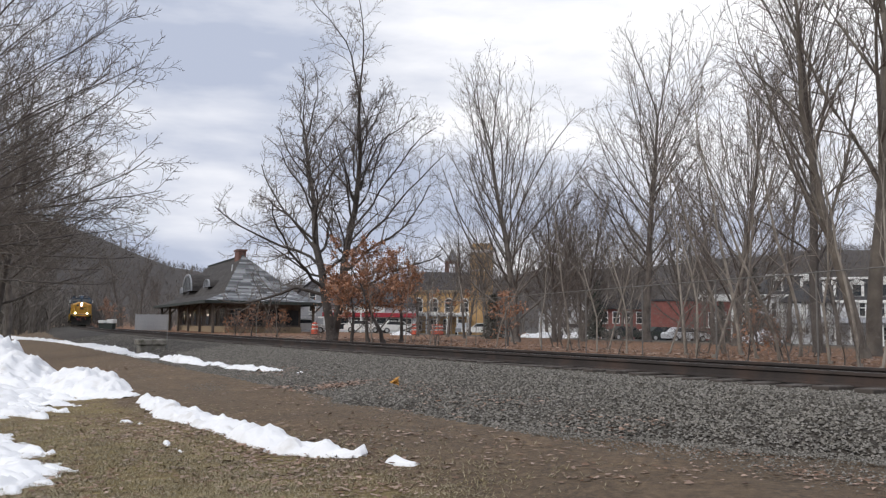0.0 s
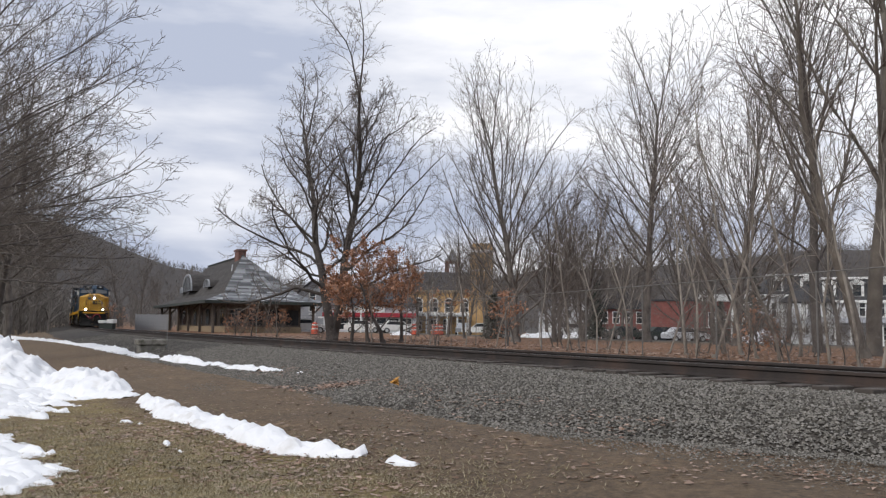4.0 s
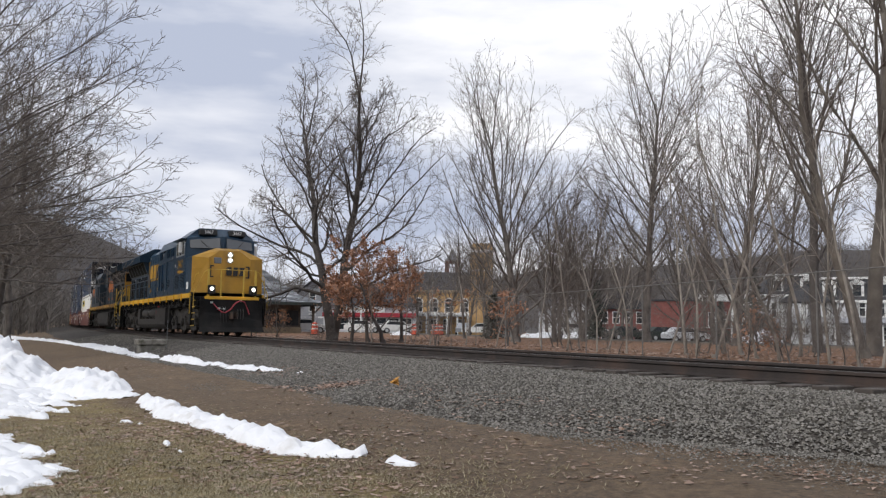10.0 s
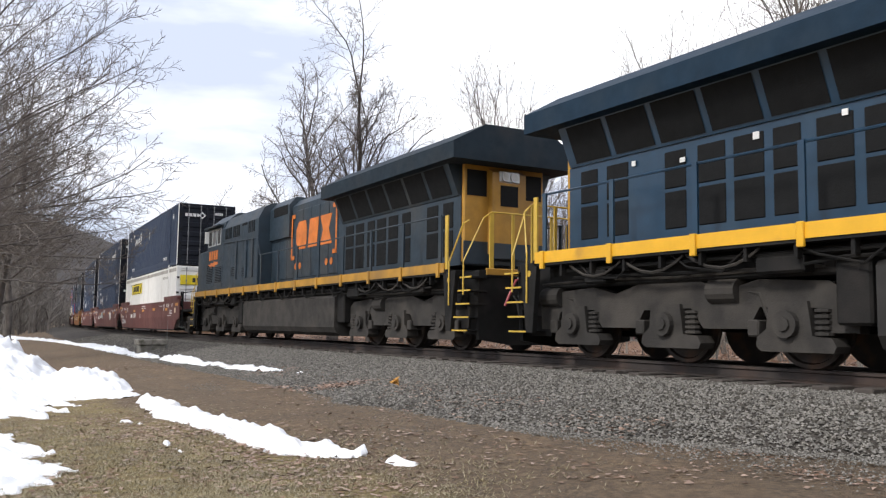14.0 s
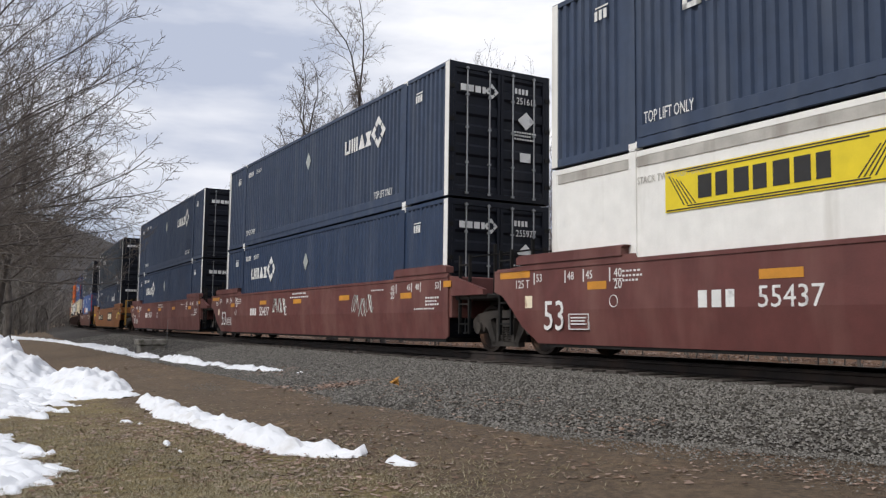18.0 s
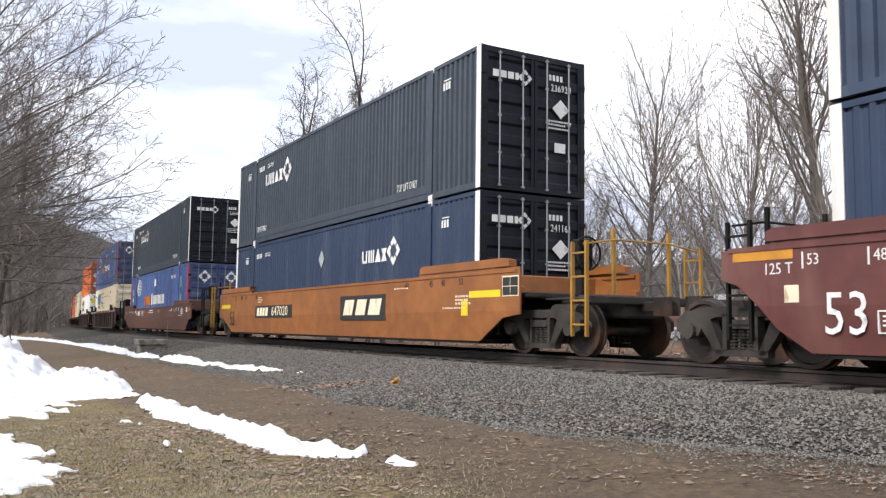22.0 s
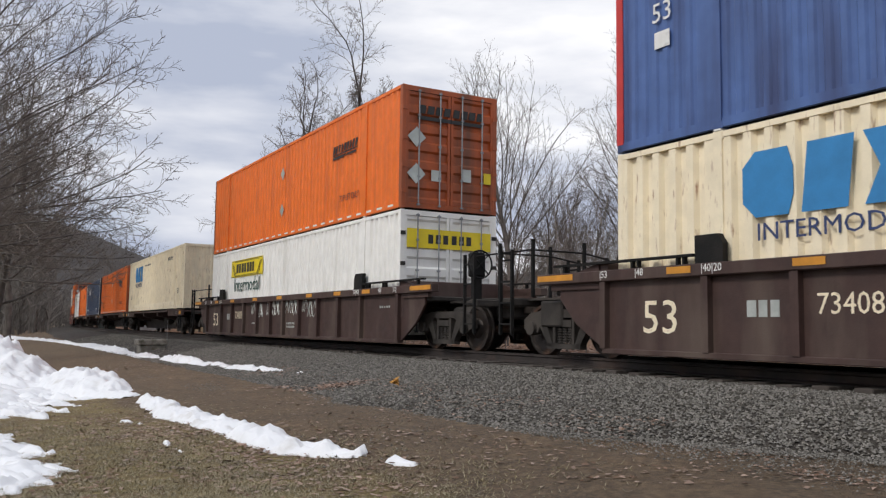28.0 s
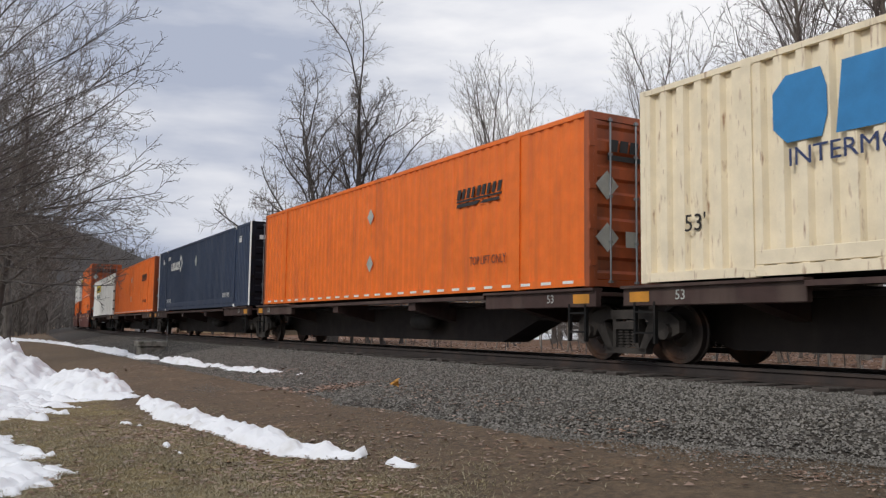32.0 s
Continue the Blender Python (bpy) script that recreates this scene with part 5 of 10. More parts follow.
    small_marks(ob, ("sm", paint, joint), [(a, b, c - (low if c > 1.15 else 0), d - (low if c > 1.15 else 0), n_, y_) for a, b, c, d, n_, y_ in [(-6.2 + 1.1 * (not joint), -5.8 + 1.1 * (not joint), 1.33, 1.36, 5, y), (-6.2 + 1.1 * (not joint), -5.75 + 1.1 * (not joint), 1.26, 1.29, 6, y), (-6.2 + 1.1 * (not joint), -5.85 + 1.1 * (not joint), 1.19, 1.22, 5, y), (4.7, 5.4, 1.30, 1.33, 6, y), (-0.7, 0.4, 1.36, 1.41, 9, y), (-0.9, 0.6, 1.26, 1.30, 10, y), (7.4, 8.0, 1.06, 1.10, 6, y), (7.4, 7.9, 0.99, 1.03, 6, y), (7.4, 8.0, 0.92, 0.96, 6, y), (6.9, 7.8, 0.84, 0.87, 10, y), (5.9, 6.7, 0.5, 0.54, 7, -1.33), (5.9, 6.7, 0.42, 0.46, 7, -1.32)] if not (ochre and a in (-0.7, -0.9))], M[mark_mat])

    def refl():
        g = Geo()
        if joint:
            for x, half, z in ((-8.98, 0.45, 1.35), (-6.78, 0.22, 1.09), (-3.4, 0.32, 1.12), (-0.3, 0.32, 1.10), (3.1, 0.32, 1.12), (6.5, 0.26, 1.09), (8.3 if short else 9.0, 0.15 if short else 0.3, 1.28)):
                g.box(x - half, x + half, y - 0.006, y + 0.001, z, z + 0.125)
        elif paint == "ttx":
            for x in (-8.75, 8.45):
                g.box(x - 0.54, x + 0.54, y - 0.006, y + 0.001, 1.04, 1.17)
        else:
            for x in (-8.6, -6.0, -2.4, 2.0, 6.0, 9.0):
                g.box(x - 0.32, x + 0.32, y - 0.006, y + 0.001, 1.16 - low * 0.6, 1.30 - low * 0.6)
        return mesh_of("reflector", g, M["mark_yellow" if ochre else "dull_reflector" if paint == "fec_b" else "reflector"])
    pieces("reflector", ("refl", paint, short, joint), refl, ob, "orange reflective strip")
    if not short:
        plate(ob, "inspection_plate", 7.62 if short or paint == "ttx" else 8.55, 7.86 if short or paint == "ttx" else 8.8, y, 0.70 if paint == "ttx" else 0.98, 1.0 if paint == "ttx" else 1.2, M["mark_yellow" if paint == "ttx" else "cream"])
    if paint == "ttx":
        plate(ob, "sign_panel", 1.65, 4.26, y, 0.62, 1.22, M["mark_black"], "black panel with pale slanted bars")
        b = Geo()
        bars_row(b, 1.85, 4.05, 0.74, 1.12, 3, y=y - 0.006, seed=2, slant=0.14, gap=0.2)
        part("marking", b, M["cream"], ob)
        plate(ob, "sign_panel", -5.35, -1.92, y, 0.70, 1.08, M["mark_black"], "black number panel")
        fr = plate(ob, "data_panel", 9.06, 9.57, y, 1.04, 1.41, M["cream"], "dark panel with a pale border")
        dp = Geo()
        for k in range(2):
            for j in range(2):
                dp.box(9.08 + 0.245 * k, 9.305 + 0.245 * k, y - 0.012, y - 0.004, 1.06 + 0.17 * j, 1.215 + 0.17 * j)
        part("panel_face", dp, M["mark_black"], fr)
    if letter == "C":
        scrawl(ob, -2.35, y), scrawl(ob, 3.7, y)
    return ob


def scrawl(ob, x, y):
    """Pale chalk loops."""
    g = Geo()
    rnd = random.Random(int(x * 10))
    for k in range(3):
        cx, cz, pts = x + k * 0.42, 1.0 + rnd.uniform(-0.08, 0.08), []
        for i in range(19):
            a = i * 0.7
            pts.append((cx + 0.17 * math.cos(a) * (1 - 0.02 * i) + 0.01 * i, y - 0.004, cz + 0.22 * math.sin(a * 1.3 + k)))
        g.tube(pts, 0.009, 4)
    part("chalk_scrawl", g, M["placard"], ob, "pale chalk scrawl")


def ribbed_car(label, number, text_prefix_bars=3):
    ob = thing("well_car", label, "railcar", "well cars")
    m = M["fec_c"]
    st = [(-9.4, 1.30, 0.95), (-9.0, 1.30, 0.55), (-8.3, 1.30, 0.15), (8.3, 1.30, 0.15), (9.0, 1.30, 0.55), (9.4, 1.30, 0.95)]
    both_sides(ob, "side_sill", "rib_sill", lambda: sheet(st, -1.36, -1.36, 0.5, 0.05), m)

    def chord():
        g = Geo()
        g.box(-9.9, 9.9, -1.48, -1.3, 1.20, 1.37, 0.012)
        g.box(-8.3, 8.3, -1.44, -1.3, 0.10, 0.18, 0.01)
        for x in (-8.26, -6.23, -4.84, -3.4, -1.95, -0.6, 0.6, 1.95, 3.4, 4.84, 6.23, 8.26):
            g.prism([(x - 0.06, 0.18), (x + 0.06, 0.18), (x + 0.06, 1.20), (x - 0.06, 1.20)], -1.46, -1.355)
        return g
    both_sides(ob, "side_ribs", "rib_chord", chord, m)
    part("well_floor", shared("wfloor", lambda: None), None, ob)
    end_gear(ob, "single", m, (1, -1))

    def guides():
        g = Geo()
        for s in (-1, 1):
            shape = [(s * 6.38, 1.37), (s * 5.90, 1.37), (s * 5.90, 1.62), (s * 5.98, 1.75), (s * 6.38, 1.75)]
            g.prism(shape if s < 0 else shape[::-1], -1.46, -1.36)
            a, b = sorted((s * 9.45, s * 6.42))
            g.box(a, b, -1.47, -1.36, 1.475, 1.51)
            for x in (6.6, 6.72, 7.5, 7.62, 9.2):
                g.box(s * x - 0.02, s * x + 0.02, -1.45, -1.38, 1.365, 1.48)
        return g
    both_sides(ob, "container_guide", "rib_guides", guides, M["black"])
    y = -1.36
    words("lettering", number, 0.36, M["cream"], ob, on_side(-4.18, y - 0.004, 0.79, -1), 0.95)
    words("lettering", "53", 0.68, M["cream"], ob, on_side(-7.13, y - 0.004, 0.63, -1), 1.1)
    g = Geo()
    bars_row(g, -5.61, -5.07, 0.65, 0.86, 3, y=y, gap=0.25, seed=21)
    bars_row(g, 0.8, 1.5, 0.5, 0.56, 6, y=y, seed=22)
    bars_row(g, 0.8, 1.5, 0.4, 0.46, 6, y=y, seed=23)
    bars_row(g, -2.6, -1.9, 0.5, 0.56, 6, y=y, seed=24)
    bars_row(g, 7.2, 7.8, 0.9, 0.95, 5, y=y, seed=25)
    part("marking", shared("rib_mark", lambda: mesh_of("marking", g, M["placard"])), None, ob)
    if number.endswith("1"):
        for x in (-2.6, -1.0, 0.6, 2.2):
            scrawl(ob, x, y)
    for x, t in ((-8.2, "|53"), (-7.43, "|48"), (-6.08, "|40|20"), (8.2, "53|"), (7.43, "48|"), (6.08, "20|40|")):
        words("lettering", t, 0.15, M["mark_white"], ob, on_side(x, -1.485, 1.30, -1), 0.95)
    r = Geo()
    for x, h in ((-9.4, 0.46), (-6.66, 0.22), (-4.61, 0.22), (-2.0, 0.22), (0.4, 0.22), (2.9, 0.22), (4.9, 0.22), (6.66, 0.22), (9.4, 0.46)):
        r.box(x - h, x + h, -1.487, -1.479, 1.25, 1.345)
    pieces("reflector", "rib_refl", lambda: mesh_of("reflector", r, M["reflector"]), ob, "orange reflective strip")
    return ob


def spine_car(label):
    ob = thing("spine_car", label, "railcar", "spine cars")
    m = M["fec_c"]

    def beam():
        g = Geo()
        g.prism([(-8.5, 0.62), (-7.2, 0.22), (4.2, 0.22), (5.4, 0.66), (8.5, 0.66), (8.5, 0.98), (-8.5, 0.98)], -0.32, 0.32)
        g.box(-8.4, 8.4, -0.5, 0.5, 0.94, 1.02, 0.01)
        return mesh_of("centre_beam", g, M["spine_beam"])
    part("centre_beam", shared("spine_beam", beam), None, ob)
    tank = lambda: mesh_of("air_tank", Geo().disc_stack([(0.95, 0.06), (1.0, 0.14), (1.1, 0.19), (1.75, 0.19), (1.85, 0.14), (1.9, 0.06)], 16, "x", (0, -0.62, 0.62)), M["grey"], True)
    part("air_tank", shared("spine_tank", tank), None, ob, "dusty steel air tank")

    def arms():
        g = Geo()
        for x in (-6.09, 6.09, -2.0, 2.2):
            g.prism([(-1.36, 0.86), (-0.3, 0.62), (0.3, 0.62), (1.36, 0.86), (1.36, 1.06), (-1.36, 1.06)], x - 0.16, x + 0.16, "x")
        return mesh_of("support_arm", g, m)
    pieces("support_arm", "spine_arms", arms, ob)

    def decks():
        g = Geo()
        for e in (-1, 1):
            a, b = sorted((e * 5.2, e * 8.35))
            for y in (-1, 1):
                lo, hi = sorted((y * 1.28, y * 1.40))
                g.box(a, b, lo, hi, 0.84, 1.12, 0.012)
                lo, hi = sorted((y * 1.26, y * 1.46))
                g.box(a, b, lo, hi, 1.10, 1.14)
            g.box(a, b, -1.3, 1.3, 1.02, 1.08)
        return mesh_of("end_deck", g, m)
    pieces("end_deck", "spine_decks", decks, ob)

    def walk_side():
        g = Geo()
        for y in (-1, 1):
            lo, hi = sorted((y * 1.16, y * 1.44))
            g.box(-5.2, 5.2, lo, hi, 1.03, 1.10)
        return mesh_of("walkway", g, m)
    pieces("walkway", "spine_walk", walk_side, ob)

    def hangers():
        g = Geo()
        for x in (-7.9, 7.9):
            for y in (-1.38, 1.38):
                ladder(g, x, y, 0.3, 0.9, 0.4, 2)
        return mesh_of("step", g, M["black"])
    part("step_iron", shared("spine_steps", hangers), None, ob, "thin step irons")["kind"] = "stuff"
    words("lettering", "53", 0.2, M["placard"], ob, on_side(7.2, -1.403, 0.98, -1))
    words("lettering", "53", 0.2, M["placard"], ob, on_side(-7.2, -1.403, 0.98, -1))
    r = Geo()
    for x in (-8.0, 8.0):
        r.box(x - 0.2, x + 0.2, -1.406, -1.398, 0.9, 1.05)
    pieces("reflector", "spine_refl", lambda: mesh_of("reflector", r, M["reflector"]), ob)
    return ob


# ---- the locomotives ----
def loco_truck(parent, x, flip=1):
    base = Geo().box(-2.5, 2.5, -0.35, 0.35, 0.55, 0.85, 0.04).box(-0.5, 0.5, -0.95, 0.95, 0.6, 0.9, 0.03)
    tr = part("truck", shared("ltruck", lambda: mesh_of("truck", base, M["black"])), None, parent)
    tr.matrix_basis = Matrix.Translation((x, 0, 0))

    def frame_geo():
        g = Geo()
        for s in (-1, 1):
            lo, hi = sorted((s * 0.98, s * 1.16))
            # a long cast frame with three humps and pedestals over the journal boxes
            g.prism([(-2.98, 0.46), (-2.60, 0.46), (-2.46, 0.76), (-1.62, 0.78), (-1.42, 0.50), (-0.66, 0.50), (-0.48, 0.76), (0.44, 0.78), (0.66, 0.50), (1.42, 0.50), (1.60, 0.78), (2.46, 0.76), (2.60, 0.46), (2.98, 0.46), (3.0, 0.86), (2.6, 1.08), (1.6, 1.14), (1.1, 1.02), (0.55, 1.16), (-0.55, 1.16), (-1.1, 1.02), (-1.6, 1.14), (-2.6, 1.08), (-3.0, 0.86)], lo, hi)
            for ax in (-2.06, 0.0, 2.06):
                lo2, hi2 = sorted((s * 0.94, s * 1.22))
                g.prism([(ax - 0.40, 0.22), (ax + 0.62, 0.22), (ax + 0.66, 0.30), (ax + 0.60, 0.40), (ax + 0.34, 0.42), (ax + 0.28, 0.84), (ax - 0.28, 0.84), (ax - 0.32, 0.50), (ax - 0.46, 0.40), (ax - 0.48, 0.28)], lo2, hi2)
                g.box(ax - 0.62, ax - 0.44, lo2, hi2, 0.40, 0.62, 0.02)
                g.cyl((ax, s * 1.18, 0.56), (ax, s * 1.30, 0.56), 0.17, 16)
                g.cyl((ax, s * 1.29, 0.56), (ax, s * 1.33, 0.56), 0.09, 8)
        return mesh_of("side_frame", g, M["grey"])
    part("side_frame", shared("lside", frame_geo), None, tr)

    def springs():
        g = Geo()
        for s in (-1, 1):
            for ax in (-2.06, 0.0, 2.06):
                for d in (0.46,):
                    prof = []
                    for k in range(5):
                        prof += [(0.42 + k * 0.07, 0.07), (0.43 + k * 0.07, 0.115), (0.465 + k * 0.07, 0.115), (0.475 + k * 0.07, 0.07)]
                    g.disc_stack(prof, 10, "z", (ax + d, s * 1.14, 0))
        return mesh_of("coil_spring", g, M["grey"])
    pieces("coil_spring", "lspring", springs, tr)

    def pots():
        g = Geo()
        for s in (-1, 1):
            for ax in (-2.7, 1.0):
                g.cyl((ax - 0.2, s * 1.12, 1.0), (ax + 0.28, s * 1.12, 1.0), 0.17, 14)
                g.tube([(ax + 0.28, s * 1.12, 1.0), (ax + 0.6, s * 1.15, 0.95), (ax + 0.75, s * 1.15, 0.6)], 0.03, 6)
            g.tube([(-2.9, s * 1.2, 1.22), (-1.5, s * 1.22, 1.26), (0.2, s * 1.22, 1.22), (2.6, s * 1.2, 1.26)], 0.022, 6)
        return mesh_of("brake_cylinder", g, M["grey"])
    part("brake_cylinder", shared("lpots", pots), None, tr)
    for ax in (-2.06, 0.0, 2.06):
        add_wheelset(tr, ax, 0.533)


def logo_bars(ob, x0, x1, z0, z1, y, material):
    """The line's mark as plain shapes: two square brackets round three broad slabs, with dots under them."""
    g = Geo()
    w = (x1 - x0)
    for a, d in ((x0, 1), (x1, -1)):
        xs = sorted((a, a + d * 0.10))
        g.box(xs[0], xs[1], y - 0.008, y + 0.001, z0, z1)
        for z in (z0, z1 - 0.12):
            xs = sorted((a, a + d * 0.30))
            g.box(xs[0], xs[1], y - 0.008, y + 0.001, z, z + 0.12)
    slab_mark(g, x0 + w * 0.12, x1 - w * 0.10, z0 + 0.30, z1 - 0.26, y)
    for fx in (0.12, 0.22, 0.80, 0.90):
        g.disc_stack([(y - 0.008, 0.10), (y + 0.001, 0.10)], 12, "y", (x0 + w * fx, 0, z0 - 0.20))
    return part("marking", g, material, ob, "brackets round three slabs")


LOUVRES = ((6.55, 7.4, 2.05, 2.6, 9), (7.75, 8.6, 2.05, 2.7, 10), (3.4, 3.95, 2.15, 2.4, 4), (4.7, 5.3, 2.2, 2.48, 4))


def make_loco(label, paint, mark, number, tank_cylinders):
    """A six-axle wide-cab freight locomotive, cab towards plus x; the rail head is zero."""
    ob = thing("locomotive", label, "locomotive", "locomotives")
    blue, yel = M[paint], M["loco_yellow" if tank_cylinders else "worn_yellow"]
    sill = Geo().box(-10.1, 10.15, -1.55, 1.55, 1.52, 1.62).box(-10.1, 10.1, -1.2, 1.2, 1.15, 1.52, 0.03)
    part("frame_sill", sill, M["black"], ob)
    st = Geo()
    for s in (-1, 1):
        lo, hi = sorted((s * 1.50, s * 1.565))
        st.box(-10.02, 10.1, lo, hi, 1.56, 1.75)
    part("sill_stripe", st, M["stripe_yellow"] if tank_cylinders else yel, ob, "yellow sill stripe")
    # the wide front section: cab and equipment blocks flush with the sill
    cab = Geo()
    prof = [(-1.5, 1.75), (1.5, 1.75), (1.5, 3.95), (1.40, 4.25), (0.95, 4.62), (-0.95, 4.62), (-1.40, 4.25), (-1.5, 3.95)]
    cab.prism(prof, 6.4, 8.62, "x")
    # the face of the cab comes to a shallow point under the roof
    cab.add([(8.62, -1.5, 1.75), (8.66, -1.46, 4.18), (9.08, 0, 4.26), (8.66, 1.46, 4.18), (8.62, 1.5, 1.75), (9.1, 0, 1.75), (8.5, -0.95, 4.62), (8.5, 0.95, 4.62), (8.62, 0, 4.62)],
            [(0, 5, 2, 1), (5, 4, 3, 2), (1, 2, 8, 6), (2, 3, 7, 8)])
    cab.prism([(-1.49, 1.75), (1.49, 1.75), (1.49, 3.28), (0.55, 3.66), (-0.55, 3.66), (-1.49, 3.28)], 8.4, 9.985, "x")
    part("cab", cab, blue, ob, "dark blue cab")
    hood = Geo()
    hp = [(-1.5, 1.75), (1.5, 1.75), (1.5, 3.95), (1.30, 4.35), (1.0, 4.48), (-1.0, 4.48), (-1.30, 4.35), (-1.5, 3.95)]
    hood.prism(hp, 2.25, 6.38, "x")
    part("equipment_hood", hood, blue, ob)
    eng = Geo()
    ep = [(-1.02, 1.75), (1.02, 1.75), (1.02, 4.12), (0.80, 4.34), (-0.80, 4.34), (-1.02, 4.12)]
    eng.prism(ep, -3.6, 2.25, "x")
    eng.prism([(-1.12, 3.2), (1.12, 3.2), (1.12, 4.2), (0.9, 4.46), (-0.9, 4.46), (-1.12, 4.2)], 0.4, 2.25, "x")
    eng.box(-2.6, -0.6, -0.6, 0.6, 4.32, 4.50, 0.04)
    eng.box(-1.9, -1.2, -0.35, 0.35, 4.48, 4.62, 0.03)
    part("engine_hood", eng, blue, ob)
    rad = Geo()
    rad.prism([(-1.02, 1.75), (1.02, 1.75), (1.02, 3.2), (-1.02, 3.2)], -9.75, -3.6, "x")
    rad.prism([(-1.05, 3.2), (1.05, 3.2), (1.32, 3.86), (-1.32, 3.86)], -9.7, -3.6, "x")
    part("radiator_cab", rad, blue, ob)
    wing = Geo()
    wing.prism([(-1.56, 3.84), (1.56, 3.84), (1.56, 4.18), (0.80, 4.60), (-0.80, 4.60), (-1.56, 4.18)], -10.35, -3.3, "x")
    wing.box(-9.6, -4.2, -0.7, 0.7, 4.58, 4.66, 0.03)
    part("radiator_wing", wing, M["wing_blue" if tank_cylinders else "roof_blue"], ob, "overhanging radiator roof")
    # grilles under the wings, doors and vents along the hoods
    for s in (-1, 1):
        gr = Geo()
        for k in range(6):
            x = -9.5 + k * 0.98
            lo = s * 1.07
            gr.add([(x, s * 1.075, 3.24), (x + 0.86, s * 1.075, 3.24), (x + 0.86, s * 1.315, 3.82), (x, s * 1.315, 3.82)], [(0, 1, 2, 3)])
        pieces("radiator_grille", ("radiator_grille", s, paint), lambda: mesh_of("radiator_grille", gr, M["grille"]), ob, "dark radiator screen")
        dr = Geo()
        for k in range(9):
            x = -9.45 + k * 0.64
            lo, hi = sorted((s * 1.0, s * 1.035))
            if k == 2:
                continue
            wide = 0.50 if k % 3 else 0.42
            dr.box(x, x + wide, lo, hi, 1.95, 2.50, 0.012)
            dr.box(x, x + wide, lo, hi, 2.55, 3.10, 0.012)
        pieces("hood_door", ("hood_door", s, paint), lambda: mesh_of("hood_door", dr, M["grille"]), ob, "dark screened hood door")
        ed = Geo()
        for k in range(8):
            x = -3.3 + k * 0.68
            lo, hi = sorted((s * 1.0, s * 1.04))
            ed.box(x, x + 0.60, lo, hi, 1.9, 3.95 if x < 0 else 3.1, 0.012)
        pieces("engine_door", ("engine_door", s, paint), lambda: mesh_of("engine_door", ed, blue), ob, "")
        vt = Geo()
        for x0, x1, z0, z1 in ((0.55, 1.85, 3.92, 4.22), (2.65, 3.35, 3.55, 4.12), (3.5, 4.05, 3.85, 4.10), (4.35, 5.15, 3.55, 4.14), (5.35, 6.15, 3.55, 4.14)):
            yy = 1.125 if x1 < 2 else 1.505
            if z1 > 3.95 and x1 > 2:
                z1 = 3.93
            lo, hi = sorted((s * (yy - 0.02), s * (yy + 0.004)))
            vt.box(x0, x1, lo, hi, z0, z1)
        vents = pieces("intake_vent", ("intake_vent", s, paint), lambda: mesh_of("intake_vent", vt, M["grille"]), ob, "black intake vent")
        for vo, (x0, x1, z0, n) in zip(vents[1:], ((2.65, 3.35, 3.55, 4), (3.5, 4.05, 3.85, 0), (4.35, 5.15, 3.55, 4), (5.35, 6.15, 3.55, 4))):
            for k in range(n):
                x = x0 + (x1 - x0) * (k + 0.5) / n
                part("slat", Geo().box(x - 0.02, x + 0.02, *sorted((s * 1.495, s * 1.535)), z0, 3.93), blue, vo)
        sl = Geo()
        for x0, x1, z0, z1, n in LOUVRES:
            lo, hi = sorted((s * 1.49, s * 1.508))
            sl.box(x0, x1, lo, hi, z0 - 0.02, z1)
        lv = pieces("louvre", ("louvre", s, paint), lambda: mesh_of("louvre", sl, M["grille"]), ob, "dark louvred vent")
        for lvo, (x0, x1, z0, z1, n) in zip(lv, LOUVRES):
            for k in range(n):
                z = z0 + (z1 - z0) * k / n
                part("slat", Geo().box(x0, x1, *sorted((s * 1.506, s * 1.522)), z, z + (z1 - z0) / n * 0.5), blue, lvo)
        pn = Geo()
        for x0, x1, z0, z1 in ((2.3, 3.8, 1.8, 3.3), (3.85, 4.95, 1.8, 3.35), (5.0, 6.32, 1.8, 3.3), (6.45, 7.55, 1.8, 2.75), (7.6, 8.75, 1.8, 2.78)):
            lo, hi = sorted((s * 1.495, s * 1.506))
            pn.box(x0, x1, lo, hi, z0, z1, 0.005)
        pieces("side_panel", ("side_panel", s, paint), lambda: mesh_of("side_panel", pn, blue), ob, "")
        # cab side windows in bright frames
        for x0, x1 in ((6.72, 7.22), (7.36, 7.86), (7.86, 8.46)):
            lo, hi = sorted((s * 1.49, s * 1.515))
            fr = Geo().box(x0, x1, lo, hi, 3.42, 3.47).box(x0, x1, lo, hi, 4.0, 4.05).box(x0, x0 + 0.05, lo, hi, 3.47, 4.0).box(x1 - 0.05, x1, lo, hi, 3.47, 4.0)
            w = part("side_window", fr, M["chrome"], ob, "bright-framed cab window")
            lo, hi = sorted((s * 1.45, s * 1.507))
            part("pane", Geo().box(x0 + 0.05, x1 - 0.05, lo, hi, 3.47, 4.0), M["glass"], w)
        sh = Geo().box(6.6, 8.62, *sorted((s * 1.44, s * 1.66)), 4.12, 4.16)
        part("sunshade", sh, blue, ob)
        mir = Geo().box(8.18, 8.26, *sorted((s * 1.56, s * 1.72)), 3.55, 4.0, 0.015)
        part("mirror", mir, M["mark_white"], ob)
        if number:
            words("lettering", number, 0.52, M[mark], ob, on_side(7.68, s * 1.512, 3.06, s), 0.95)
        else:
            nbar = Geo()
            for k in range(4):
                nbar.box(7.1 + k * 0.32, 7.32 + k * 0.32, *sorted((s * 1.5, s * 1.512)), 2.9, 3.24)
            part("marking", nbar, M[mark], ob, "four faded orange bars")
        zg = Geo()
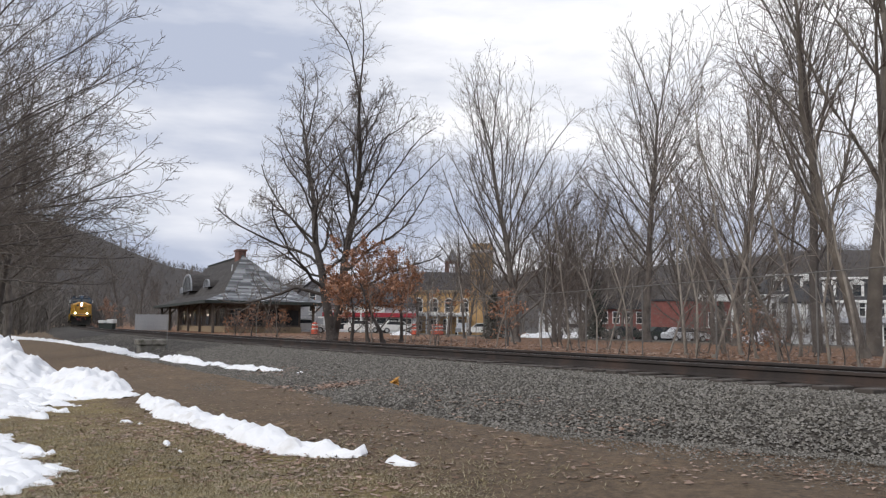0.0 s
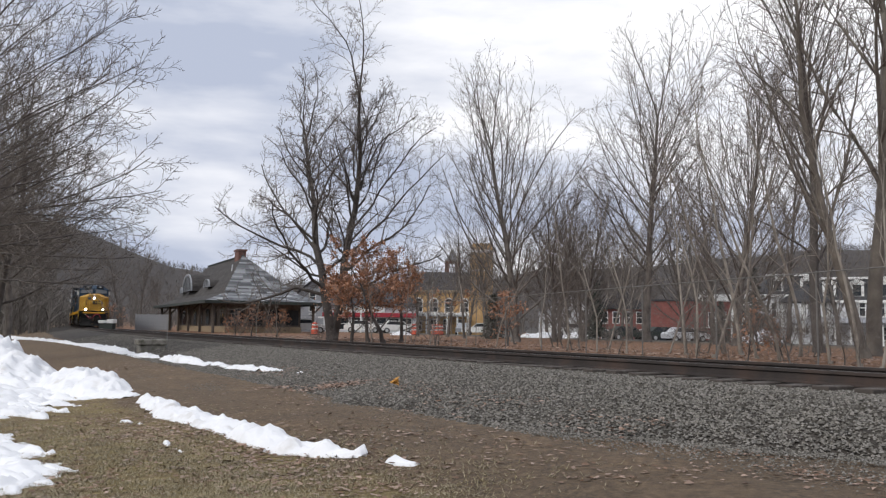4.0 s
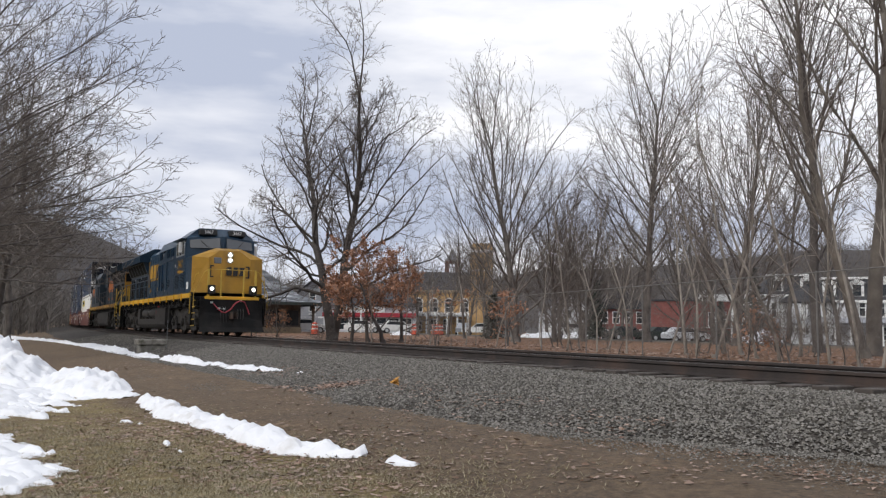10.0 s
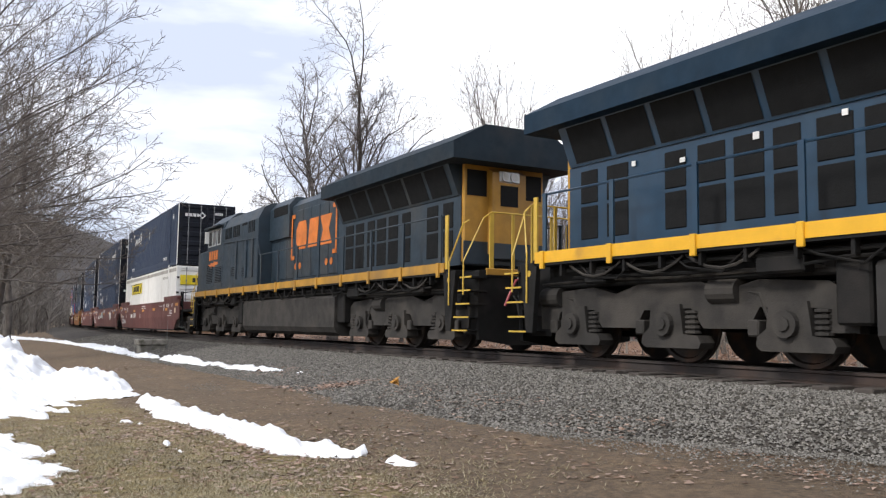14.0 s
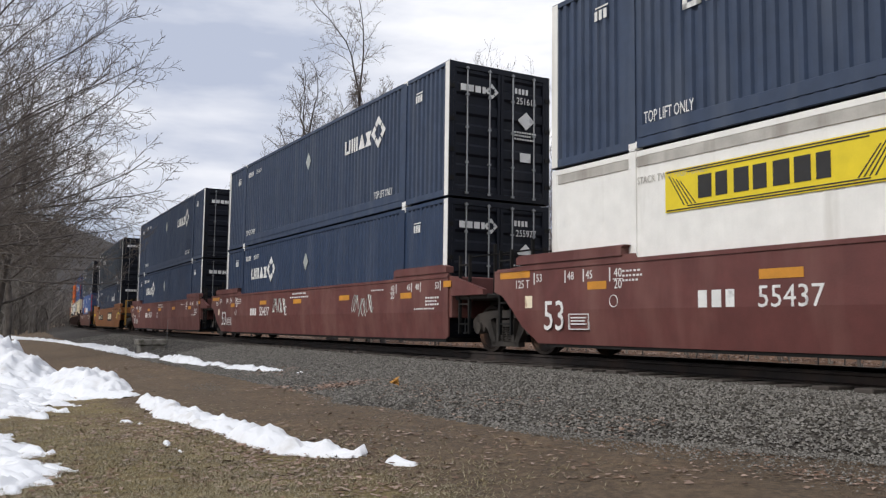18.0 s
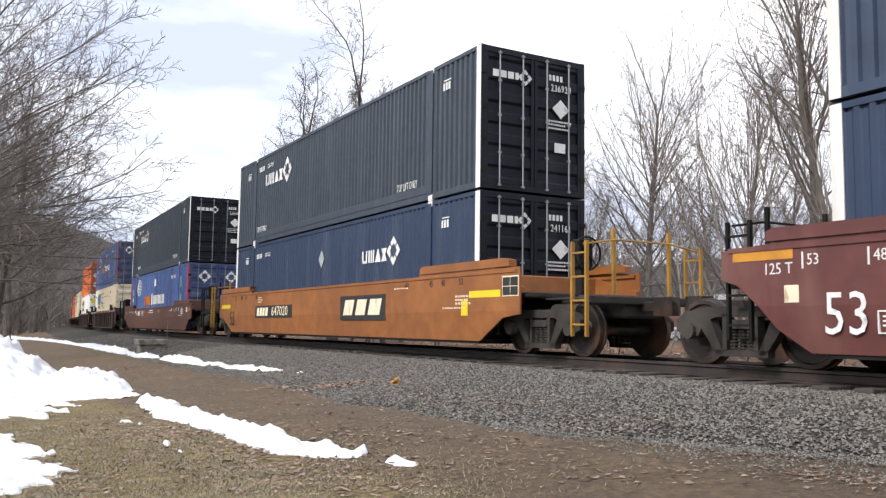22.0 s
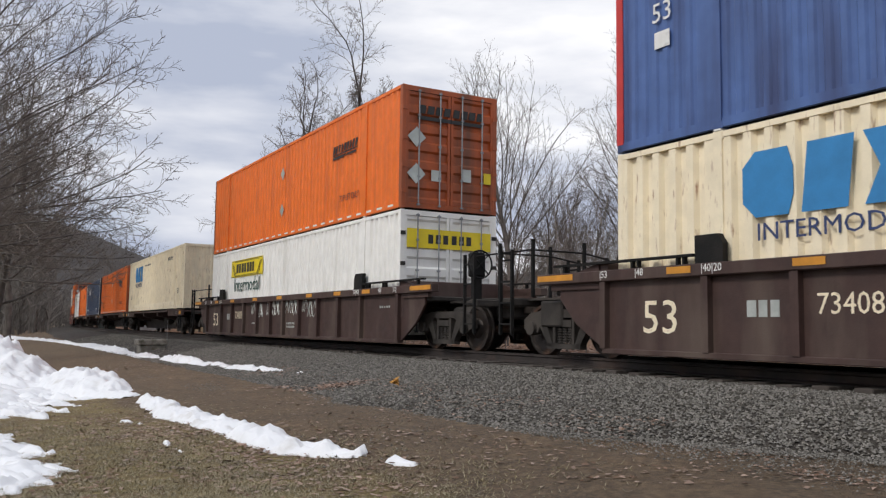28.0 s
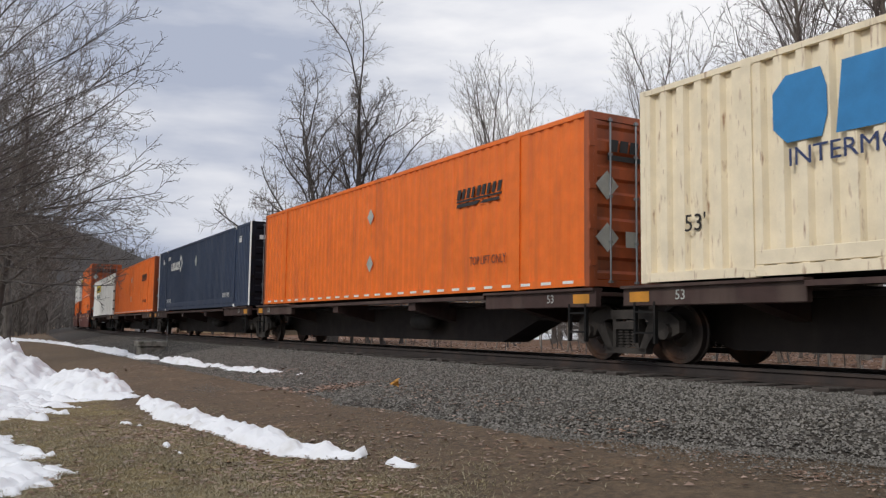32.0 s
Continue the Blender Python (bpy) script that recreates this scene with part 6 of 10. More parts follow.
        zg.prism([(7.02, 2.70), (7.50, 2.70), (7.44, 2.64), (7.95, 2.66), (7.88, 2.58), (8.42, 2.76), (8.02, 2.74), (8.08, 2.80), (7.60, 2.78), (7.66, 2.84), (7.10, 2.80)], *sorted((s * 1.5, s * 1.512)))
        part("flash", zg, M[mark], ob, "lightning-shaped stripe")
    logo_bars(ob, -3.25, 0.35, 2.45, 3.85, -1.045, M[mark])
    lg = logo_bars(ob, -3.25, 0.35, 2.45, 3.85, -1.045, M[mark])
    lg.matrix_basis = Matrix.Translation((-2.9, 0, 0)) @ Matrix.Rotation(math.pi, 4, "Z")
    w = part("marking", Geo().box(9.05, 9.4, -1.497, -1.488, 1.95, 2.25), M["mark_white"], ob, "white notice square")
    wp = Geo()
    for x, z, a, b in ((2.45, 3.18, 0.07, 0.1), (-3.4, 3.9, 0.06, 0.08), (1.0, 3.35, 0.09, 0.11), (0.5, 3.4, 0.11, 0.12), (-8.2, 3.0, 0.08, 0.08), (-5.9, 3.0, 0.1, 0.1), (4.15, 2.0, 0.12, 0.05), (6.5, 3.0, 0.16, 0.12), (6.95, 2.9, 0.06, 0.14), (-2.7, 3.95, 0.08, 0.08), (-0.9, 1.95, 0.09, 0.07), (-7.2, 2.9, 0.1, 0.07), (-4.6, 3.05, 0.08, 0.08), (-3.0, 2.1, 0.07, 0.09), (0.3, 2.2, 0.1, 0.1), (5.9, 3.4, 0.05, 0.14), (3.56, 3.7, 0.11, 0.1)):
        yy = -1.51 if x > 2.3 else (-1.13 if 0.4 < x < 2.3 else -1.045)
        wp.box(x, x + a, yy - 0.008, yy + 0.002, z, z + b)
    pieces("warning_label", ("wlabel", paint), lambda: mesh_of("warning_label", wp, M["mark_white"]), ob, "small white label")
    # nose
    ns = Geo()
    ns.add([(9.985, -1.492, 1.78), (9.985, 1.492, 1.78), (9.985, 1.492, 3.285), (9.985, 0.55, 3.665), (9.985, -0.55, 3.665), (9.985, -1.492, 3.285),
            (10.40, -0.90, 1.78), (10.40, 0.90, 1.78), (10.32, 0.88, 3.22), (10.30, 0.40, 3.56), (10.30, -0.40, 3.56), (10.32, -0.88, 3.22)],
           [(6, 7, 8, 9, 10, 11), (0, 6, 11, 5), (7, 1, 2, 8), (5, 11, 10, 4), (4, 10, 9, 3), (3, 9, 8, 2), (0, 1, 7, 6), (0, 5, 4, 3, 2, 1)])
    part("nose", ns, yel if tank_cylinders else blue, ob, "yellow angular nose" if tank_cylinders else "dusty blue nose")

    def face(y, z):
        """How far forward the nose's face stands at a height."""
        return 10.40 - (z - 1.78) * 0.0556
    nd = Geo().add([(face(0, 1.85) + d, y, z) for d in (0.0, 0.03) for y, z in ((-0.86, 1.85), (-0.20, 1.85))] + [(face(0, 3.3) + d, y, z) for d in (0.0, 0.03) for y, z in ((-0.80, 3.3), (-0.20, 3.42))], [(2, 3, 7, 6), (0, 2, 6, 4), (1, 5, 7, 3), (4, 6, 7, 5), (0, 1, 3, 2)])
    door = part("nose_door", nd, yel if tank_cylinders else blue, ob)
    part("door_window", Geo().box(10.30, face(0, 3.0) + 0.045, -0.68, -0.34, 2.98, 3.26, 0.03), M["glass"], door)
    hg = Geo()
    for z in (2.0, 2.6, 3.15):
        hg.box(10.33, face(0, z) + 0.05, -0.90, -0.84, z, z + 0.1, 0.01)
    hg.box(10.33, face(0, 2.3) + 0.06, -0.34, -0.26, 2.28, 2.4)
    pieces("hinge", ("nhinge", paint), lambda: mesh_of("hinge", hg, yel if tank_cylinders else blue), door)
    gi = Geo()
    for z in (2.15, 2.75):
        for w in (-1,):
            gi.tube([(10.08, w * 1.40, z), (10.16, w * 1.46, z + 0.02), (10.30, w * 1.18, z + 0.02), (10.24, w * 1.10, z)], 0.012, 5)
    pieces("grab_iron", ("ngrab", paint), lambda: mesh_of("grab_iron", gi, yel if tank_cylinders else blue), ob)
    bx = Geo()
    for y, d in ((-0.80, 1), (0.80, -1)):
        bx.box(10.3, face(0, 2.55) + 0.045, y - 0.025, y + 0.025, 2.42, 2.92)
        for z in (2.42, 2.87):
            bx.box(10.3, face(0, 2.55) + 0.044, *sorted((y, y + d * 0.12)), z, z + 0.05)
    mk = slab_mark(Geo(), -0.16, 0.62, 2.50, 2.86, 0.0).moved(Matrix.Translation((face(0, 2.55) + 0.045, 0, 0)) @ Matrix.Rotation(math.pi / 2, 4, "Z"))
    bx.add(mk.v, mk.f)
    part("marking", bx, M["mark_black"], ob, "dark plain slabs on the nose")
    # windscreens and number boards
    for s in (-1, 1):
        ws = Geo()
        a, b = (8.70, s * 1.34), (9.06, s * 0.14)
        lo, hi = 3.74, 4.17
        ws.add([(a[0] + 0.12, a[1], lo), (b[0] + 0.13, b[1], lo), (b[0] - 0.04, b[1], hi + 0.08), (a[0] - 0.05, a[1], hi + 0.04), (a[0] - 0.02, a[1], lo), (b[0] - 0.02, b[1], lo), (b[0] - 0.06, b[1], hi + 0.08), (a[0] - 0.07, a[1], hi + 0.04)], [(0, 1, 2, 3), (4, 5, 6, 7), (0, 1, 5, 4), (1, 2, 6, 5), (2, 3, 7, 6), (3, 0, 4, 7)])
        part("windscreen", ws, M["glass"], ob, "dark windscreen")
        wp_ = Geo().cyl((a[0] + 0.34, s * 0.62, 3.76), (a[0] + 0.20, s * 0.92, 4.06), 0.012, 5)
        part("wiper", wp_, M["mark_black"], ob)
        nbx = Geo().box(8.62, 9.0, *sorted((s * 0.25, s * 0.98)), 4.31, 4.55, 0.02)
        bd = part("number_board", nbx, M["mark_black"], ob)
        if number:
            words("lettering", number, 0.22, M["mark_white"], bd, Matrix.Translation((9.005, s * 0.615, 4.43)) @ Matrix.Rotation(math.pi / 2, 4, "Z") @ Matrix.Rotation(math.pi / 2, 4, "X"), 0.9)
    part("lamp_housing", Geo().box(10.20, 10.325, -0.17, 0.17, 3.0, 3.54, 0.03), yel if tank_cylinders else blue, ob)
    for z in (3.15, 3.37):
        lm = Geo().disc_stack([(10.28, 0.13), (10.38, 0.125), (10.385, 0.105)], 16, "x", (0, 0.0, z))
        hl = part("headlight", lm, M["chrome"], ob)
        part("lens", Geo().disc_stack([(10.384, 0.050), (10.394, 0.046)], 14, "x", (0, 0.0, z)), M["lamp" if tank_cylinders else "lamp_off"], hl, "lit headlight")
    for s in (-1, 1):
        dl = part("ditch_light", Geo().box(10.80, 11.0, s * 0.86 - 0.15, s * 0.86 + 0.15, 1.68, 2.08, 0.03), M["black"], ob)
        part("bezel", Geo().disc_stack([(10.99, 0.098), (11.006, 0.094), (11.008, 0.070)], 16, "x", (0, s * 0.86, 1.92)), M["chrome"], dl, "bright lamp rim")
        part("lens", Geo().disc_stack([(11.008, 0.048), (11.018, 0.044)], 14, "x", (0, s * 0.86, 1.92)), M["lamp" if tank_cylinders else "lamp_off"], dl, "lit ditch light")
    # long-hood end
    en = Geo()
    en.box(-9.85, -9.74, -1.0, 1.0, 1.80, 3.86, 0.02)
    en.prism([(-9.85, 2.0), (-10.02, 2.0), (-10.02, 3.7), (-9.85, 3.8)], -0.42, 0.42)
    part("hood_end", en, yel, ob, "yellow end of the long hood")
    part("end_band", Geo().box(-9.858, -9.84, -1.005, 1.005, 1.78, 2.25).box(-10.028, -10.0, -0.425, 0.425, 1.9, 2.22), blue, ob, "dark blue foot of the hood end")
    part("light_box", Geo().box(-10.035, -10.0, -0.26, 0.26, 3.50, 3.74, 0.03), M["chrome"], ob)
    pieces("end_window", ("end_window", paint), lambda: mesh_of("end_window", Geo().box(-9.862, -9.845, -0.94, -0.46, 3.2, 3.74).box(-9.862, -9.845, 0.46, 0.94, 3.2, 3.74).box(-10.03, -10.015, -0.22, 0.22, 3.0, 3.44), M["grille"]), ob)
    for y in (-0.11, 0.11):
        hl = part("end_light", Geo().disc_stack([(-10.03, 0.1), (-10.07, 0.1)], 14, "x", (0, y, 3.62)), M["chrome"], ob)
        part("lens", Geo().disc_stack([(-10.068, 0.075), (-10.076, 0.07)], 12, "x", (0, y, 3.62)), M["lamp_off"], hl)
    # end platforms, steps, plough, couplers, hoses
    for e in (1, -1):
        pl = Geo()
        pl.box(*sorted((e * 9.7, e * 10.9)), -1.1, 1.1, 1.46, 1.58)
        pl.box(*sorted((e * 10.72, e * 10.86)), -1.28, 1.28, 0.80, 1.58, 0.02)
        for s in (-1, 1):
            # the stepwell: an outer plate that rakes forward, an inner back plate
            pl.prism([(e * 9.98, 1.58), (e * 10.46, 1.58), (e * 10.28, 0.40), (e * 10.10, 0.40)], *sorted((s * 1.46, s * 1.55)))
            pl.prism([(e * 9.98, 1.58), (e * 10.9, 1.58), (e * 10.8, 0.34), (e * 10.10, 0.34)], *sorted((s * 1.08, s * 1.14)))
            pl.prism([(e * 10.86, 1.58), (e * 10.9, 1.58), (e * 10.84, 0.36), (e * 10.80, 0.36)], *sorted((s * 1.14, s * 1.28)))
        pieces("end_platform", ("lplat", e, paint), lambda: mesh_of("end_platform", pl, M["black"]), ob)
        pt = Geo()
        pt.prism([(-1.28, 0.82), (1.28, 0.82), (1.26, 0.25), (0.5, 0.14), (-0.5, 0.14), (-1.26, 0.25)], *sorted((e * 10.76, e * 10.86)), "x")
        if e > 0:
            # a plough in three hollowed courses
            rows = [(0.95, 0.0), (0.62, 0.03), (0.36, 0.10), (0.17, 0.22)]
            vs = [(10.86 + f + (0.16 if y == 0 else 0) * (1 if f > 0 else 0.3), y * (1 + f * 0.2), z) for z, f in rows for y in (-1.28, 0, 1.28)]
            pt.add(vs, [(r * 3 + k, r * 3 + k + 1, r * 3 + k + 4, r * 3 + k + 3) for r in range(3) for k in range(2)])
        part("pilot", pt, M["black"], ob, "black steel pilot plate")
        stp = Geo()
        edge = Geo()
        for s in (-1, 1):
            for k in range(5):
                z = 0.42 + k * 0.255
                xa, xb = sorted((e * (10.28 + 0.07 * k), e * (10.84 + 0.035 * k)))
                stp.box(xa, xb, *sorted((s * 1.13, s * 1.50)), z - 0.02, z + 0.008)
                edge.box(xa, xb, *sorted((s * 1.49, s * 1.52)), z - 0.02, z + 0.010)
        pieces("step", ("lstep", e, paint), lambda: mesh_of("step", stp, M["black"]), ob)
        pieces("step_edge", ("lstep_edge", e, paint), lambda: mesh_of("step_edge", edge, M["rail_yellow"]), ob, "yellow step edge")
        part("yellow_end_sill", Geo().box(*sorted((e * 10.86, e * 10.91)), -1.12, 1.12, 1.49, 1.62, 0.01), M["stripe_yellow"] if tank_cylinders else yel, ob)
        hr = Geo()
        for s in (-1, 1):
            hr.tube([(e * 10.24, s * 1.57, 0.9), (e * 10.24, s * 1.57, 1.75), (e * 10.52, s * 1.42, 2.50), (e * 10.56, s * 1.30, 2.58)], 0.017, 6)
            hr.tube([(e * 10.72, s * 1.53, 1.1), (e * 10.72, s * 1.53, 1.75), (e * 10.84, s * 1.15, 2.60), (e * 10.86, s * 0.98, 2.72), (e * 10.88, s * 0.6, 2.72)], 0.017, 6)
            hr.box(*sorted((e * 10.84, e * 10.87)), *sorted((s * 0.93, s * 1.02)), 1.58, 2.71)
            hr.box(*sorted((e * 10.84, e * 10.87)), *sorted((s * 0.44, s * 0.50)), 1.58, 2.71)
        hr.tube([(e * 10.88, -0.6, 2.72), (e * 10.88, 0.6, 2.72)], 0.017, 6)
        pieces("handrail", ("hrail", e, paint), lambda: mesh_of("handrail", hr, M["rail_yellow"]), ob, "yellow tube handrail")
        hs = Geo()
        hs.tube([(e * 10.9, -0.80, 1.36), (e * 11.0, -0.66, 1.18), (e * 11.05, -0.45, 0.98), (e * 11.06, -0.30, 0.95), (e * 11.06, -0.1, 1.08), (e * 11.05, 0.1, 1.34), (e * 11.02, 0.3, 1.45), (e * 11.0, 0.5, 1.40), (e * 10.98, 0.62, 1.15), (e * 10.95, 0.72, 0.9)], 0.026, 6)
        part("air_hose", hs, M["hose"], ob, "long red looped hose")
        gh = Geo()
        for y, z in ((-0.84, 1.36), (0.34, 1.44), (-0.55, 1.12), (-0.35, 1.1)):
            gh.box(*sorted((e * 10.88, e * 11.0)), y - 0.05, y + 0.05, z - 0.035, z + 0.035, 0.01)
        for y in (-0.46, -0.36, -0.26):
            gh.tube([(e * 10.87, y, 0.60), (e * 11.0, y + 0.02, 0.5), (e * 11.04, y + 0.05, 0.40)], 0.02, 5)
        pieces("hose_coupling", ("gladhand", e, paint), lambda: mesh_of("hose_coupling", gh, M["placard"]), ob, "pale metal hose coupling")
        bh = Geo()
        for k in range(3):
            y = -0.5 + 0.11 * k
            bh.tube([(e * 10.88, y, 1.2), (e * 11.02, y, 1.1), (e * 11.06, y + 0.02, 0.8), (e * 11.0, y + 0.05, 0.5)], 0.02, 5)
            bh.tube([(e * 10.88, y + 0.75, 1.1), (e * 11.0, y + 0.75, 1.0), (e * 11.04, y + 0.72, 0.7)], 0.02, 5)
        pieces("brake_hose", ("bhose", e, paint), lambda: mesh_of("brake_hose", bh, M["mark_black"]), ob, "black rubber hose")
        dots = Geo()
        for s in (-1, 1):
            dots.disc_stack([(s * 1.552, 0.055), (s * 1.556, 0.055)], 14, "y", (e * 10.2, 0, 1.40))
        pieces("marking", ("ydot", e, paint), lambda: mesh_of("marking", dots, M["rail_yellow"]), ob, "small yellow disc")
        cp = coupler(ob, e * 10.80, e)
    # walkway handrails along the hoods
    for s in (-1, 1):
        rl = Geo()
        rl.tube([(-9.9, s * 1.50, 2.72), (2.0, s * 1.50, 2.72), (2.3, s * 1.51, 3.3), (6.2, s * 1.53, 3.42)], 0.02, 6)
        posts, feet = Geo(), Geo()
        for k in range(8):
            x = -9.8 + k * 1.66
            posts.box(x - 0.045, x + 0.045, *sorted((s * 1.50, s * 1.535)), 1.755, 2.74)
        for k in range(12):
            x = -9.8 + k * 1.66
            feet.box(x - 0.05, x + 0.05, *sorted((s * 1.55, s * 1.60)), 1.46, 1.76, 0.008)
        part("handrail", rl, blue, ob)
        pieces("stanchion", ("stanchion", s, paint), lambda: mesh_of("stanchion", posts, blue), ob)
        pieces("stanchion_foot", ("stanchion_foot", s, paint), lambda: mesh_of("stanchion_foot", feet, M["stripe_yellow"] if tank_cylinders else yel), ob, "yellow stanchion foot")
        # dark folding plates against the equipment hood
        fold = Geo()
        for x in (2.75, 3.45, 4.6):
            fold.box(x - 0.07, x + 0.07, *sorted((s * 1.50, s * 1.56)), 2.05, 3.36 if x > 4 else 3.30, 0.01)
        pieces("handrail_post", ("fold_post", s, paint), lambda: mesh_of("handrail_post", fold, blue), ob)
    yp = Geo()
    for s in (-1, 1):
        for x in (-10.05,):
            yp.box(x - 0.05, x + 0.05, *sorted((s * 1.50, s * 1.53)), 1.62, 2.70)
    pieces("end_post", ("ypost", paint), lambda: mesh_of("end_post", yp, M["rail_yellow"]), ob, "flat yellow handrail post")
    # fuel tank and reservoirs
    low_side = [(-1.42, 0.72), (-1.42, 0.44), (-1.34, 0.30), (-1.16, 0.21), (1.16, 0.21), (1.34, 0.30), (1.42, 0.44), (1.42, 0.72)]
    full_side = [(-1.36, 1.27), (-1.42, 1.20)] + low_side[1:-1] + [(1.42, 1.20), (1.36, 1.27)]
    if tank_cylinders:
        tk = Geo().prism(low_side, -3.36, 1.36, "x")
        tk.prism([(-0.8, 0.7), (0.8, 0.7), (0.8, 1.25), (-0.8, 1.25)], -3.4, 1.4, "x")
        ends = Geo().prism(full_side, 1.36, 4.10, "x")
        part("tank_block", ends, M["tank"], ob, "square end of the fuel tank")
        part("tank_block", Geo().prism(full_side, -4.0, -3.36, "x"), M["tank"], ob)
        rs, saddles = Geo(), Geo()
        for s in (-1, 1):
            for x0, x1 in ((-3.15, -1.15), (-0.75, 1.25)):
                rs.disc_stack([(x0, 0.05), (x0 + 0.03, 0.15), (x0 + 0.09, 0.22), (x0 + 0.18, 0.262), (x0 + 0.30, 0.27), (x1 - 0.30, 0.27), (x1 - 0.18, 0.262), (x1 - 0.09, 0.22), (x1 - 0.03, 0.15), (x1, 0.05)], 24, "x", (0, s * 1.12, 1.0))
                for x in (x0 + 0.35, x1 - 0.35):
                    saddles.box(x - 0.05, x + 0.05, *sorted((s * 1.05, s * 1.38)), 0.71, 0.84, 0.01)
        for o in pieces("air_reservoir", ("reservoir", paint), lambda: mesh_of("air_reservoir", rs, M["tank"]), ob, "dark cylindrical air tank"):
            o.data.polygons.foreach_set("use_smooth", [True] * len(o.data.polygons))
        pieces("tank_saddle", ("saddle", paint), lambda: mesh_of("tank_saddle", saddles, M["tank"]), ob)
        plate(ob, "sight_gauge", 1.64, 1.675, -1.42, 0.90, 1.12, M["mark_red"], "red-framed fuel gauge")
        plate(ob, "filler_cap", 2.1, 2.2, -1.36, 1.27, 1.36, M["mark_red"], "red fuel cap", t=0.08)
    else:
        tk = Geo().prism(full_side, -4.1, 3.9, "x")
    part("fuel_tank", tk, M["tank" if tank_cylinders else "grey"], ob, "dark fuel tank" if tank_cylinders else "dusty grey fuel tank")
    und = Geo()
    for s in (-1, 1):
        und.box(4.3, 4.75, *sorted((s * 0.9, s * 1.35)), 0.5, 1.35, 0.03)
        und.box(-4.55, -4.1, *sorted((s * 0.9, s * 1.35)), 0.55, 1.35, 0.03)
        for k in range(10):
            x = -9 + k * 2
            und.tube([(x, s * 1.45, 1.52), (x + 0.3, s * 1.46, 1.28 + 0.05 * (k % 3)), (x + 0.9, s * 1.46, 1.24), (x + 1.3, s * 1.45, 1.52)], 0.018, 5)
        und.tube([(-9.5, s * 1.4, 1.42), (9.5, s * 1.4, 1.42)], 0.03, 6)
        for k in range(26):
            x = -9.4 + k * 0.74
            und.box(x, x + 0.05, *sorted((s * 1.42, s * 1.52)), 1.34, 1.54)
        for x, ln in ((-8.9, 0.5), (-5.6, 0.7), (4.9, 0.5), (6.2, 0.8), (8.3, 0.45)):
            und.box(x, x + ln, *sorted((s * 1.2, s * 1.44)), 1.18, 1.40, 0.03)
        und.tube([(-9.2, s * 1.38, 1.30), (-5.2, s * 1.40, 1.24), (-4.4, s * 1.40, 1.33), (4.3, s * 1.40, 1.33), (5.0, s * 1.4, 1.20), (9.4, s * 1.38, 1.30)], 0.022, 5)
    part("underframe_gear", und, M["black"], ob)
    ch = Geo()
    for s in (-1, 1):
        for x0 in (-9.2, 5.6):
            for k in range(3):
                a = x0 + k * 1.25
                ch.tube([(a + 1.2 * f, s * 1.47, 1.50 - 0.85 * f * (1 - f)) for f in (0, 0.12, 0.3, 0.5, 0.7, 0.88, 1)], 0.022, 5)
    pieces("chain", ("chains", paint), lambda: mesh_of("chain", ch, M["grey"]), ob, "sagging safety chain")
    for x in (-7.36, 7.36):
        loco_truck(ob, x)
    hn = Geo()
    for k in range(3):
        hn.tube([(6.9, -0.3 + 0.3 * k, 4.62), (6.9, -0.3 + 0.3 * k, 4.74), (7.3, -0.3 + 0.3 * k, 4.74)], [0.03, 0.03, 0.07], 8)
    pieces("horn", ("horn", paint), lambda: mesh_of("horn", hn, M["chrome"]), ob)
    return ob


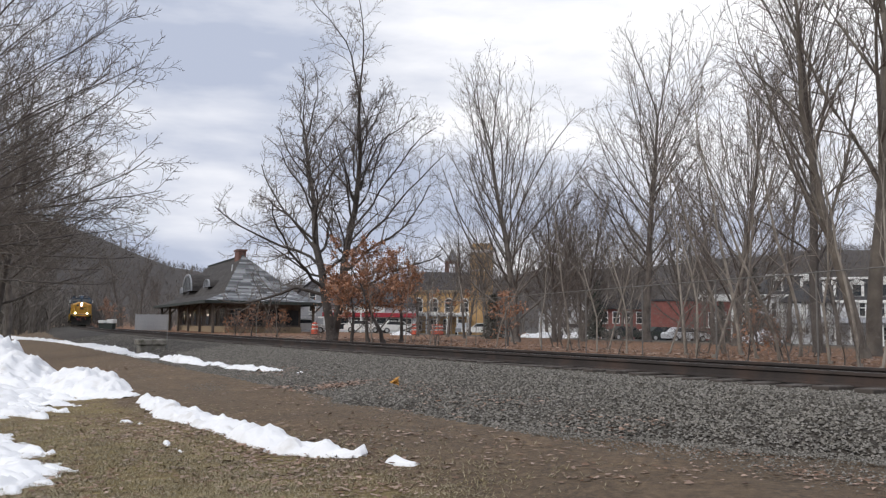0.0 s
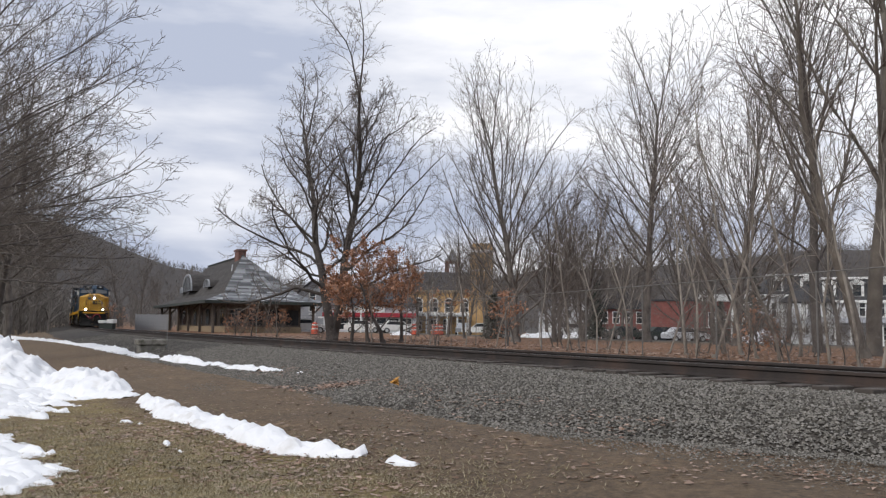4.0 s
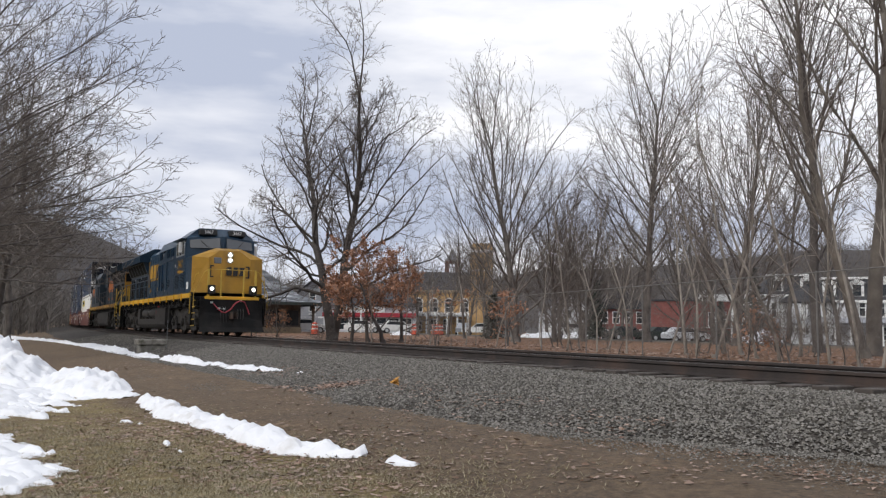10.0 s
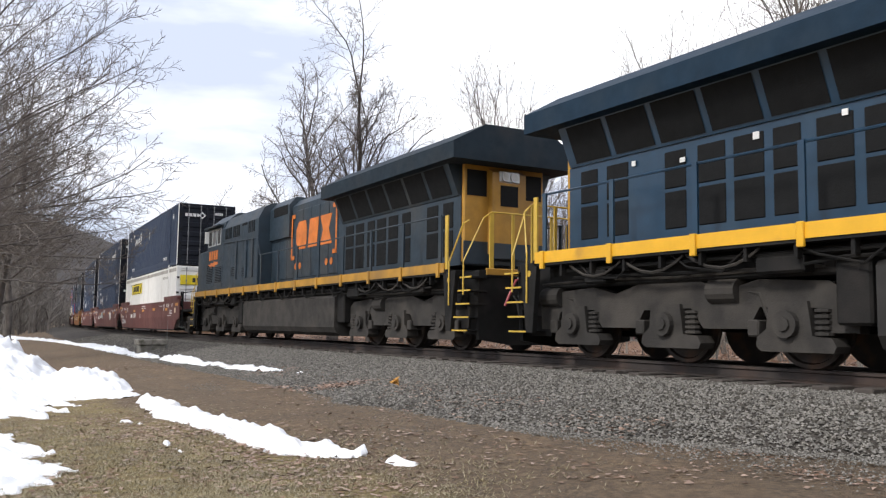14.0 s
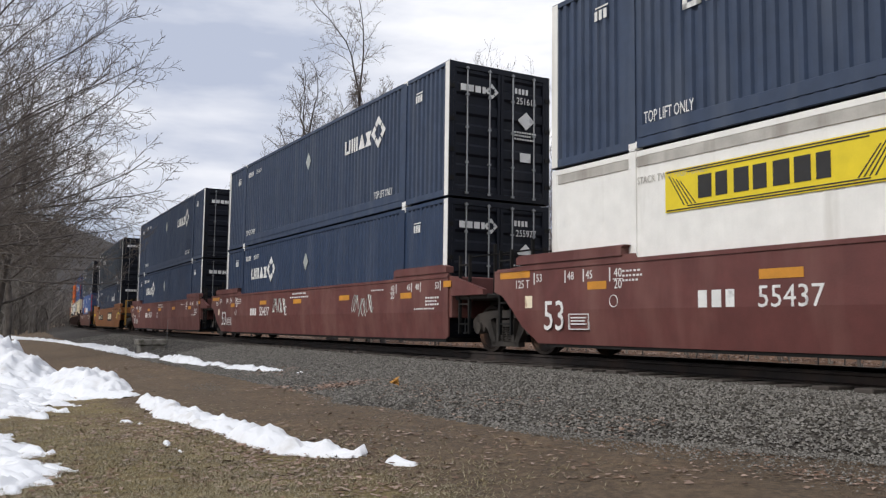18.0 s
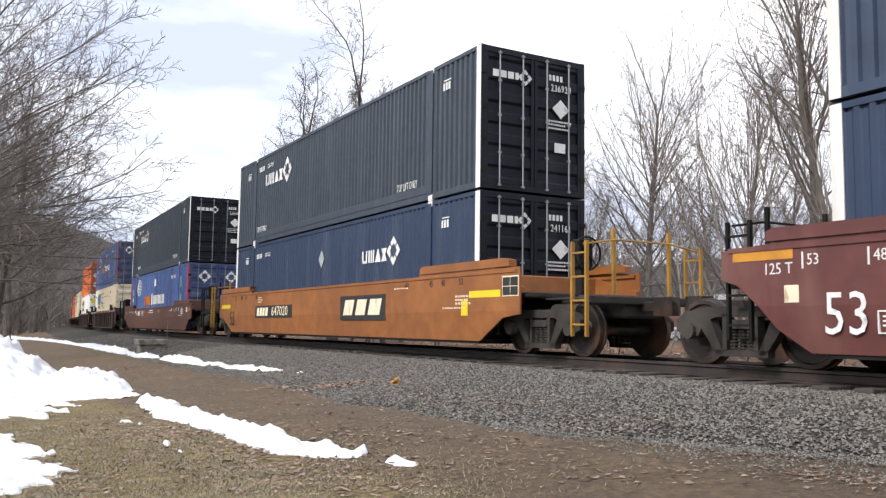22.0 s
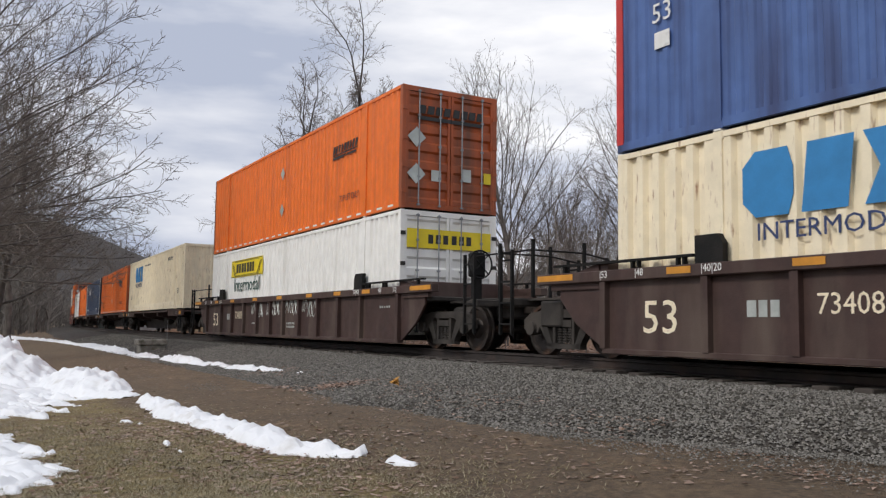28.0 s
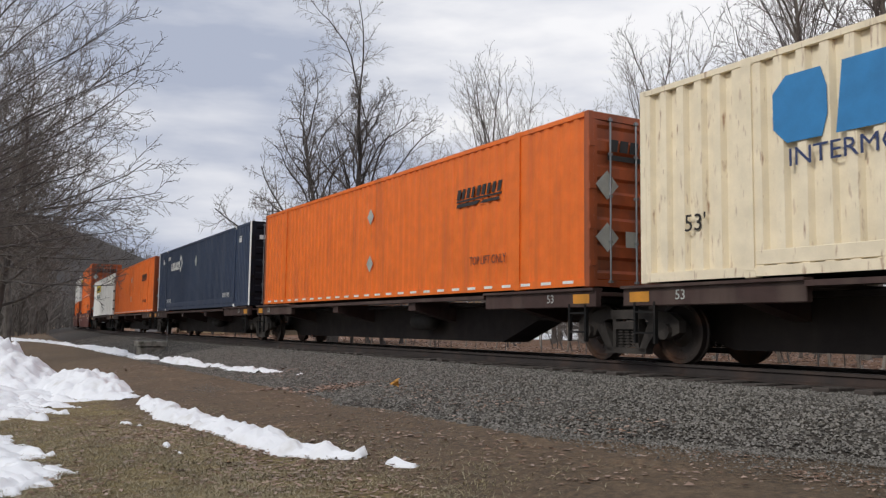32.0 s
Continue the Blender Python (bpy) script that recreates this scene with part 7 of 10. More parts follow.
def build_train():
    roll = []
    lead = make_loco("dark blue diesel locomotive with a yellow nose and lit lamps", "loco_blue", "loco_yellow", "3467", True)
    set_moving(lead, 10.29, 7.36)
    second = make_loco("grimy blue diesel locomotive running long hood first", "loco_blue_worn", "loco_orange", "", False)
    set_moving(second, 33.30, 7.36, turn=True)
    turned = set(second.children_recursive)
    z_low, z_high, z_spine = 0.264, 3.180, 1.165

    def car(ob, back, half, trucks, couplers=()):
        for x in trucks:
            freight_truck(ob, x)
        for x in couplers:
            coupler(ob, x, 1 if x > 0 else -1)
        set_moving(ob, back, half)

    stack = {}

    numbered = []

    def load(style, back, half, lift, doors=True, serial=""):
        locks = lift == z_high
        key = (style, doors, locks)
        if key in stack:
            c = copy_thing(stack[key], Matrix.Identity(4))
        else:
            c = stack[key] = make_container(style, doors, locks)
        if serial:
            numbered.append((c, style, serial))
        set_moving(c, back, half, lift)

    rb = "red-brown articulated well car with white stencils"
    car(well_car("fec", rb, "55437", "A", (1, -1)), 56.69, 9.75, (9.65,), (10.9,))
    car(well_car("fec", rb, "55437", "C", (1, -1)), 76.32, 9.75, (9.85, -9.55))
    car(well_car("fec", rb, "55437", "B", (1, -1), number_x=-3.65), 96.26, 9.75, (-9.65,), (-10.9,))
    car(well_car("ttx", "ochre yellow well car with a black sign panel", "647020", "", (1, -1), kind="single", number_x=-4.0, mark_mat="cream"), 119.98, 9.7, (9.7, -9.7), (11.3, -11.3))
    car(well_car("fec_b", "faded brown well car with white stencils", "71915", "", (1, -1), kind="single", number_x=-3.7, big53=(5.05,)), 143.73, 9.7, (9.7, -9.7), (11.3, -11.3))
    car(ribbed_car("dark brown ribbed well car with pale stencils", "73408"), 167.53, 9.7, (9.7, -9.7), (11.3, -11.3))
    car(ribbed_car("dark brown ribbed well car with pale stencils", "73481"), 190.91, 9.7, (9.7, -9.7), (11.3, -11.3))
    spine = "dark brown skeletal spine car"
    car(spine_car(spine), 212.11, 8.6, (6.5,), (9.4,))
    car(spine_car(spine), 229.42, 8.6, (8.65,))
    car(spine_car(spine), 247.05, 8.6, (8.7,))
    car(spine_car(spine), 264.5, 8.6, (8.7,))
    car(spine_car(spine), 281.9, 8.6, (8.7, -8.2), (-9.4,))
    car(well_car("fec", "red-brown well car with white stencils", "", "", (1, -1), kind="single"), 303.2, 9.7, (9.7, -9.7), (11.3, -11.3))
    car(well_car("fec", "red-brown well car with white stencils", "", "", (1, -1), kind="single"), 327.0, 9.7, (9.7, -9.7), (11.3, -11.3))
    for style, back, half, lift, doors, serial in (
            ("hunt", 56.69, 9.75, z_low, True, ""), ("umax", 56.69, 9.75, z_high, True, ""),
            ("umax_low", 76.32, 9.75, z_low, True, "255977"), ("umax_mid", 76.32, 9.75, z_high, True, "251611"),
            ("umax_low", 96.26, 9.75, z_low, True, "268129"), ("umax_mid", 96.26, 9.75, z_high, True, "247375"),
            ("umax_well", 119.98, 9.7, z_low, True, "241161"), ("dark", 119.98, 9.7, z_high, True, "236928"),
            ("pacer", 143.73, 9.7, z_low, True, ""), ("dark", 143.73, 9.7, z_high, True, "268687"),
            ("cream", 167.53, 9.7, z_low, True, ""), ("pacer", 167.53, 9.7, z_high, True, ""),
            ("hunt_rib", 190.91, 9.7, z_low, True, ""), ("schneider", 190.91, 9.7, z_high, True, ""),
            ("cream", 212.11, 8.6, z_spine, False, "933004"), ("schneider", 229.42, 8.6, z_spine, True, ""),
            ("umax", 247.05, 8.6, z_spine, True, ""), ("schneider", 264.5, 8.6, z_spine, True, ""), ("hunt_rib", 281.9, 8.6, z_spine, True, ""),
            ("schneider", 303.2, 9.7, z_low, True, ""), ("schneider", 303.2, 9.7, z_high, True, ""),
            ("schneider", 327.0, 9.7, z_low, True, ""), ("hunt_rib", 327.0, 9.7, z_high, True, "")):
        load(style, back, half, lift, doors, serial)
    for c, style, serial in numbered:
        # serial numbers on the doors and on the side, over the mark
        if style == "cream":
            words("lettering", serial, 0.25, M["stencil_grey"], c, on_side(5.06, -C_W - 0.006, 2.40, -1), 0.95)
            continue
        end = Matrix.Rotation(math.pi / 2, 4, "Z") @ Matrix.Rotation(math.pi / 2, 4, "X")
        words("lettering", serial, 0.21, M["mark_white"], c, Matrix.Translation((C_L / 2 + 0.014, 0.66, 2.24)) @ end, 0.85)
        words("lettering", serial, 0.20, M["mark_white"], c, on_side(-4.62, -C_W - 0.006, 2.46, -1), 0.95)
    for w, radius in WHEELS:
        set_rolling(w, radius, w in turned)


build_train()


# ---- trees ----
def grow_tree(seed, height, r0, first=0.3, counts=(8, 6, 5, 4), angles=(38, 42, 45, 48), ratios=(0.62, 0.5, 0.48, 0.46), lift=0.22, wobble=0.10, lean=(0, 0), forks=2, twig=0.007, stop=0.18, limbs=(), limb_r=0.40, thin=(0.24, 0.36)):
    """A bare tree: a tapered trunk that forks, limbs, and a crown of fine twigs. Returns the wood and the twigs."""
    rnd = random.Random(seed)
    wood, limb, fine = Geo(), Geo(), Geo()

    def branch(p, d, length, r, level):
        if level >= len(counts):
            # the finest twig is one thin spike
            d = (d + Vector((rnd.gauss(0, 0.1), rnd.gauss(0, 0.1), lift * 0.4))).normalized()
            a = d.orthogonal().normalized() * twig
            b = d.cross(a)
            fine.add([p + a, p - a * 0.5 + b * 0.87, p - a * 0.5 - b * 0.87, p + d * length], [(0, 1, 3), (1, 2, 3), (2, 0, 3)])
            return
        n = max(2, min((9, 8, 4, 2, 2)[min(level, 4)], int(length / (0.9, 0.7, 0.6, 0.45, 0.3)[min(level, 4)]) + 1))
        pts, rad, dirs = [p.copy()], [r], [d.copy()]
        end_r = max(twig, r * (0.26 if level == 0 else 0.28))
        for i in range(n):
            k = wobble * (1.0 + 0.5 * level)
            d = (d + Vector((rnd.gauss(0, k), rnd.gauss(0, k), rnd.gauss(0, k) + lift * (0.35 if level else 0.12)))).normalized()
            p = p + d * (length / n)
            pts.append(p.copy()), rad.append(r + (end_r - r) * (i + 1) / n), dirs.append(d.copy())
        if level == 3:
            rad[-1] = twig * 0.4
        (wood if level == 0 else limb if level == 1 else fine).tube(pts, rad, (8, 5, 3, 3, 3)[min(level, 4)], caps=False)
        m = max(2, int(counts[level] * rnd.uniform(0.8, 1.2)))
        begin = first if level == 0 else stop
        turn = rnd.uniform(0, 6.28)
        for k in range(m):
            t = begin + (1 - begin) * (k + rnd.uniform(0.1, 0.9)) / m
            i = min(n - 1, int(t * n))
            q = pts[i].lerp(pts[i + 1], t * n - i)
            turn += 2.4 + rnd.uniform(-0.4, 0.4)
            a = radians(angles[level] * rnd.uniform(0.7, 1.25))
            base = dirs[i]
            side = base.cross(Vector((math.cos(turn), math.sin(turn), 0.3))).normalized()
            nd = (base * math.cos(a) + side * math.sin(a)).normalized()
            if level == 0:
                ln = height * ratios[0] * (1 - 0.62 * max(0, (t - begin) / (1 - begin))) * rnd.uniform(0.75, 1.1)
            else:
                ln = length * ratios[level] * (1.15 - 0.6 * t) * rnd.uniform(0.7, 1.25)
            branch(q, nd, ln, max(twig, rad[i] * rnd.uniform(*(thin if level == 0 else (0.42, 0.60)))), level + 1)
        if level == 0:
            # named limbs: height up the trunk, bearing (0 right, 180 left), rise and length
            for up, turn_to, rise, ln in limbs:
                i = min(n - 1, max(0, int(up / length * n)))
                q = pts[i].lerp(pts[i + 1], min(1, max(0, up / length * n - i)))
                a, e = radians(turn_to), radians(rise)
                branch(q, Vector((math.cos(a) * math.cos(e), math.sin(a) * math.cos(e), math.sin(e))), ln, rad[i] * limb_r, 1)
            for k in range(forks):
                a = 2 * math.pi * k / forks + turn
                nd = (dirs[-1] + Vector((math.cos(a), math.sin(a), 0)) * 0.32).normalized()
                branch(pts[-1], nd, height * 0.30, end_r * 0.8, 1)

    top = Vector((lean[0], lean[1], 1)).normalized()
    branch(Vector((0, 0, -0.25)), top, height * 0.72, r0, 0)
    wood.tube([(0, 0, -0.3), (0, 0, 0.03), (0, 0, r0 * 1.8)], [r0 * 1.5, r0 * 1.28, r0 * 0.98], 8, False)
    return wood, limb, fine


FOREST = {}


def tree_kind(key, bark, *a, **k):
    wood, limb, fine = grow_tree(*a, **k)
    FOREST[key] = (mesh_of("trunk", wood, M[bark], True), mesh_of("branchwork", limb, M[bark], True), mesh_of("crown", fine, M["twig"]))


def fan(n, low, high, reach, rise_low, rise_high, seed, shrink=0.7):
    """Ascending limbs set round a trunk: long and spreading below, short and steep above."""
    rnd = random.Random(seed)
    rows = []
    for k in range(n):
        f = (k + rnd.uniform(-0.3, 0.3)) / n
        rise = rise_low + (rise_high - rise_low) * f + rnd.uniform(-6, 6)
        out = reach * (1 - shrink * f) * rnd.uniform(0.8, 1.12)
        rows.append((low + (high - low) * f, k * 137.5 + rnd.uniform(-20, 20), rise, min(9.5, out / math.cos(radians(rise)))))
    return tuple(rows)


# the pair at the station: crooked, wide-spread limbs
tree_kind("broad", "bark_dark", 11, 15.5, 0.26, first=0.60, counts=(7, 13, 9, 6), angles=(42, 50, 50, 52), ratios=(0.27, 0.34, 0.42, 0.36), lift=0.08, wobble=0.13, limb_r=0.42, thin=(0.34, 0.46),
          limbs=((2.5, 180, 8, 6.8), (2.9, 205, 14, 6.4), (3.8, 168, 20, 6.6), (4.6, 190, 30, 5.8), (5.2, 160, 38, 5.0), (6.2, 25, 44, 4.2), (4.5, 60, 35, 4.6), (6.6, 185, 48, 4.2), (3.4, -60, 22, 5.0), (5.0, -120, 32, 5.0), (8.2, 175, 60, 3.6), (8.4, 10, 60, 4.4), (7.2, 100, 55, 4.4), (6.6, -80, 52, 4.4), (9.6, 5, 62, 4.6), (9.9, 170, 66, 4.4)))
tree_kind("tall", "bark_dark", 23, 19.8, 0.27, first=0.50, counts=(11, 13, 9, 6), angles=(30, 46, 48, 50), ratios=(0.25, 0.36, 0.43, 0.36), lift=0.13, wobble=0.10, limb_r=0.40, thin=(0.34, 0.46),
          limbs=((2.8, 5, 18, 6.4), (4.2, -12, 30, 7.2), (5.2, 10, 40, 8.2), (6.6, -5, 46, 7.8), (7.8, 8, 52, 6.6), (9.0, -5, 58, 5.6), (3.6, 178, 28, 5.0), (5.2, 172, 46, 5.0), (8.4, 180, 60, 4.6), (6.2, 100, 45, 5.0), (4.0, -75, 30, 5.0), (7.2, -100, 52, 5.0), (10.0, 120, 62, 4.6), (10.6, -60, 64, 4.4), (11.4, 20, 60, 4.2)))
tree_kind("vase", "bark", 37, 17.0, 0.27, first=0.55, counts=(8, 11, 7, 4), angles=(30, 32, 38, 42), ratios=(0.34, 0.36, 0.42, 0.38), lift=0.15, wobble=0.055, forks=3, limb_r=0.31, thin=(0.28, 0.38),
          limbs=fan(28, 1.5, 9.4, 6.2, 36, 68, 1, 0.42))
tree_kind("vase_b", "bark", 41, 20.0, 0.27, first=0.55, counts=(10, 11, 7, 4), angles=(34, 34, 38, 42), ratios=(0.28, 0.36, 0.43, 0.38), lift=0.13, wobble=0.05, forks=2, limb_r=0.34, thin=(0.28, 0.4),
          limbs=fan(26, 4.2, 12.0, 5.4, 40, 64, 2, 0.30))
tree_kind("stout", "bark_dark", 47, 21.0, 0.21, first=0.5, counts=(9, 11, 7, 4), angles=(30, 34, 40, 44), ratios=(0.30, 0.36, 0.43, 0.38), lift=0.14, wobble=0.055, forks=3, limb_r=0.31, thin=(0.26, 0.38),
          limbs=fan(20, 3.6, 12.5, 2.7, 52, 74, 3, 0.3))
tree_kind("wood", "bark", 53, 19.0, 0.21, first=0.5, counts=(8, 10, 6, 4), angles=(42, 38, 42, 46), ratios=(0.26, 0.38, 0.43, 0.38), lift=0.15, wobble=0.07, limb_r=0.31, thin=(0.26, 0.38),
          limbs=fan(16, 4.5, 11.0, 3.8, 42, 66, 4, 0.4))
tree_kind("pale", "bark_pale", 61, 17.0, 0.22, first=0.6, counts=(7, 10, 6, 4), angles=(40, 40, 44, 46), ratios=(0.26, 0.38, 0.43, 0.38), lift=0.16, wobble=0.06, forks=3, limb_r=0.45, thin=(0.32, 0.46),
          limbs=((4.6, 190, 62, 7.5), (4.9, 20, 66, 7.0), (5.0, 100, 60, 6.5), (7.0, 200, 50, 5.0), (8.0, 330, 56, 5.0), (9.0, 170, 52, 4.6), (10.0, 60, 56, 4.4)))
tree_kind("droop", "bark_dark", 71, 20.0, 0.30, first=0.3, counts=(12, 14, 7, 5), angles=(55, 36, 40, 46), ratios=(0.38, 0.30, 0.43, 0.38), lift=0.06, wobble=0.05, limb_r=0.28, twig=0.0105,
          limbs=((4.4, -8, 4, 9.0), (5.0, 8, 8, 9.6), (5.6, 12, 8, 9.4), (6.6, -20, 12, 9.0), (7.4, 5, 15, 9.8), (8.2, -12, 20, 9.6), (9.0, 20, 22, 9.4), (10.0, -10, 26, 9.6), (11.2, 8, 32, 9.4), (12.0, -16, 34, 9.0), (12.8, -5, 40, 8.6), (6.0, 40, 12, 8.0), (9.0, -45, 20, 8.0), (7.0, 75, 18, 7.5)))
# lighter crowns for the trees farther off
tree_kind("far_vase", "bark", 38, 17.0, 0.27, first=0.5, counts=(7, 9, 5, 3), angles=(34, 34, 40, 42), ratios=(0.34, 0.38, 0.44, 0.5), lift=0.13, wobble=0.06, forks=3, twig=0.013, limb_r=0.31, thin=(0.26, 0.38), limbs=fan(20, 3.0, 10.0, 5.0, 42, 68, 5, 0.4))
tree_kind("far_wood", "bark", 54, 19.0, 0.24, first=0.5, counts=(7, 9, 5, 3), angles=(42, 38, 42, 46), ratios=(0.26, 0.38, 0.44, 0.5), lift=0.15, wobble=0.07, twig=0.013, limb_r=0.31, thin=(0.26, 0.38), limbs=fan(18, 4.0, 11.0, 4.4, 42, 66, 6, 0.4))
tree_kind("slim", "bark_sapling", 83, 9.5, 0.05, first=0.25, counts=(9, 6, 4), angles=(32, 38, 42), ratios=(0.42, 0.45, 0.45), lift=0.20, wobble=0.13, twig=0.006)
tree_kind("slim_b", "bark_sapling", 89, 7.0, 0.038, first=0.2, counts=(8, 5, 4), angles=(30, 36, 42), ratios=(0.45, 0.45, 0.45), lift=0.22, wobble=0.12, twig=0.006)
tree_kind("shrub", "bark", 97, 3.0, 0.035, first=0.03, counts=(14, 7, 5), angles=(38, 36, 40), ratios=(0.8, 0.5, 0.45), lift=0.10, wobble=0.12, twig=0.005)
TREE_LABEL = {"broad": "bare spreading tree with a dark trunk", "tall": "tall bare tree with a dark forked trunk", "vase": "bare vase-shaped tree with many upright limbs", "vase_b": "tall bare vase-shaped tree beyond the track",
              "stout": "large bare tree with a stout dark trunk", "wood": "bare woodland tree with grey bark", "far_vase": "bare tree among the town's houses", "far_wood": "bare grey tree among the houses", "pale": "bare leaning tree with pale bark", "droop": "large bare tree with long spreading boughs", "slim": "slim bare sapling with pale bark", "slim_b": "thin bare sapling by the track", "shrub": "tangled bare shrub by the track"}


def tree(kind, x, y, size=1.0, turn=0.0, lean=0.0, tall=1.0, sink=0.0, name=""):
    ob = thing(name or ("shrub" if kind == "shrub" else "sapling" if kind.startswith("slim") else "tree"), TREE_LABEL[kind], "shrub" if kind == "shrub" else "tree", "bare trees")
    part("trunk", FOREST[kind][0], None, ob)
    part("branchwork", FOREST[kind][1], None, ob)["kind"] = "stuff"
    part("crown", FOREST[kind][2], None, ob, "bare brown twigs")["kind"] = "stuff"
    ob.matrix_basis = Matrix.Translation((x, y, gz(x, y) - sink)) @ Matrix.Rotation(radians(lean), 4, "Y") @ Matrix.Rotation(radians(turn), 4, "Z") @ Matrix.Diagonal((size, size, size * tall, 1))
    return ob


def bearing(deg, dist):
    """A plan point by its bearing from the camera and its distance ahead."""
    return math.tan(radians(deg)) * dist, dist


def plant(kind, deg, dist, **k):
    if dist > 58:
        kind = {"vase": "far_vase", "vase_b": "far_vase", "wood": "far_wood", "tall": "far_wood", "broad": "far_vase"}.get(kind, kind)
    return tree(kind, *bearing(deg, dist), **k)


# the pair in front of the station, and the row beyond the track
plant("broad", -7.25, 45, turn=0, tall=1.1)
plant("tall", -7.25, 46.4, turn=0, size=0.94, lean=-1.6)
plant("vase", 4.9, 46, turn=0, size=0.87)
plant("vase_b", 13.4, 52, turn=40, size=0.97)
plant("stout", 23.65, 32, turn=10, size=0.95)
plant("pale", 26.1, 26, turn=0, lean=-7.5, size=0.84)
plant("pale", 26.6, 27.5, turn=150, lean=-3, size=1.15)
plant("vase", 18.9, 42, turn=150, size=0.80)
plant("wood", 17.6, 47, turn=250, size=0.66)
plant("wood", 28.2, 44, turn=90, size=0.95)
plant("vase", 15.7, 57, turn=10, size=0.6)
plant("wood", 21.9, 56, turn=60, size=0.8)
plant("vase", 7.4, 50, turn=70, size=0.56)
plant("vase", 9.4, 54, turn=170, size=0.56)
plant("wood", 1.5, 57, turn=20, size=0.5)
for deg, dist, kind, size, turn in ((6.9, 78, "wood", 0.6, 30), (9.6, 80, "vase", 0.62, 120), (1.8, 84, "vase", 0.55, 120), (2.8, 96, "wood", 0.62, 20), (11.8, 92, "vase", 0.7, 60), (17.0, 96, "wood", 0.8, 160), (27.2, 98, "wood", 0.9, 300), (7.6, 110, "vase_b", 0.6, 190), (5.4, 118, "wood", 0.62, 260), (9.0, 125, "wood", 0.66, 90), (13.2, 118, "vase", 0.72, 44), (-11.4, 110, "wood", 0.5, 10), (-10.0, 120, "vase", 0.5, 99), (-4.0, 135, "wood", 0.5, 180), (-2.2, 140, "vase", 0.5, 222), (4.0, 132, "vase", 0.55, 80), (28.5, 62, "vase", 0.9, 31), (3.0, 62, "wood", 0.5, 77), (0.4, 70, "vase", 0.45, 140), (7.8, 58.5, "wood", 0.6, 250), (9.2, 61, "vase", 0.58, 10), (12.4, 66, "wood", 0.6, 310), (-0.9, 92, "wood", 0.5, 33)):
    plant(kind, deg, dist, size=size, turn=turn)
for deg, dist, kind, size, turn in ((-1.6, 66, "vase", 0.42, 15), (3.4, 72, "vase", 0.5, 115), (8.3, 72, "vase", 0.52, 215), (12.2, 76, "vase", 0.56, 315), (16.4, 74, "vase", 0.55, 55), (20.6, 70, "vase", 0.6, 155), (24.8, 66, "vase", 0.65, 255)):
    plant(kind, deg, dist, size=size, turn=turn)
# the boughs over the line's left, and the wood behind them
plant("droop", -31.8, 34, turn=0, size=1.0)
plant("droop", -31.3, 27, turn=8, size=0.66)
plant("droop", -32.0, 46, turn=15, size=1.1)
plant("droop", -31.4, 58, turn=-10, size=1.05)
plant("wood", -26.8, 62, turn=80, size=1.1)
plant("wood", -28.4, 72, turn=200, size=1.15)
plant("tall", -27.8, 55, turn=20, size=1.0)
plant("wood", -25.3, 95, turn=300, size=0.85)
plant("vase", -25.9, 120, turn=10, size=0.9)
plant("tall", -26.5, 135, turn=250, size=0.9)
plant("vase", -27.4, 105, turn=50, size=1.0)
plant("vase", -22.9, 225, turn=90, size=0.7)
# over the station's roof
plant("vase", -20.6, 170, turn=5, size=0.95)
plant("broad", -19.4, 175, turn=95, size=0.95)
plant("vase_b", -18.2, 185, turn=15, size=0.72)
plant("wood", -21.8, 190, turn=195, size=0.75)
plant("vase", -16.6, 180, turn=195, size=0.72)
# saplings and shrubs along the far side of the track
RND = random.Random(77)
for deg, dist, kind, size in ((6.6, 33, "slim", 0.6), (8.3, 30, "slim", 0.75), (10.2, 28, "slim_b", 0.8), (10.9, 31, "slim", 0.8), (12.1, 27, "slim_b", 0.9), (14.7, 27, "slim", 0.75), (15.9, 26, "slim", 0.9), (16.5, 25, "slim_b", 1.1), (17.5, 24, "slim", 0.95), (18.2, 29, "slim", 1.15), (19.2, 26, "slim", 1.2), (20.1, 23, "slim_b", 1.1), (21.4, 22, "slim", 0.9), (22.6, 26, "slim", 1.2), (24.3, 21, "slim_b", 1.0), (25.9, 20, "slim", 0.9), (27.0, 19, "slim_b", 1.1), (3.6, 34, "slim_b", 0.7), (1.6, 36, "slim_b", 0.75), (-0.8, 37, "slim_b", 0.7), (-2.5, 38, "slim", 0.6), (-4.6, 39, "slim_b", 0.7), (-10.6, 44, "slim_b", 0.65), (-12.2, 46, "slim_b", 0.6), (-13.4, 47, "slim_b", 0.55)):
    plant(kind, deg, dist, size=size, turn=RND.uniform(0, 360), lean=RND.uniform(-9, 9))
for k in range(34):
    deg = RND.uniform(-11, 28)
    dist = 30 - max(0, deg) * 0.42 + RND.uniform(0, 10) + max(0, -deg) * 0.9
    plant("shrub", deg, dist, size=RND.uniform(0.35, 0.8), turn=RND.uniform(0, 360))


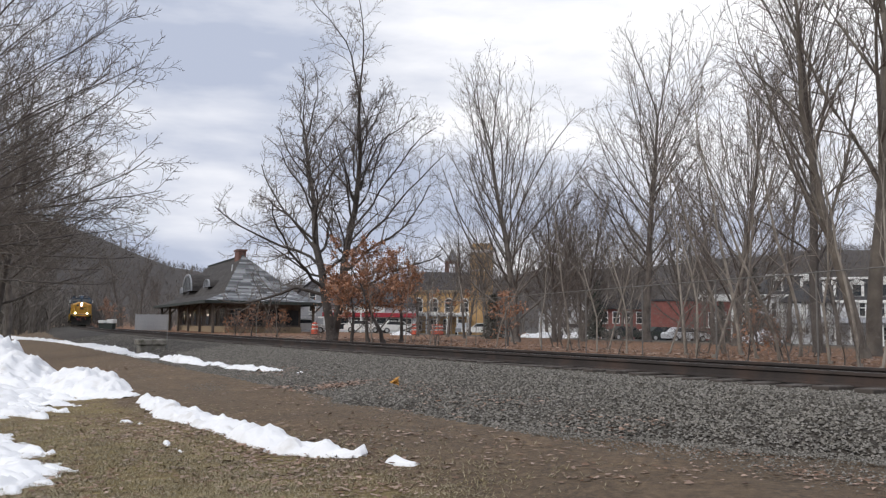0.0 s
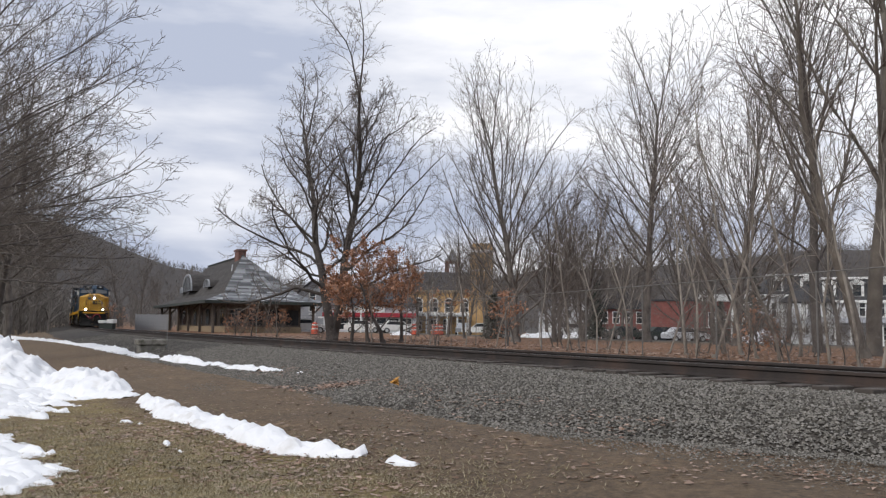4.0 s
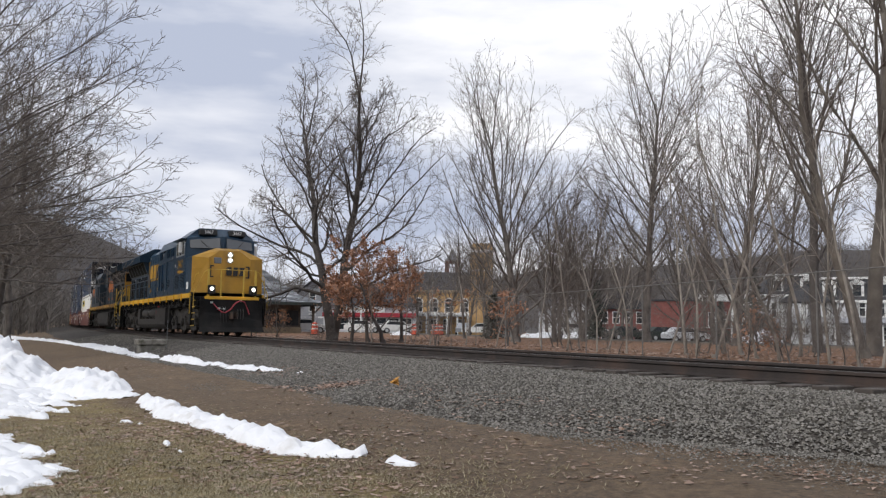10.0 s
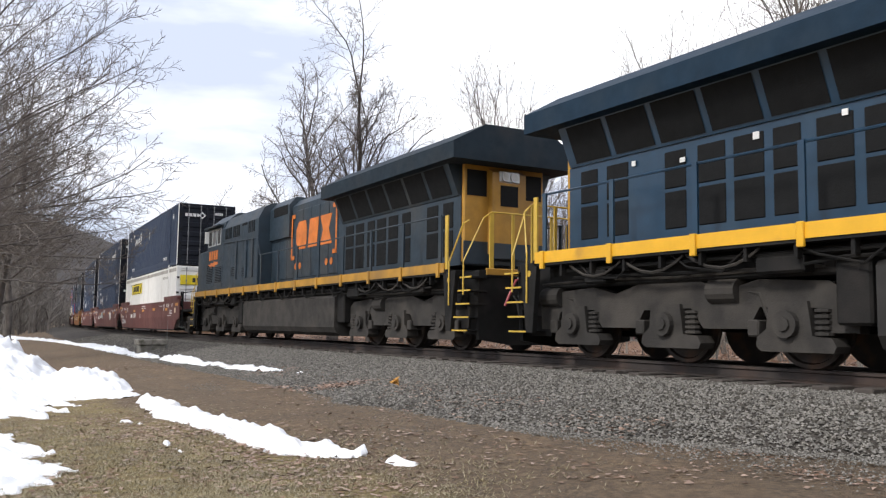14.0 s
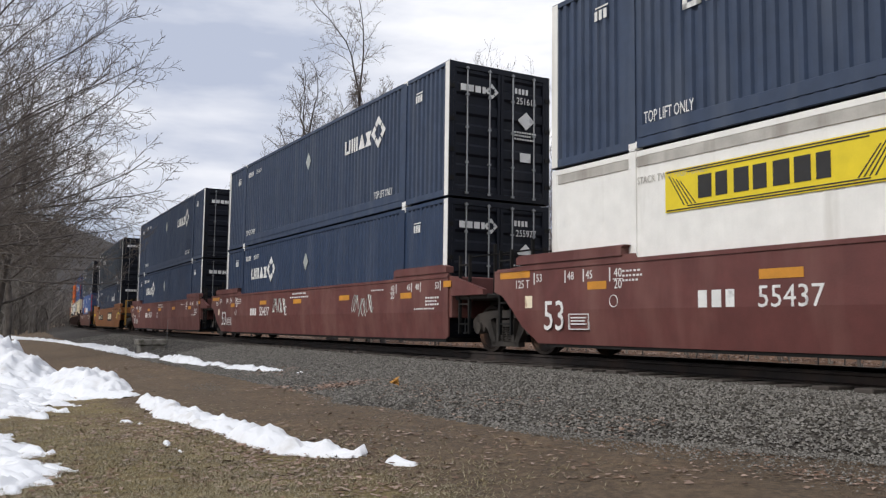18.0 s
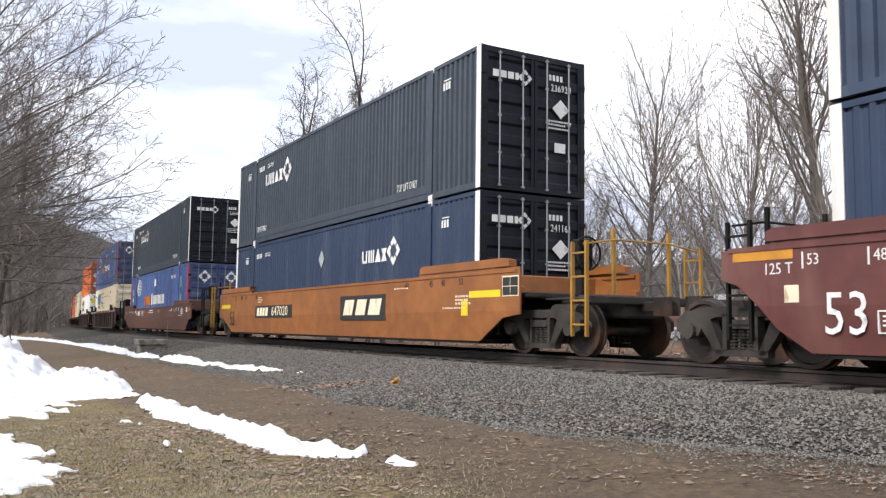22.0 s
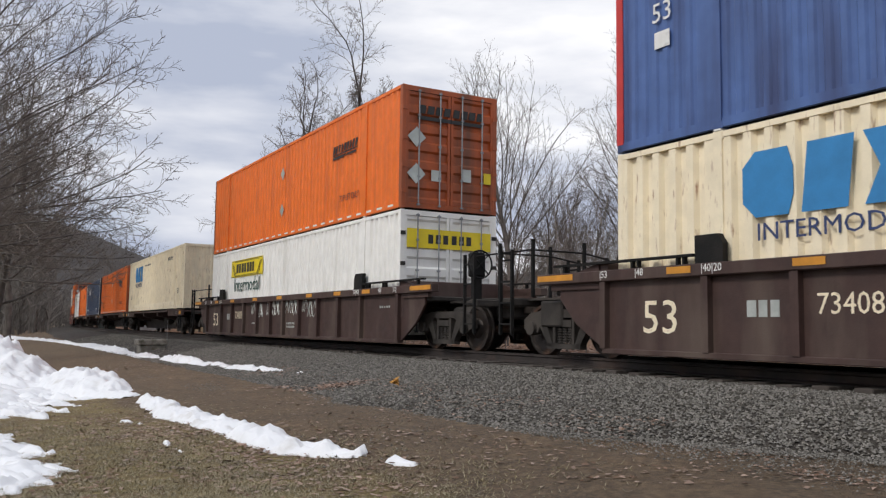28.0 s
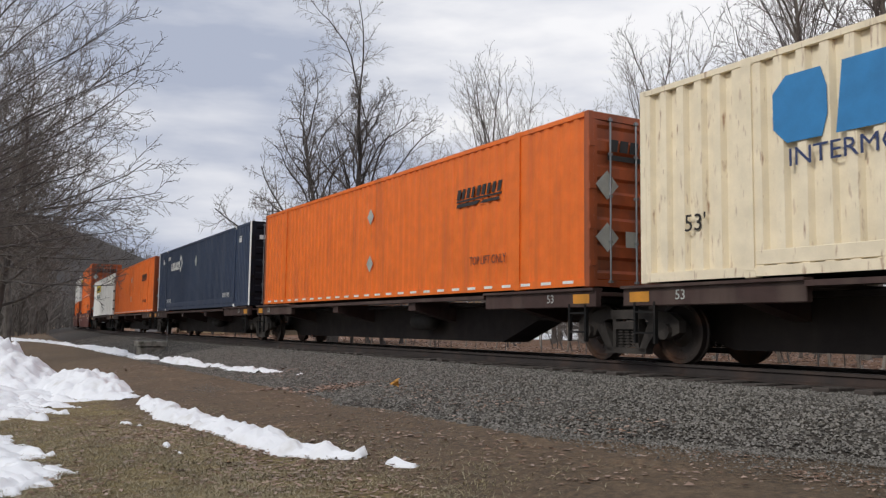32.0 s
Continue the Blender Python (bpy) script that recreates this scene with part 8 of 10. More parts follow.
def leafy(x, y, h, spread, n, seed, low=0.25, label="small oak holding rusty brown leaves"):
    """A young oak that keeps its dead leaves."""
    ob = thing("oak_sapling", label, "tree", "leaf-bearing oaks")
    wood, limb, fine = grow_tree(seed, h, 0.02 * h, first=0.2, counts=(10, 7, 5), angles=(55, 50, 50), ratios=(0.62, 0.5, 0.5), lift=0.05, wobble=0.12, twig=0.006)
    part("trunk", wood, M["bark_dark"], ob, smooth=True)
    part("branchwork", limb, M["bark_dark"], ob, smooth=True)["kind"] = "stuff"
    part("crown", fine, M["twig"], ob)["kind"] = "stuff"
    rnd = random.Random(seed)
    g = Geo()
    tips = fine.v[:: max(1, len(fine.v) // n)]
    for p in tips:
        if p[2] < h * low or noise.noise(Vector(p) * 0.9) < -0.12:
            continue
        for k in range(2):
            c = Vector(p) + Vector((rnd.gauss(0, 0.08), rnd.gauss(0, 0.08), rnd.gauss(-0.06, 0.07)))
            a, b = Vector((rnd.gauss(0, 1), rnd.gauss(0, 1), rnd.gauss(0, 1))).normalized() * 0.075, Vector((rnd.gauss(0, 1), rnd.gauss(0, 1), rnd.gauss(0, 1))).normalized() * 0.04
            g.add([c - a, c - b + a * 0.2, c + a, c + b + a * 0.1], [(0, 1, 2), (0, 2, 3)])
    lv = part("leaves", g, M["leaf_orange"], ob, "rusty clinging leaves")
    lv["kind"] = "stuff"
    ob.matrix_basis = Matrix.Translation((x, y, gz(x, y)))
    return ob


leafy(*bearing(-3.9, 41), 5.6, 2.4, 2600, 5, 0.22)
leafy(*bearing(-6.0, 40), 4.6, 2.0, 1700, 6, 0.3)
leafy(*bearing(-2.7, 42), 4.9, 2.0, 1300, 15, 0.4)
leafy(*bearing(-4.9, 42.5), 5.2, 2.0, 1500, 16, 0.3)
for deg, dist, h, n, seed in ((-13.6, 52, 2.2, 260, 21), (-12.5, 54, 2.6, 200, 22), (-11.0, 50, 2.2, 200, 23), (19.6, 27, 1.3, 160, 24), (4.9, 40, 2.4, 200, 25)):
    leafy(*bearing(deg, dist), h, 1.0, n, seed, 0.1, "low shrub with a few withered leaves")
leafy(*bearing(4.4, 36), 2.6, 1.0, 420, 7, 0.5)
leafy(*bearing(21.2, 30), 1.6, 1.0, 320, 8, 0.2)
leafy(*bearing(20.2, 33), 2.2, 1.0, 260, 9, 0.2)
leafy(*bearing(-20.9, 95), 4.0, 1.6, 500, 10, 0.1)


def spruce(x, y, h, seed):
    ob = thing("spruce", "dark green spruce beside the houses", "tree", "evergreens")
    rnd = random.Random(seed)
    part("trunk", Geo().tube([(0, 0, -0.2), (0, 0, h * 0.5), (0, 0, h)], [h * 0.022, h * 0.014, 0.01], 7), M["bark_dark"], ob)
    g = Geo()
    z = h * 0.08
    while z < h * 0.98:
        reach = (h - z) * 0.30 + 0.12
        for k in range(9):
            a = rnd.uniform(0, 6.28)
            ln = reach * rnd.uniform(0.65, 1.1)
            d = Vector((math.cos(a), math.sin(a), -0.28))
            steps = max(3, int(ln / 0.16))
            for i in range(steps):
                c = Vector((0, 0, z)) + d * (ln * (i + 0.6) / steps)
                for q in range(4):
                    u = Vector((rnd.gauss(0, 1), rnd.gauss(0, 1), rnd.gauss(-0.3, 0.6))).normalized() * 0.17
                    w = u.cross(d).normalized() * 0.05
                    g.add([c, c + u + w, c + u - w], [(0, 1, 2)])
        z += h * 0.035
    nd = part("needles", g, M["needle"], ob, "dark green needles")
    nd["kind"] = "stuff"
    ob.matrix_basis = Matrix.Translation((x, y, gz(x, y)))


spruce(*bearing(20.0, 72), 6.6, 3)
spruce(*bearing(10.2, 66), 4.6, 4)
spruce(*bearing(18.0, 84), 4.2, 5)
spruce(*bearing(3.4, 60), 3.2, 6)


def far_woods():
    """Bare woods on the slopes, thickest along the ridges, joined as one."""
    rnd = random.Random(9)
    g = Geo()

    def stick(x, y, h):
        z = gz_fast(x, y)
        top = (x + rnd.uniform(-1, 1), y, z + h)
        w = 0.06
        g.add([(x - w, y, z - 1), (x + w, y, z - 1), top], [(0, 1, 2)])
        for k in range(7):
            t = rnd.uniform(0.15, 0.95)
            a = rnd.uniform(-1.1, 1.1)
            ln = h * rnd.uniform(0.2, 0.42) * (1.2 - t * 0.6)
            bx, bz = x + (top[0] - x) * t, z + h * t
            ex, ez = bx + math.sin(a) * ln, bz + math.cos(a) * ln
            g.add([(bx - 0.07, y, bz), (bx + 0.07, y, bz), (ex, y + rnd.uniform(-1, 1), ez)], [(0, 1, 2)])
            for j in range(3):
                b2 = a + rnd.uniform(-0.9, 0.9)
                u = rnd.uniform(0.3, 0.9)
                cx, cz = bx + (ex - bx) * u, bz + (ez - bz) * u
                g.add([(cx - 0.05, y, cz), (cx + 0.05, y, cz), (cx + math.sin(b2) * ln * 0.5, y, cz + math.cos(b2) * ln * 0.5)], [(0, 1, 2)])

    def gz_fast(x, y):
        return -0.3 + float(hill_rise(np.array([x]), np.array([y]))[0])

    for k in range(5200):
        deg = rnd.uniform(-31, 31)
        r = rnd.uniform(250, 640) if k % 3 else rnd.uniform(520, 640)
        stick(math.sin(radians(deg)) * r, math.cos(radians(deg)) * r, rnd.uniform(2.6, 4.6))
    for k in range(700):
        deg = rnd.choice((rnd.uniform(-30, -22), rnd.uniform(-30, -15), rnd.uniform(3, 30)))
        r = rnd.uniform(150, 250)
        stick(math.sin(radians(deg)) * r, math.cos(radians(deg)) * r, rnd.uniform(4, 8))
    for k in range(1100):
        deg, r = rnd.uniform(-31, -24.6), rnd.uniform(95, 240)
        stick(math.sin(radians(deg)) * r, math.cos(radians(deg)) * r, rnd.uniform(4, 9))
    thing("far_woods", "bare brown woods on the valley slopes", "woods", geo=g, material=M["far_twig"], kind="stuff")


far_woods()


# ---- the town beyond the track ----
W = {
    "roof_dark": mat("dark_roof", (0.055, 0.055, 0.06), 0.85, var=0.3, bump=0.4, fine=12),
    "timber": mat("brown_timber", (0.11, 0.088, 0.072), 0.8, var=0.25, dirt=(0.045, 0.037, 0.03), dirt_amount=0.4),
    "eave": mat("dark_green_eave", (0.030, 0.038, 0.034), 0.7),
    # shade under the eaves is put into this dark wall colour
    "stone": mat("station_wall", (0.15, 0.128, 0.112), 0.85, var=0.3, scale=3, bump=0.5, fine=14),
    "yellow": mat("yellow_brick", (0.52, 0.33, 0.15), 0.85, var=0.15, bump=0.2, dirt=(0.36, 0.22, 0.08), dirt_amount=0.3),
    "red": mat("red_brick", (0.24, 0.090, 0.078), 0.85, var=0.2, bump=0.3, dirt=(0.16, 0.055, 0.045), dirt_amount=0.3),
    "siding": mat("pale_grey_siding", (0.60, 0.61, 0.63), 0.7, var=0.08, bump=0.15),
    "grey_wall": mat("grey_clapboard", (0.30, 0.31, 0.33), 0.75, var=0.1),
    "trim": mat("white_trim", (0.78, 0.78, 0.76), 0.6, var=0.06),
    "pane": mat("window_glass", (0.035, 0.04, 0.045), 0.12, bump=0),
    "brown_stone": mat("brown_church_stone", (0.17, 0.085, 0.07), 0.9, var=0.2),
    "stucco": mat("buff_cornice", (0.34, 0.26, 0.17), 0.8, var=0.15),
    "sign_red": mat("red_fascia", (0.36, 0.03, 0.045), 0.5, bump=0),
    "barrel": mat("orange_barrel", (0.75, 0.11, 0.05), 0.5, bump=0),
    "fence": mat("weathered_galvanised", (0.17, 0.16, 0.15), 0.7, metal=0.3, bump=0),
    "tyre": mat("tyre_rubber", (0.02, 0.02, 0.02), 0.8),
}


def slate_material():
    """Blended slate: short courses of light, mid and dark pieces."""
    m = bpy.data.materials.new("blended_slate")
    m.use_nodes = True
    n, l = m.node_tree.nodes, m.node_tree.links
    b = n["Principled BSDF"]
    tc, mp, vo, cr = n.new("ShaderNodeTexCoord"), n.new("ShaderNodeMapping"), n.new("ShaderNodeTexVoronoi"), n.new("ShaderNodeValToRGB")
    mp.inputs["Scale"].default_value = (1.1, 1.1, 5.5)
    vo.inputs["Scale"].default_value = 1.0
    l.new(tc.outputs["Object"], mp.inputs[0])
    l.new(mp.outputs[0], vo.inputs["Vector"])
    sp = n.new("ShaderNodeSeparateColor")
    l.new(vo.outputs["Color"], sp.inputs[0])
    e = cr.color_ramp.elements
    e[0].position, e[0].color = 0.1, (0.075, 0.080, 0.090, 1)
    e[1].position, e[1].color = 0.9, (0.36, 0.37, 0.38, 1)
    mid = e.new(0.55)
    mid.color = (0.155, 0.162, 0.172, 1)
    l.new(sp.outputs[0], cr.inputs[0])
    l.new(cr.outputs[0], b.inputs["Base Color"])
    b.inputs["Roughness"].default_value = 0.75
    bp = n.new("ShaderNodeBump")
    bp.inputs["Strength"].default_value, bp.inputs["Distance"].default_value = 0.5, 0.03
    l.new(sp.outputs[1], bp.inputs["Height"])
    l.new(bp.outputs[0], b.inputs["Normal"])
    return m


W["slate"] = slate_material()
# brownish slate with the slopes' shade put into its colour, darker than the hip
W["slate_dark"] = mat("shaded_slate", (0.062, 0.057, 0.055), 0.9, var=0.25, scale=2.5, bump=0.5, fine=9, dirt=(0.10, 0.095, 0.09), dirt_amount=0.35, dirt_scale=(1.2, 1.2, 3.0), spec=0.2)


def slate_piece_material():
    """One slate: a tone of its own between pale and dark grey."""
    m = bpy.data.materials.new("single_slate")
    m.use_nodes = True
    n, l = m.node_tree.nodes, m.node_tree.links
    b, oi, cr, nz, mx = n["Principled BSDF"], n.new("ShaderNodeObjectInfo"), n.new("ShaderNodeValToRGB"), n.new("ShaderNodeTexNoise"), n.new("ShaderNodeMix")
    e = cr.color_ramp.elements
    e[0].position, e[0].color = 0.1, (0.085, 0.088, 0.095, 1)
    e[1].position, e[1].color = 0.9, (0.38, 0.39, 0.40, 1)
    e.new(0.5).color = (0.17, 0.175, 0.185, 1)
    l.new(oi.outputs["Random"], cr.inputs[0])
    nz.inputs["Scale"].default_value = 6
    mx.data_type, mx.blend_type = "RGBA", "MULTIPLY"
    mx.inputs[0].default_value = 0.6
    l.new(cr.outputs[0], mx.inputs[6])
    l.new(nz.outputs["Color"], mx.inputs[7])
    l.new(mx.outputs[2], b.inputs["Base Color"])
    b.inputs["Roughness"].default_value = 0.8
    return m


W["slate_piece"] = slate_piece_material()


def facing(x, y, turn=0.0, z=None):
    return Matrix.Translation((x, y, gz(x, y) if z is None else z)) @ Matrix.Rotation(radians(turn), 4, "Z")


def window(parent, x, z, w, h, y, arch=False, fr=None, depth=0.12):
    """A sash window on a wall whose face is at y (towards minus y): frame, pane and sill."""
    g = Geo()
    t = 0.09
    g.box(x - w / 2 - t, x + w / 2 + t, y - 0.06, y + 0.02, z - t, z)
    g.box(x - w / 2 - t, x + w / 2 + t, y - 0.06, y + 0.02, z + h, z + h + t)
    g.box(x - w / 2 - t, x - w / 2, y - 0.06, y + 0.02, z, z + h)
    g.box(x + w / 2, x + w / 2 + t, y - 0.06, y + 0.02, z, z + h)
    g.box(x - w / 2, x + w / 2, y - 0.045, y + 0.02, z + h * 0.48, z + h * 0.53)
    if arch:
        n = 8
        for k in range(n):
            a, b = math.pi * k / n, math.pi * (k + 1) / n
            r0, r1 = w / 2, w / 2 + 0.16
            g.prism([(x + r0 * math.cos(a), z + h + r0 * math.sin(a)), (x + r1 * math.cos(a), z + h + r1 * math.sin(a)), (x + r1 * math.cos(b), z + h + r1 * math.sin(b)), (x + r0 * math.cos(b), z + h + r0 * math.sin(b))], y - 0.08, y + 0.02)
    ob = part("window", g, fr or W["trim"], parent)
    p = Geo().box(x - w / 2, x + w / 2, y - 0.02, y + 0.01, z, z + h)
    if arch:
        p.prism([(x + w / 2 * math.cos(math.pi * k / 8), z + h + w / 2 * math.sin(math.pi * k / 8)) for k in range(9)], y - 0.02, y + 0.01)
    part("pane", p, W["pane"], ob)
    return ob


def eyelid(ob, cx, half, z0, rise, y0, y1, label):
    """An arched dormer that swells out of the track-side slope, with a mullioned window in its front."""
    n = 16
    arc = [(cx + half * math.cos(math.pi * k / n), z0 + rise * math.sin(math.pi * k / n) ** 0.8) for k in range(n + 1)]
    dm = Geo().prism(arc, y0 + 0.12, y1)
    d = part("dormer", dm, W["slate_dark"], ob, label)
    inner = [(cx + (u - cx) * 0.90, z0 + (w - z0) * 0.90) for u, w in arc]
    for p0, p1, q0, q1 in zip(arc[:-1], arc[1:], inner[:-1], inner[1:]):
        part("dormer_trim", Geo().prism([p0, p1, q1, q0], y0, y0 + 0.14), W["grey_wall"], d)
    part("pane", Geo().prism(inner, y0 + 0.08, y0 + 0.115), W["pane"], d)
    for k in range(1, 6):
        u = cx - half * 0.9 + half * 1.8 * k / 6
        top = z0 + 0.9 * rise * max(0.05, 1 - ((u - cx) / (half * 0.9)) ** 2) ** 0.4
        part("mullion", Geo().box(u - 0.05, u + 0.05, y0 + 0.03, y0 + 0.079, z0, top), W["grey_wall"], d)


def station():
    """A low station with a deep hipped roof on brackets, arched dormers and a chimney."""
    ob = thing("railway_station", "old station with a deep grey hipped roof and dark eaves", "station")
    L, B, eave, ridge = 34.5, 11.0, 3.55, 8.4
    # local x runs back along the track, y away from it; the near track-side corner of the roof is the origin
    r0, r1 = 10.4, 29.0
    mid = B / 2
    fl = 2.1
    lift = eave + 0.80
    vs = [(0, 0, eave), (L, 0, eave), (L, B, eave), (0, B, eave), (fl, fl, lift), (L - fl, fl, lift), (L - fl, B - fl, lift), (fl, B - fl, lift), (r0, mid, ridge), (r1, mid, ridge)]
    part("roof", Geo().add(vs, [(0, 1, 5, 4), (4, 5, 9, 8), (2, 3, 7, 6), (6, 7, 8, 9), (1, 2, 6, 5), (5, 6, 9)]), W["slate_dark"], ob, "brownish slate roof slopes coloured darker for their shade")
    part("hip_end", Geo().add([vs[3], vs[0], vs[4], vs[7], vs[8]], [(0, 1, 2, 3), (3, 2, 4)]), W["slate"], ob, "mottled pale and dark grey slate hip")
    # slates of the hip end in courses, each a little proud
    rnd = random.Random(31)
    a, b, c = Vector(vs[4]), Vector(vs[7]), Vector(vs[8])
    base, up = b - a, c - (a + b) / 2
    nrm = base.cross(up).normalized()
    if nrm.z < 0:
        nrm = -nrm
    rows = 26
    tile = mesh_of("slate", Geo().box(-0.5, 0.5, 0.0, 1.0, 0.0, 0.022), W["slate_piece"])
    ux, uy = base.normalized(), up.normalized()
    for r in range(rows):
        f = r / rows
        wide = base.length * (1 - f)
        n = max(1, int(wide / 0.95))
        if len([o for o in ob.children if o.name.startswith("slate")]) + n > 300:
            break
        for k in range(n):
            q = (a + b) / 2 + up * f + ux * (-wide / 2 + wide * (k + 0.5) / n)
            m = Matrix((ux * (wide / n * 0.97), uy * (up.length / rows * 1.12), nrm)).transposed().to_4x4()
            part("slate", tile, None, ob).matrix_basis = Matrix.Translation(q + nrm * 0.012) @ m
    ev = Geo()
    ev.box(-0.05, L + 0.05, -0.05, 0.12, eave - 0.25, eave + 0.02).box(-0.05, L + 0.05, B - 0.12, B + 0.05, eave - 0.25, eave + 0.02).box(-0.05, 0.12, 0.12, B - 0.12, eave - 0.25, eave + 0.02).box(L - 0.12, L + 0.05, 0.12, B - 0.12, eave - 0.25, eave + 0.02)
    ev.box(0.12, L - 0.12, 0.12, B - 0.12, eave - 0.1, eave - 0.04)
    part("eave", ev, W["eave"], ob, "dark painted eaves")
    wl = Geo()
    x0, x1, y0, y1 = 2.6, L - 3.4, 2.4, B - 1.6
    wl.box(x0, x1, y0, y1, 1.25, eave - 0.05)
    part("wall", wl, W["stone"], ob, "wall coloured dark for the shade of the eaves")
    part("wall_base", Geo().box(x0 - 0.08, x1 + 0.08, y0 - 0.08, y1 + 0.08, -0.3, 1.25, 0.03), W["stucco"], ob, "buff stone wall base")
    for k in range(7):
        x = x0 + 1.6 + k * 3.6
        w = part("window", Geo().box(x - 0.9, x + 0.9, y0 - 0.06, y0 + 0.02, 1.28, 3.1), W["timber"], ob)
        for d in (-0.42, 0.42):
            part("pane", Geo().box(x + d - 0.36, x + d + 0.36, y0 - 0.08, y0 - 0.055, 1.4, 2.95), W["pane"], w)
    for k in range(4):
        y = y0 + 0.95 + k * 1.75
        w = part("window", Geo().box(x0 - 0.06, x0 + 0.02, y - 0.7, y + 0.7, 1.28, 3.0), W["timber"], ob)
        part("pane", Geo().box(x0 - 0.08, x0 - 0.055, y - 0.58, y + 0.58, 1.4, 2.85), W["pane"], w)
    for x, y in [(0.9, 0.9), (0.9, B - 0.9)] + [(0.9 + 6.5 * k, 0.9) for k in range(1, 6)]:
        g = Geo().box(x - 0.11, x + 0.11, y - 0.11, y + 0.11, -0.3, eave - 0.2, 0.02)
        g.tube([(x, y, 2.5), (x + 0.9, y, eave - 0.15)], 0.08, 5).tube([(x, y, 2.5), (x, y + 0.9, eave - 0.15)], 0.08, 5)
        part("post", g, W["timber"], ob)
    eyelid(ob, 22.0, 2.9, 5.05, 1.95, 1.9, 5.2, "large arched dormer")
    eyelid(ob, 12.6, 1.5, 5.2, 0.85, 2.3, 4.6, "small arched dormer")
    eyelid(ob, 27.4, 1.0, 5.0, 0.7, 2.1, 4.2, "small arched dormer")
    part("chimney", Geo().box(r0 + 0.4, r0 + 2.2, mid - 0.4, mid + 0.4, ridge - 0.6, ridge + 0.55, 0.04).box(r0 + 0.3, r0 + 2.3, mid - 0.5, mid + 0.5, ridge + 0.55, ridge + 0.72), W["brown_stone"], ob, "brown stone chimney")
    part("ridge_cap", Geo().box(r0, r1, mid - 0.12, mid + 0.12, ridge - 0.05, ridge + 0.1), W["eave"], ob)
    part("drain_pipe", Geo().tube([(r0 - 1.2, mid - 1.3, 7.4), (r0 - 1.3, mid - 1.5, 5.6)], 0.05, 6), W["siding"], ob)
    a = on_line(-66)[2]
    # back along the track is local x, away from the camera's side is local y
    m = Matrix(((-math.cos(a), math.sin(a), 0, -20.8), (math.sin(a), math.cos(a), 0, 75.3), (0, 0, 1, 0.0), (0, 0, 0, 1)))
    ob.matrix_basis = m


def picket_run(label, x0, y0, x1, y1, h, material, post_gap=2.4, boards=True, name="fence"):
    ob = thing(name, label, "fence")
    ln = math.hypot(x1 - x0, y1 - y0)
    for k in range(int(ln / post_gap) + 1):
        part("post", shared((name, "post", h), lambda: mesh_of("post", Geo().box(-0.06, 0.06, -0.06, 0.06, -0.3, h + 0.1), material)), None, ob).matrix_basis = Matrix.Translation((k * post_gap, 0, 0))
    rl = Geo().box(0, ln, -0.03, 0.03, h * 0.25, h * 0.25 + 0.09).box(0, ln, -0.03, 0.03, h * 0.8, h * 0.8 + 0.09)
    part("fence_rail", rl, material, ob)
    for k in range(int(ln / 0.16)):
        part("board", shared((name, "board", h), lambda: mesh_of("board", Geo().box(-0.065, 0.065, -0.05, -0.03, 0.03, h), material)), None, ob).matrix_basis = Matrix.Translation((0.08 + k * 0.16, 0, 0))
    z = gz((x0 + x1) / 2, (y0 + y1) / 2)
    ob.matrix_basis = Matrix.Translation((x0, y0, z)) @ Matrix.Rotation(math.atan2(y1 - y0, x1 - x0), 4, "Z")


def chain_fence():
    x0, y0, x1, y1, h = 8.6, 9.8, -2.2, 43.6, 1.95
    ob = thing("chain_link_fence", "galvanised chain-link fence among saplings", "fence")
    ln = math.hypot(x1 - x0, y1 - y0)
    post = mesh_of("post", Geo().cyl((0, 0, -0.4), (0, 0, h + 0.03), 0.016, 8), W["fence"])
    for k in range(int(ln / 3) + 1):
        part("post", post, None, ob).matrix_basis = Matrix.Translation((k * 3.0, 0, 0))
    part("top_rail", Geo().cyl((0, 0, h), (ln, 0, h), 0.012, 8), W["fence"], ob)
    g = Geo()
    step = 0.14
    for k in range(int((ln + h) / step)):
        for sgn in (1, -1):
            a = k * step if sgn < 0 else k * step - h
            p, q = a, a + sgn * h
            if p < 0 or q < 0 or p > ln or q > ln:
                continue
            w = 0.0014
            g.add([(p - w, 0, 0.02), (p + w, 0, 0.02), (q + w, 0, h), (q - w, 0, h)], [(0, 1, 2, 3)])
    wire = part("wire_mesh", g, W["fence"], ob, "diamond wire mesh")
    wire["kind"] = "stuff"
    ob.matrix_basis = Matrix.Translation((x0, y0, 0.55)) @ Matrix.Rotation(math.atan2(y1 - y0, x1 - x0), 4, "Z")


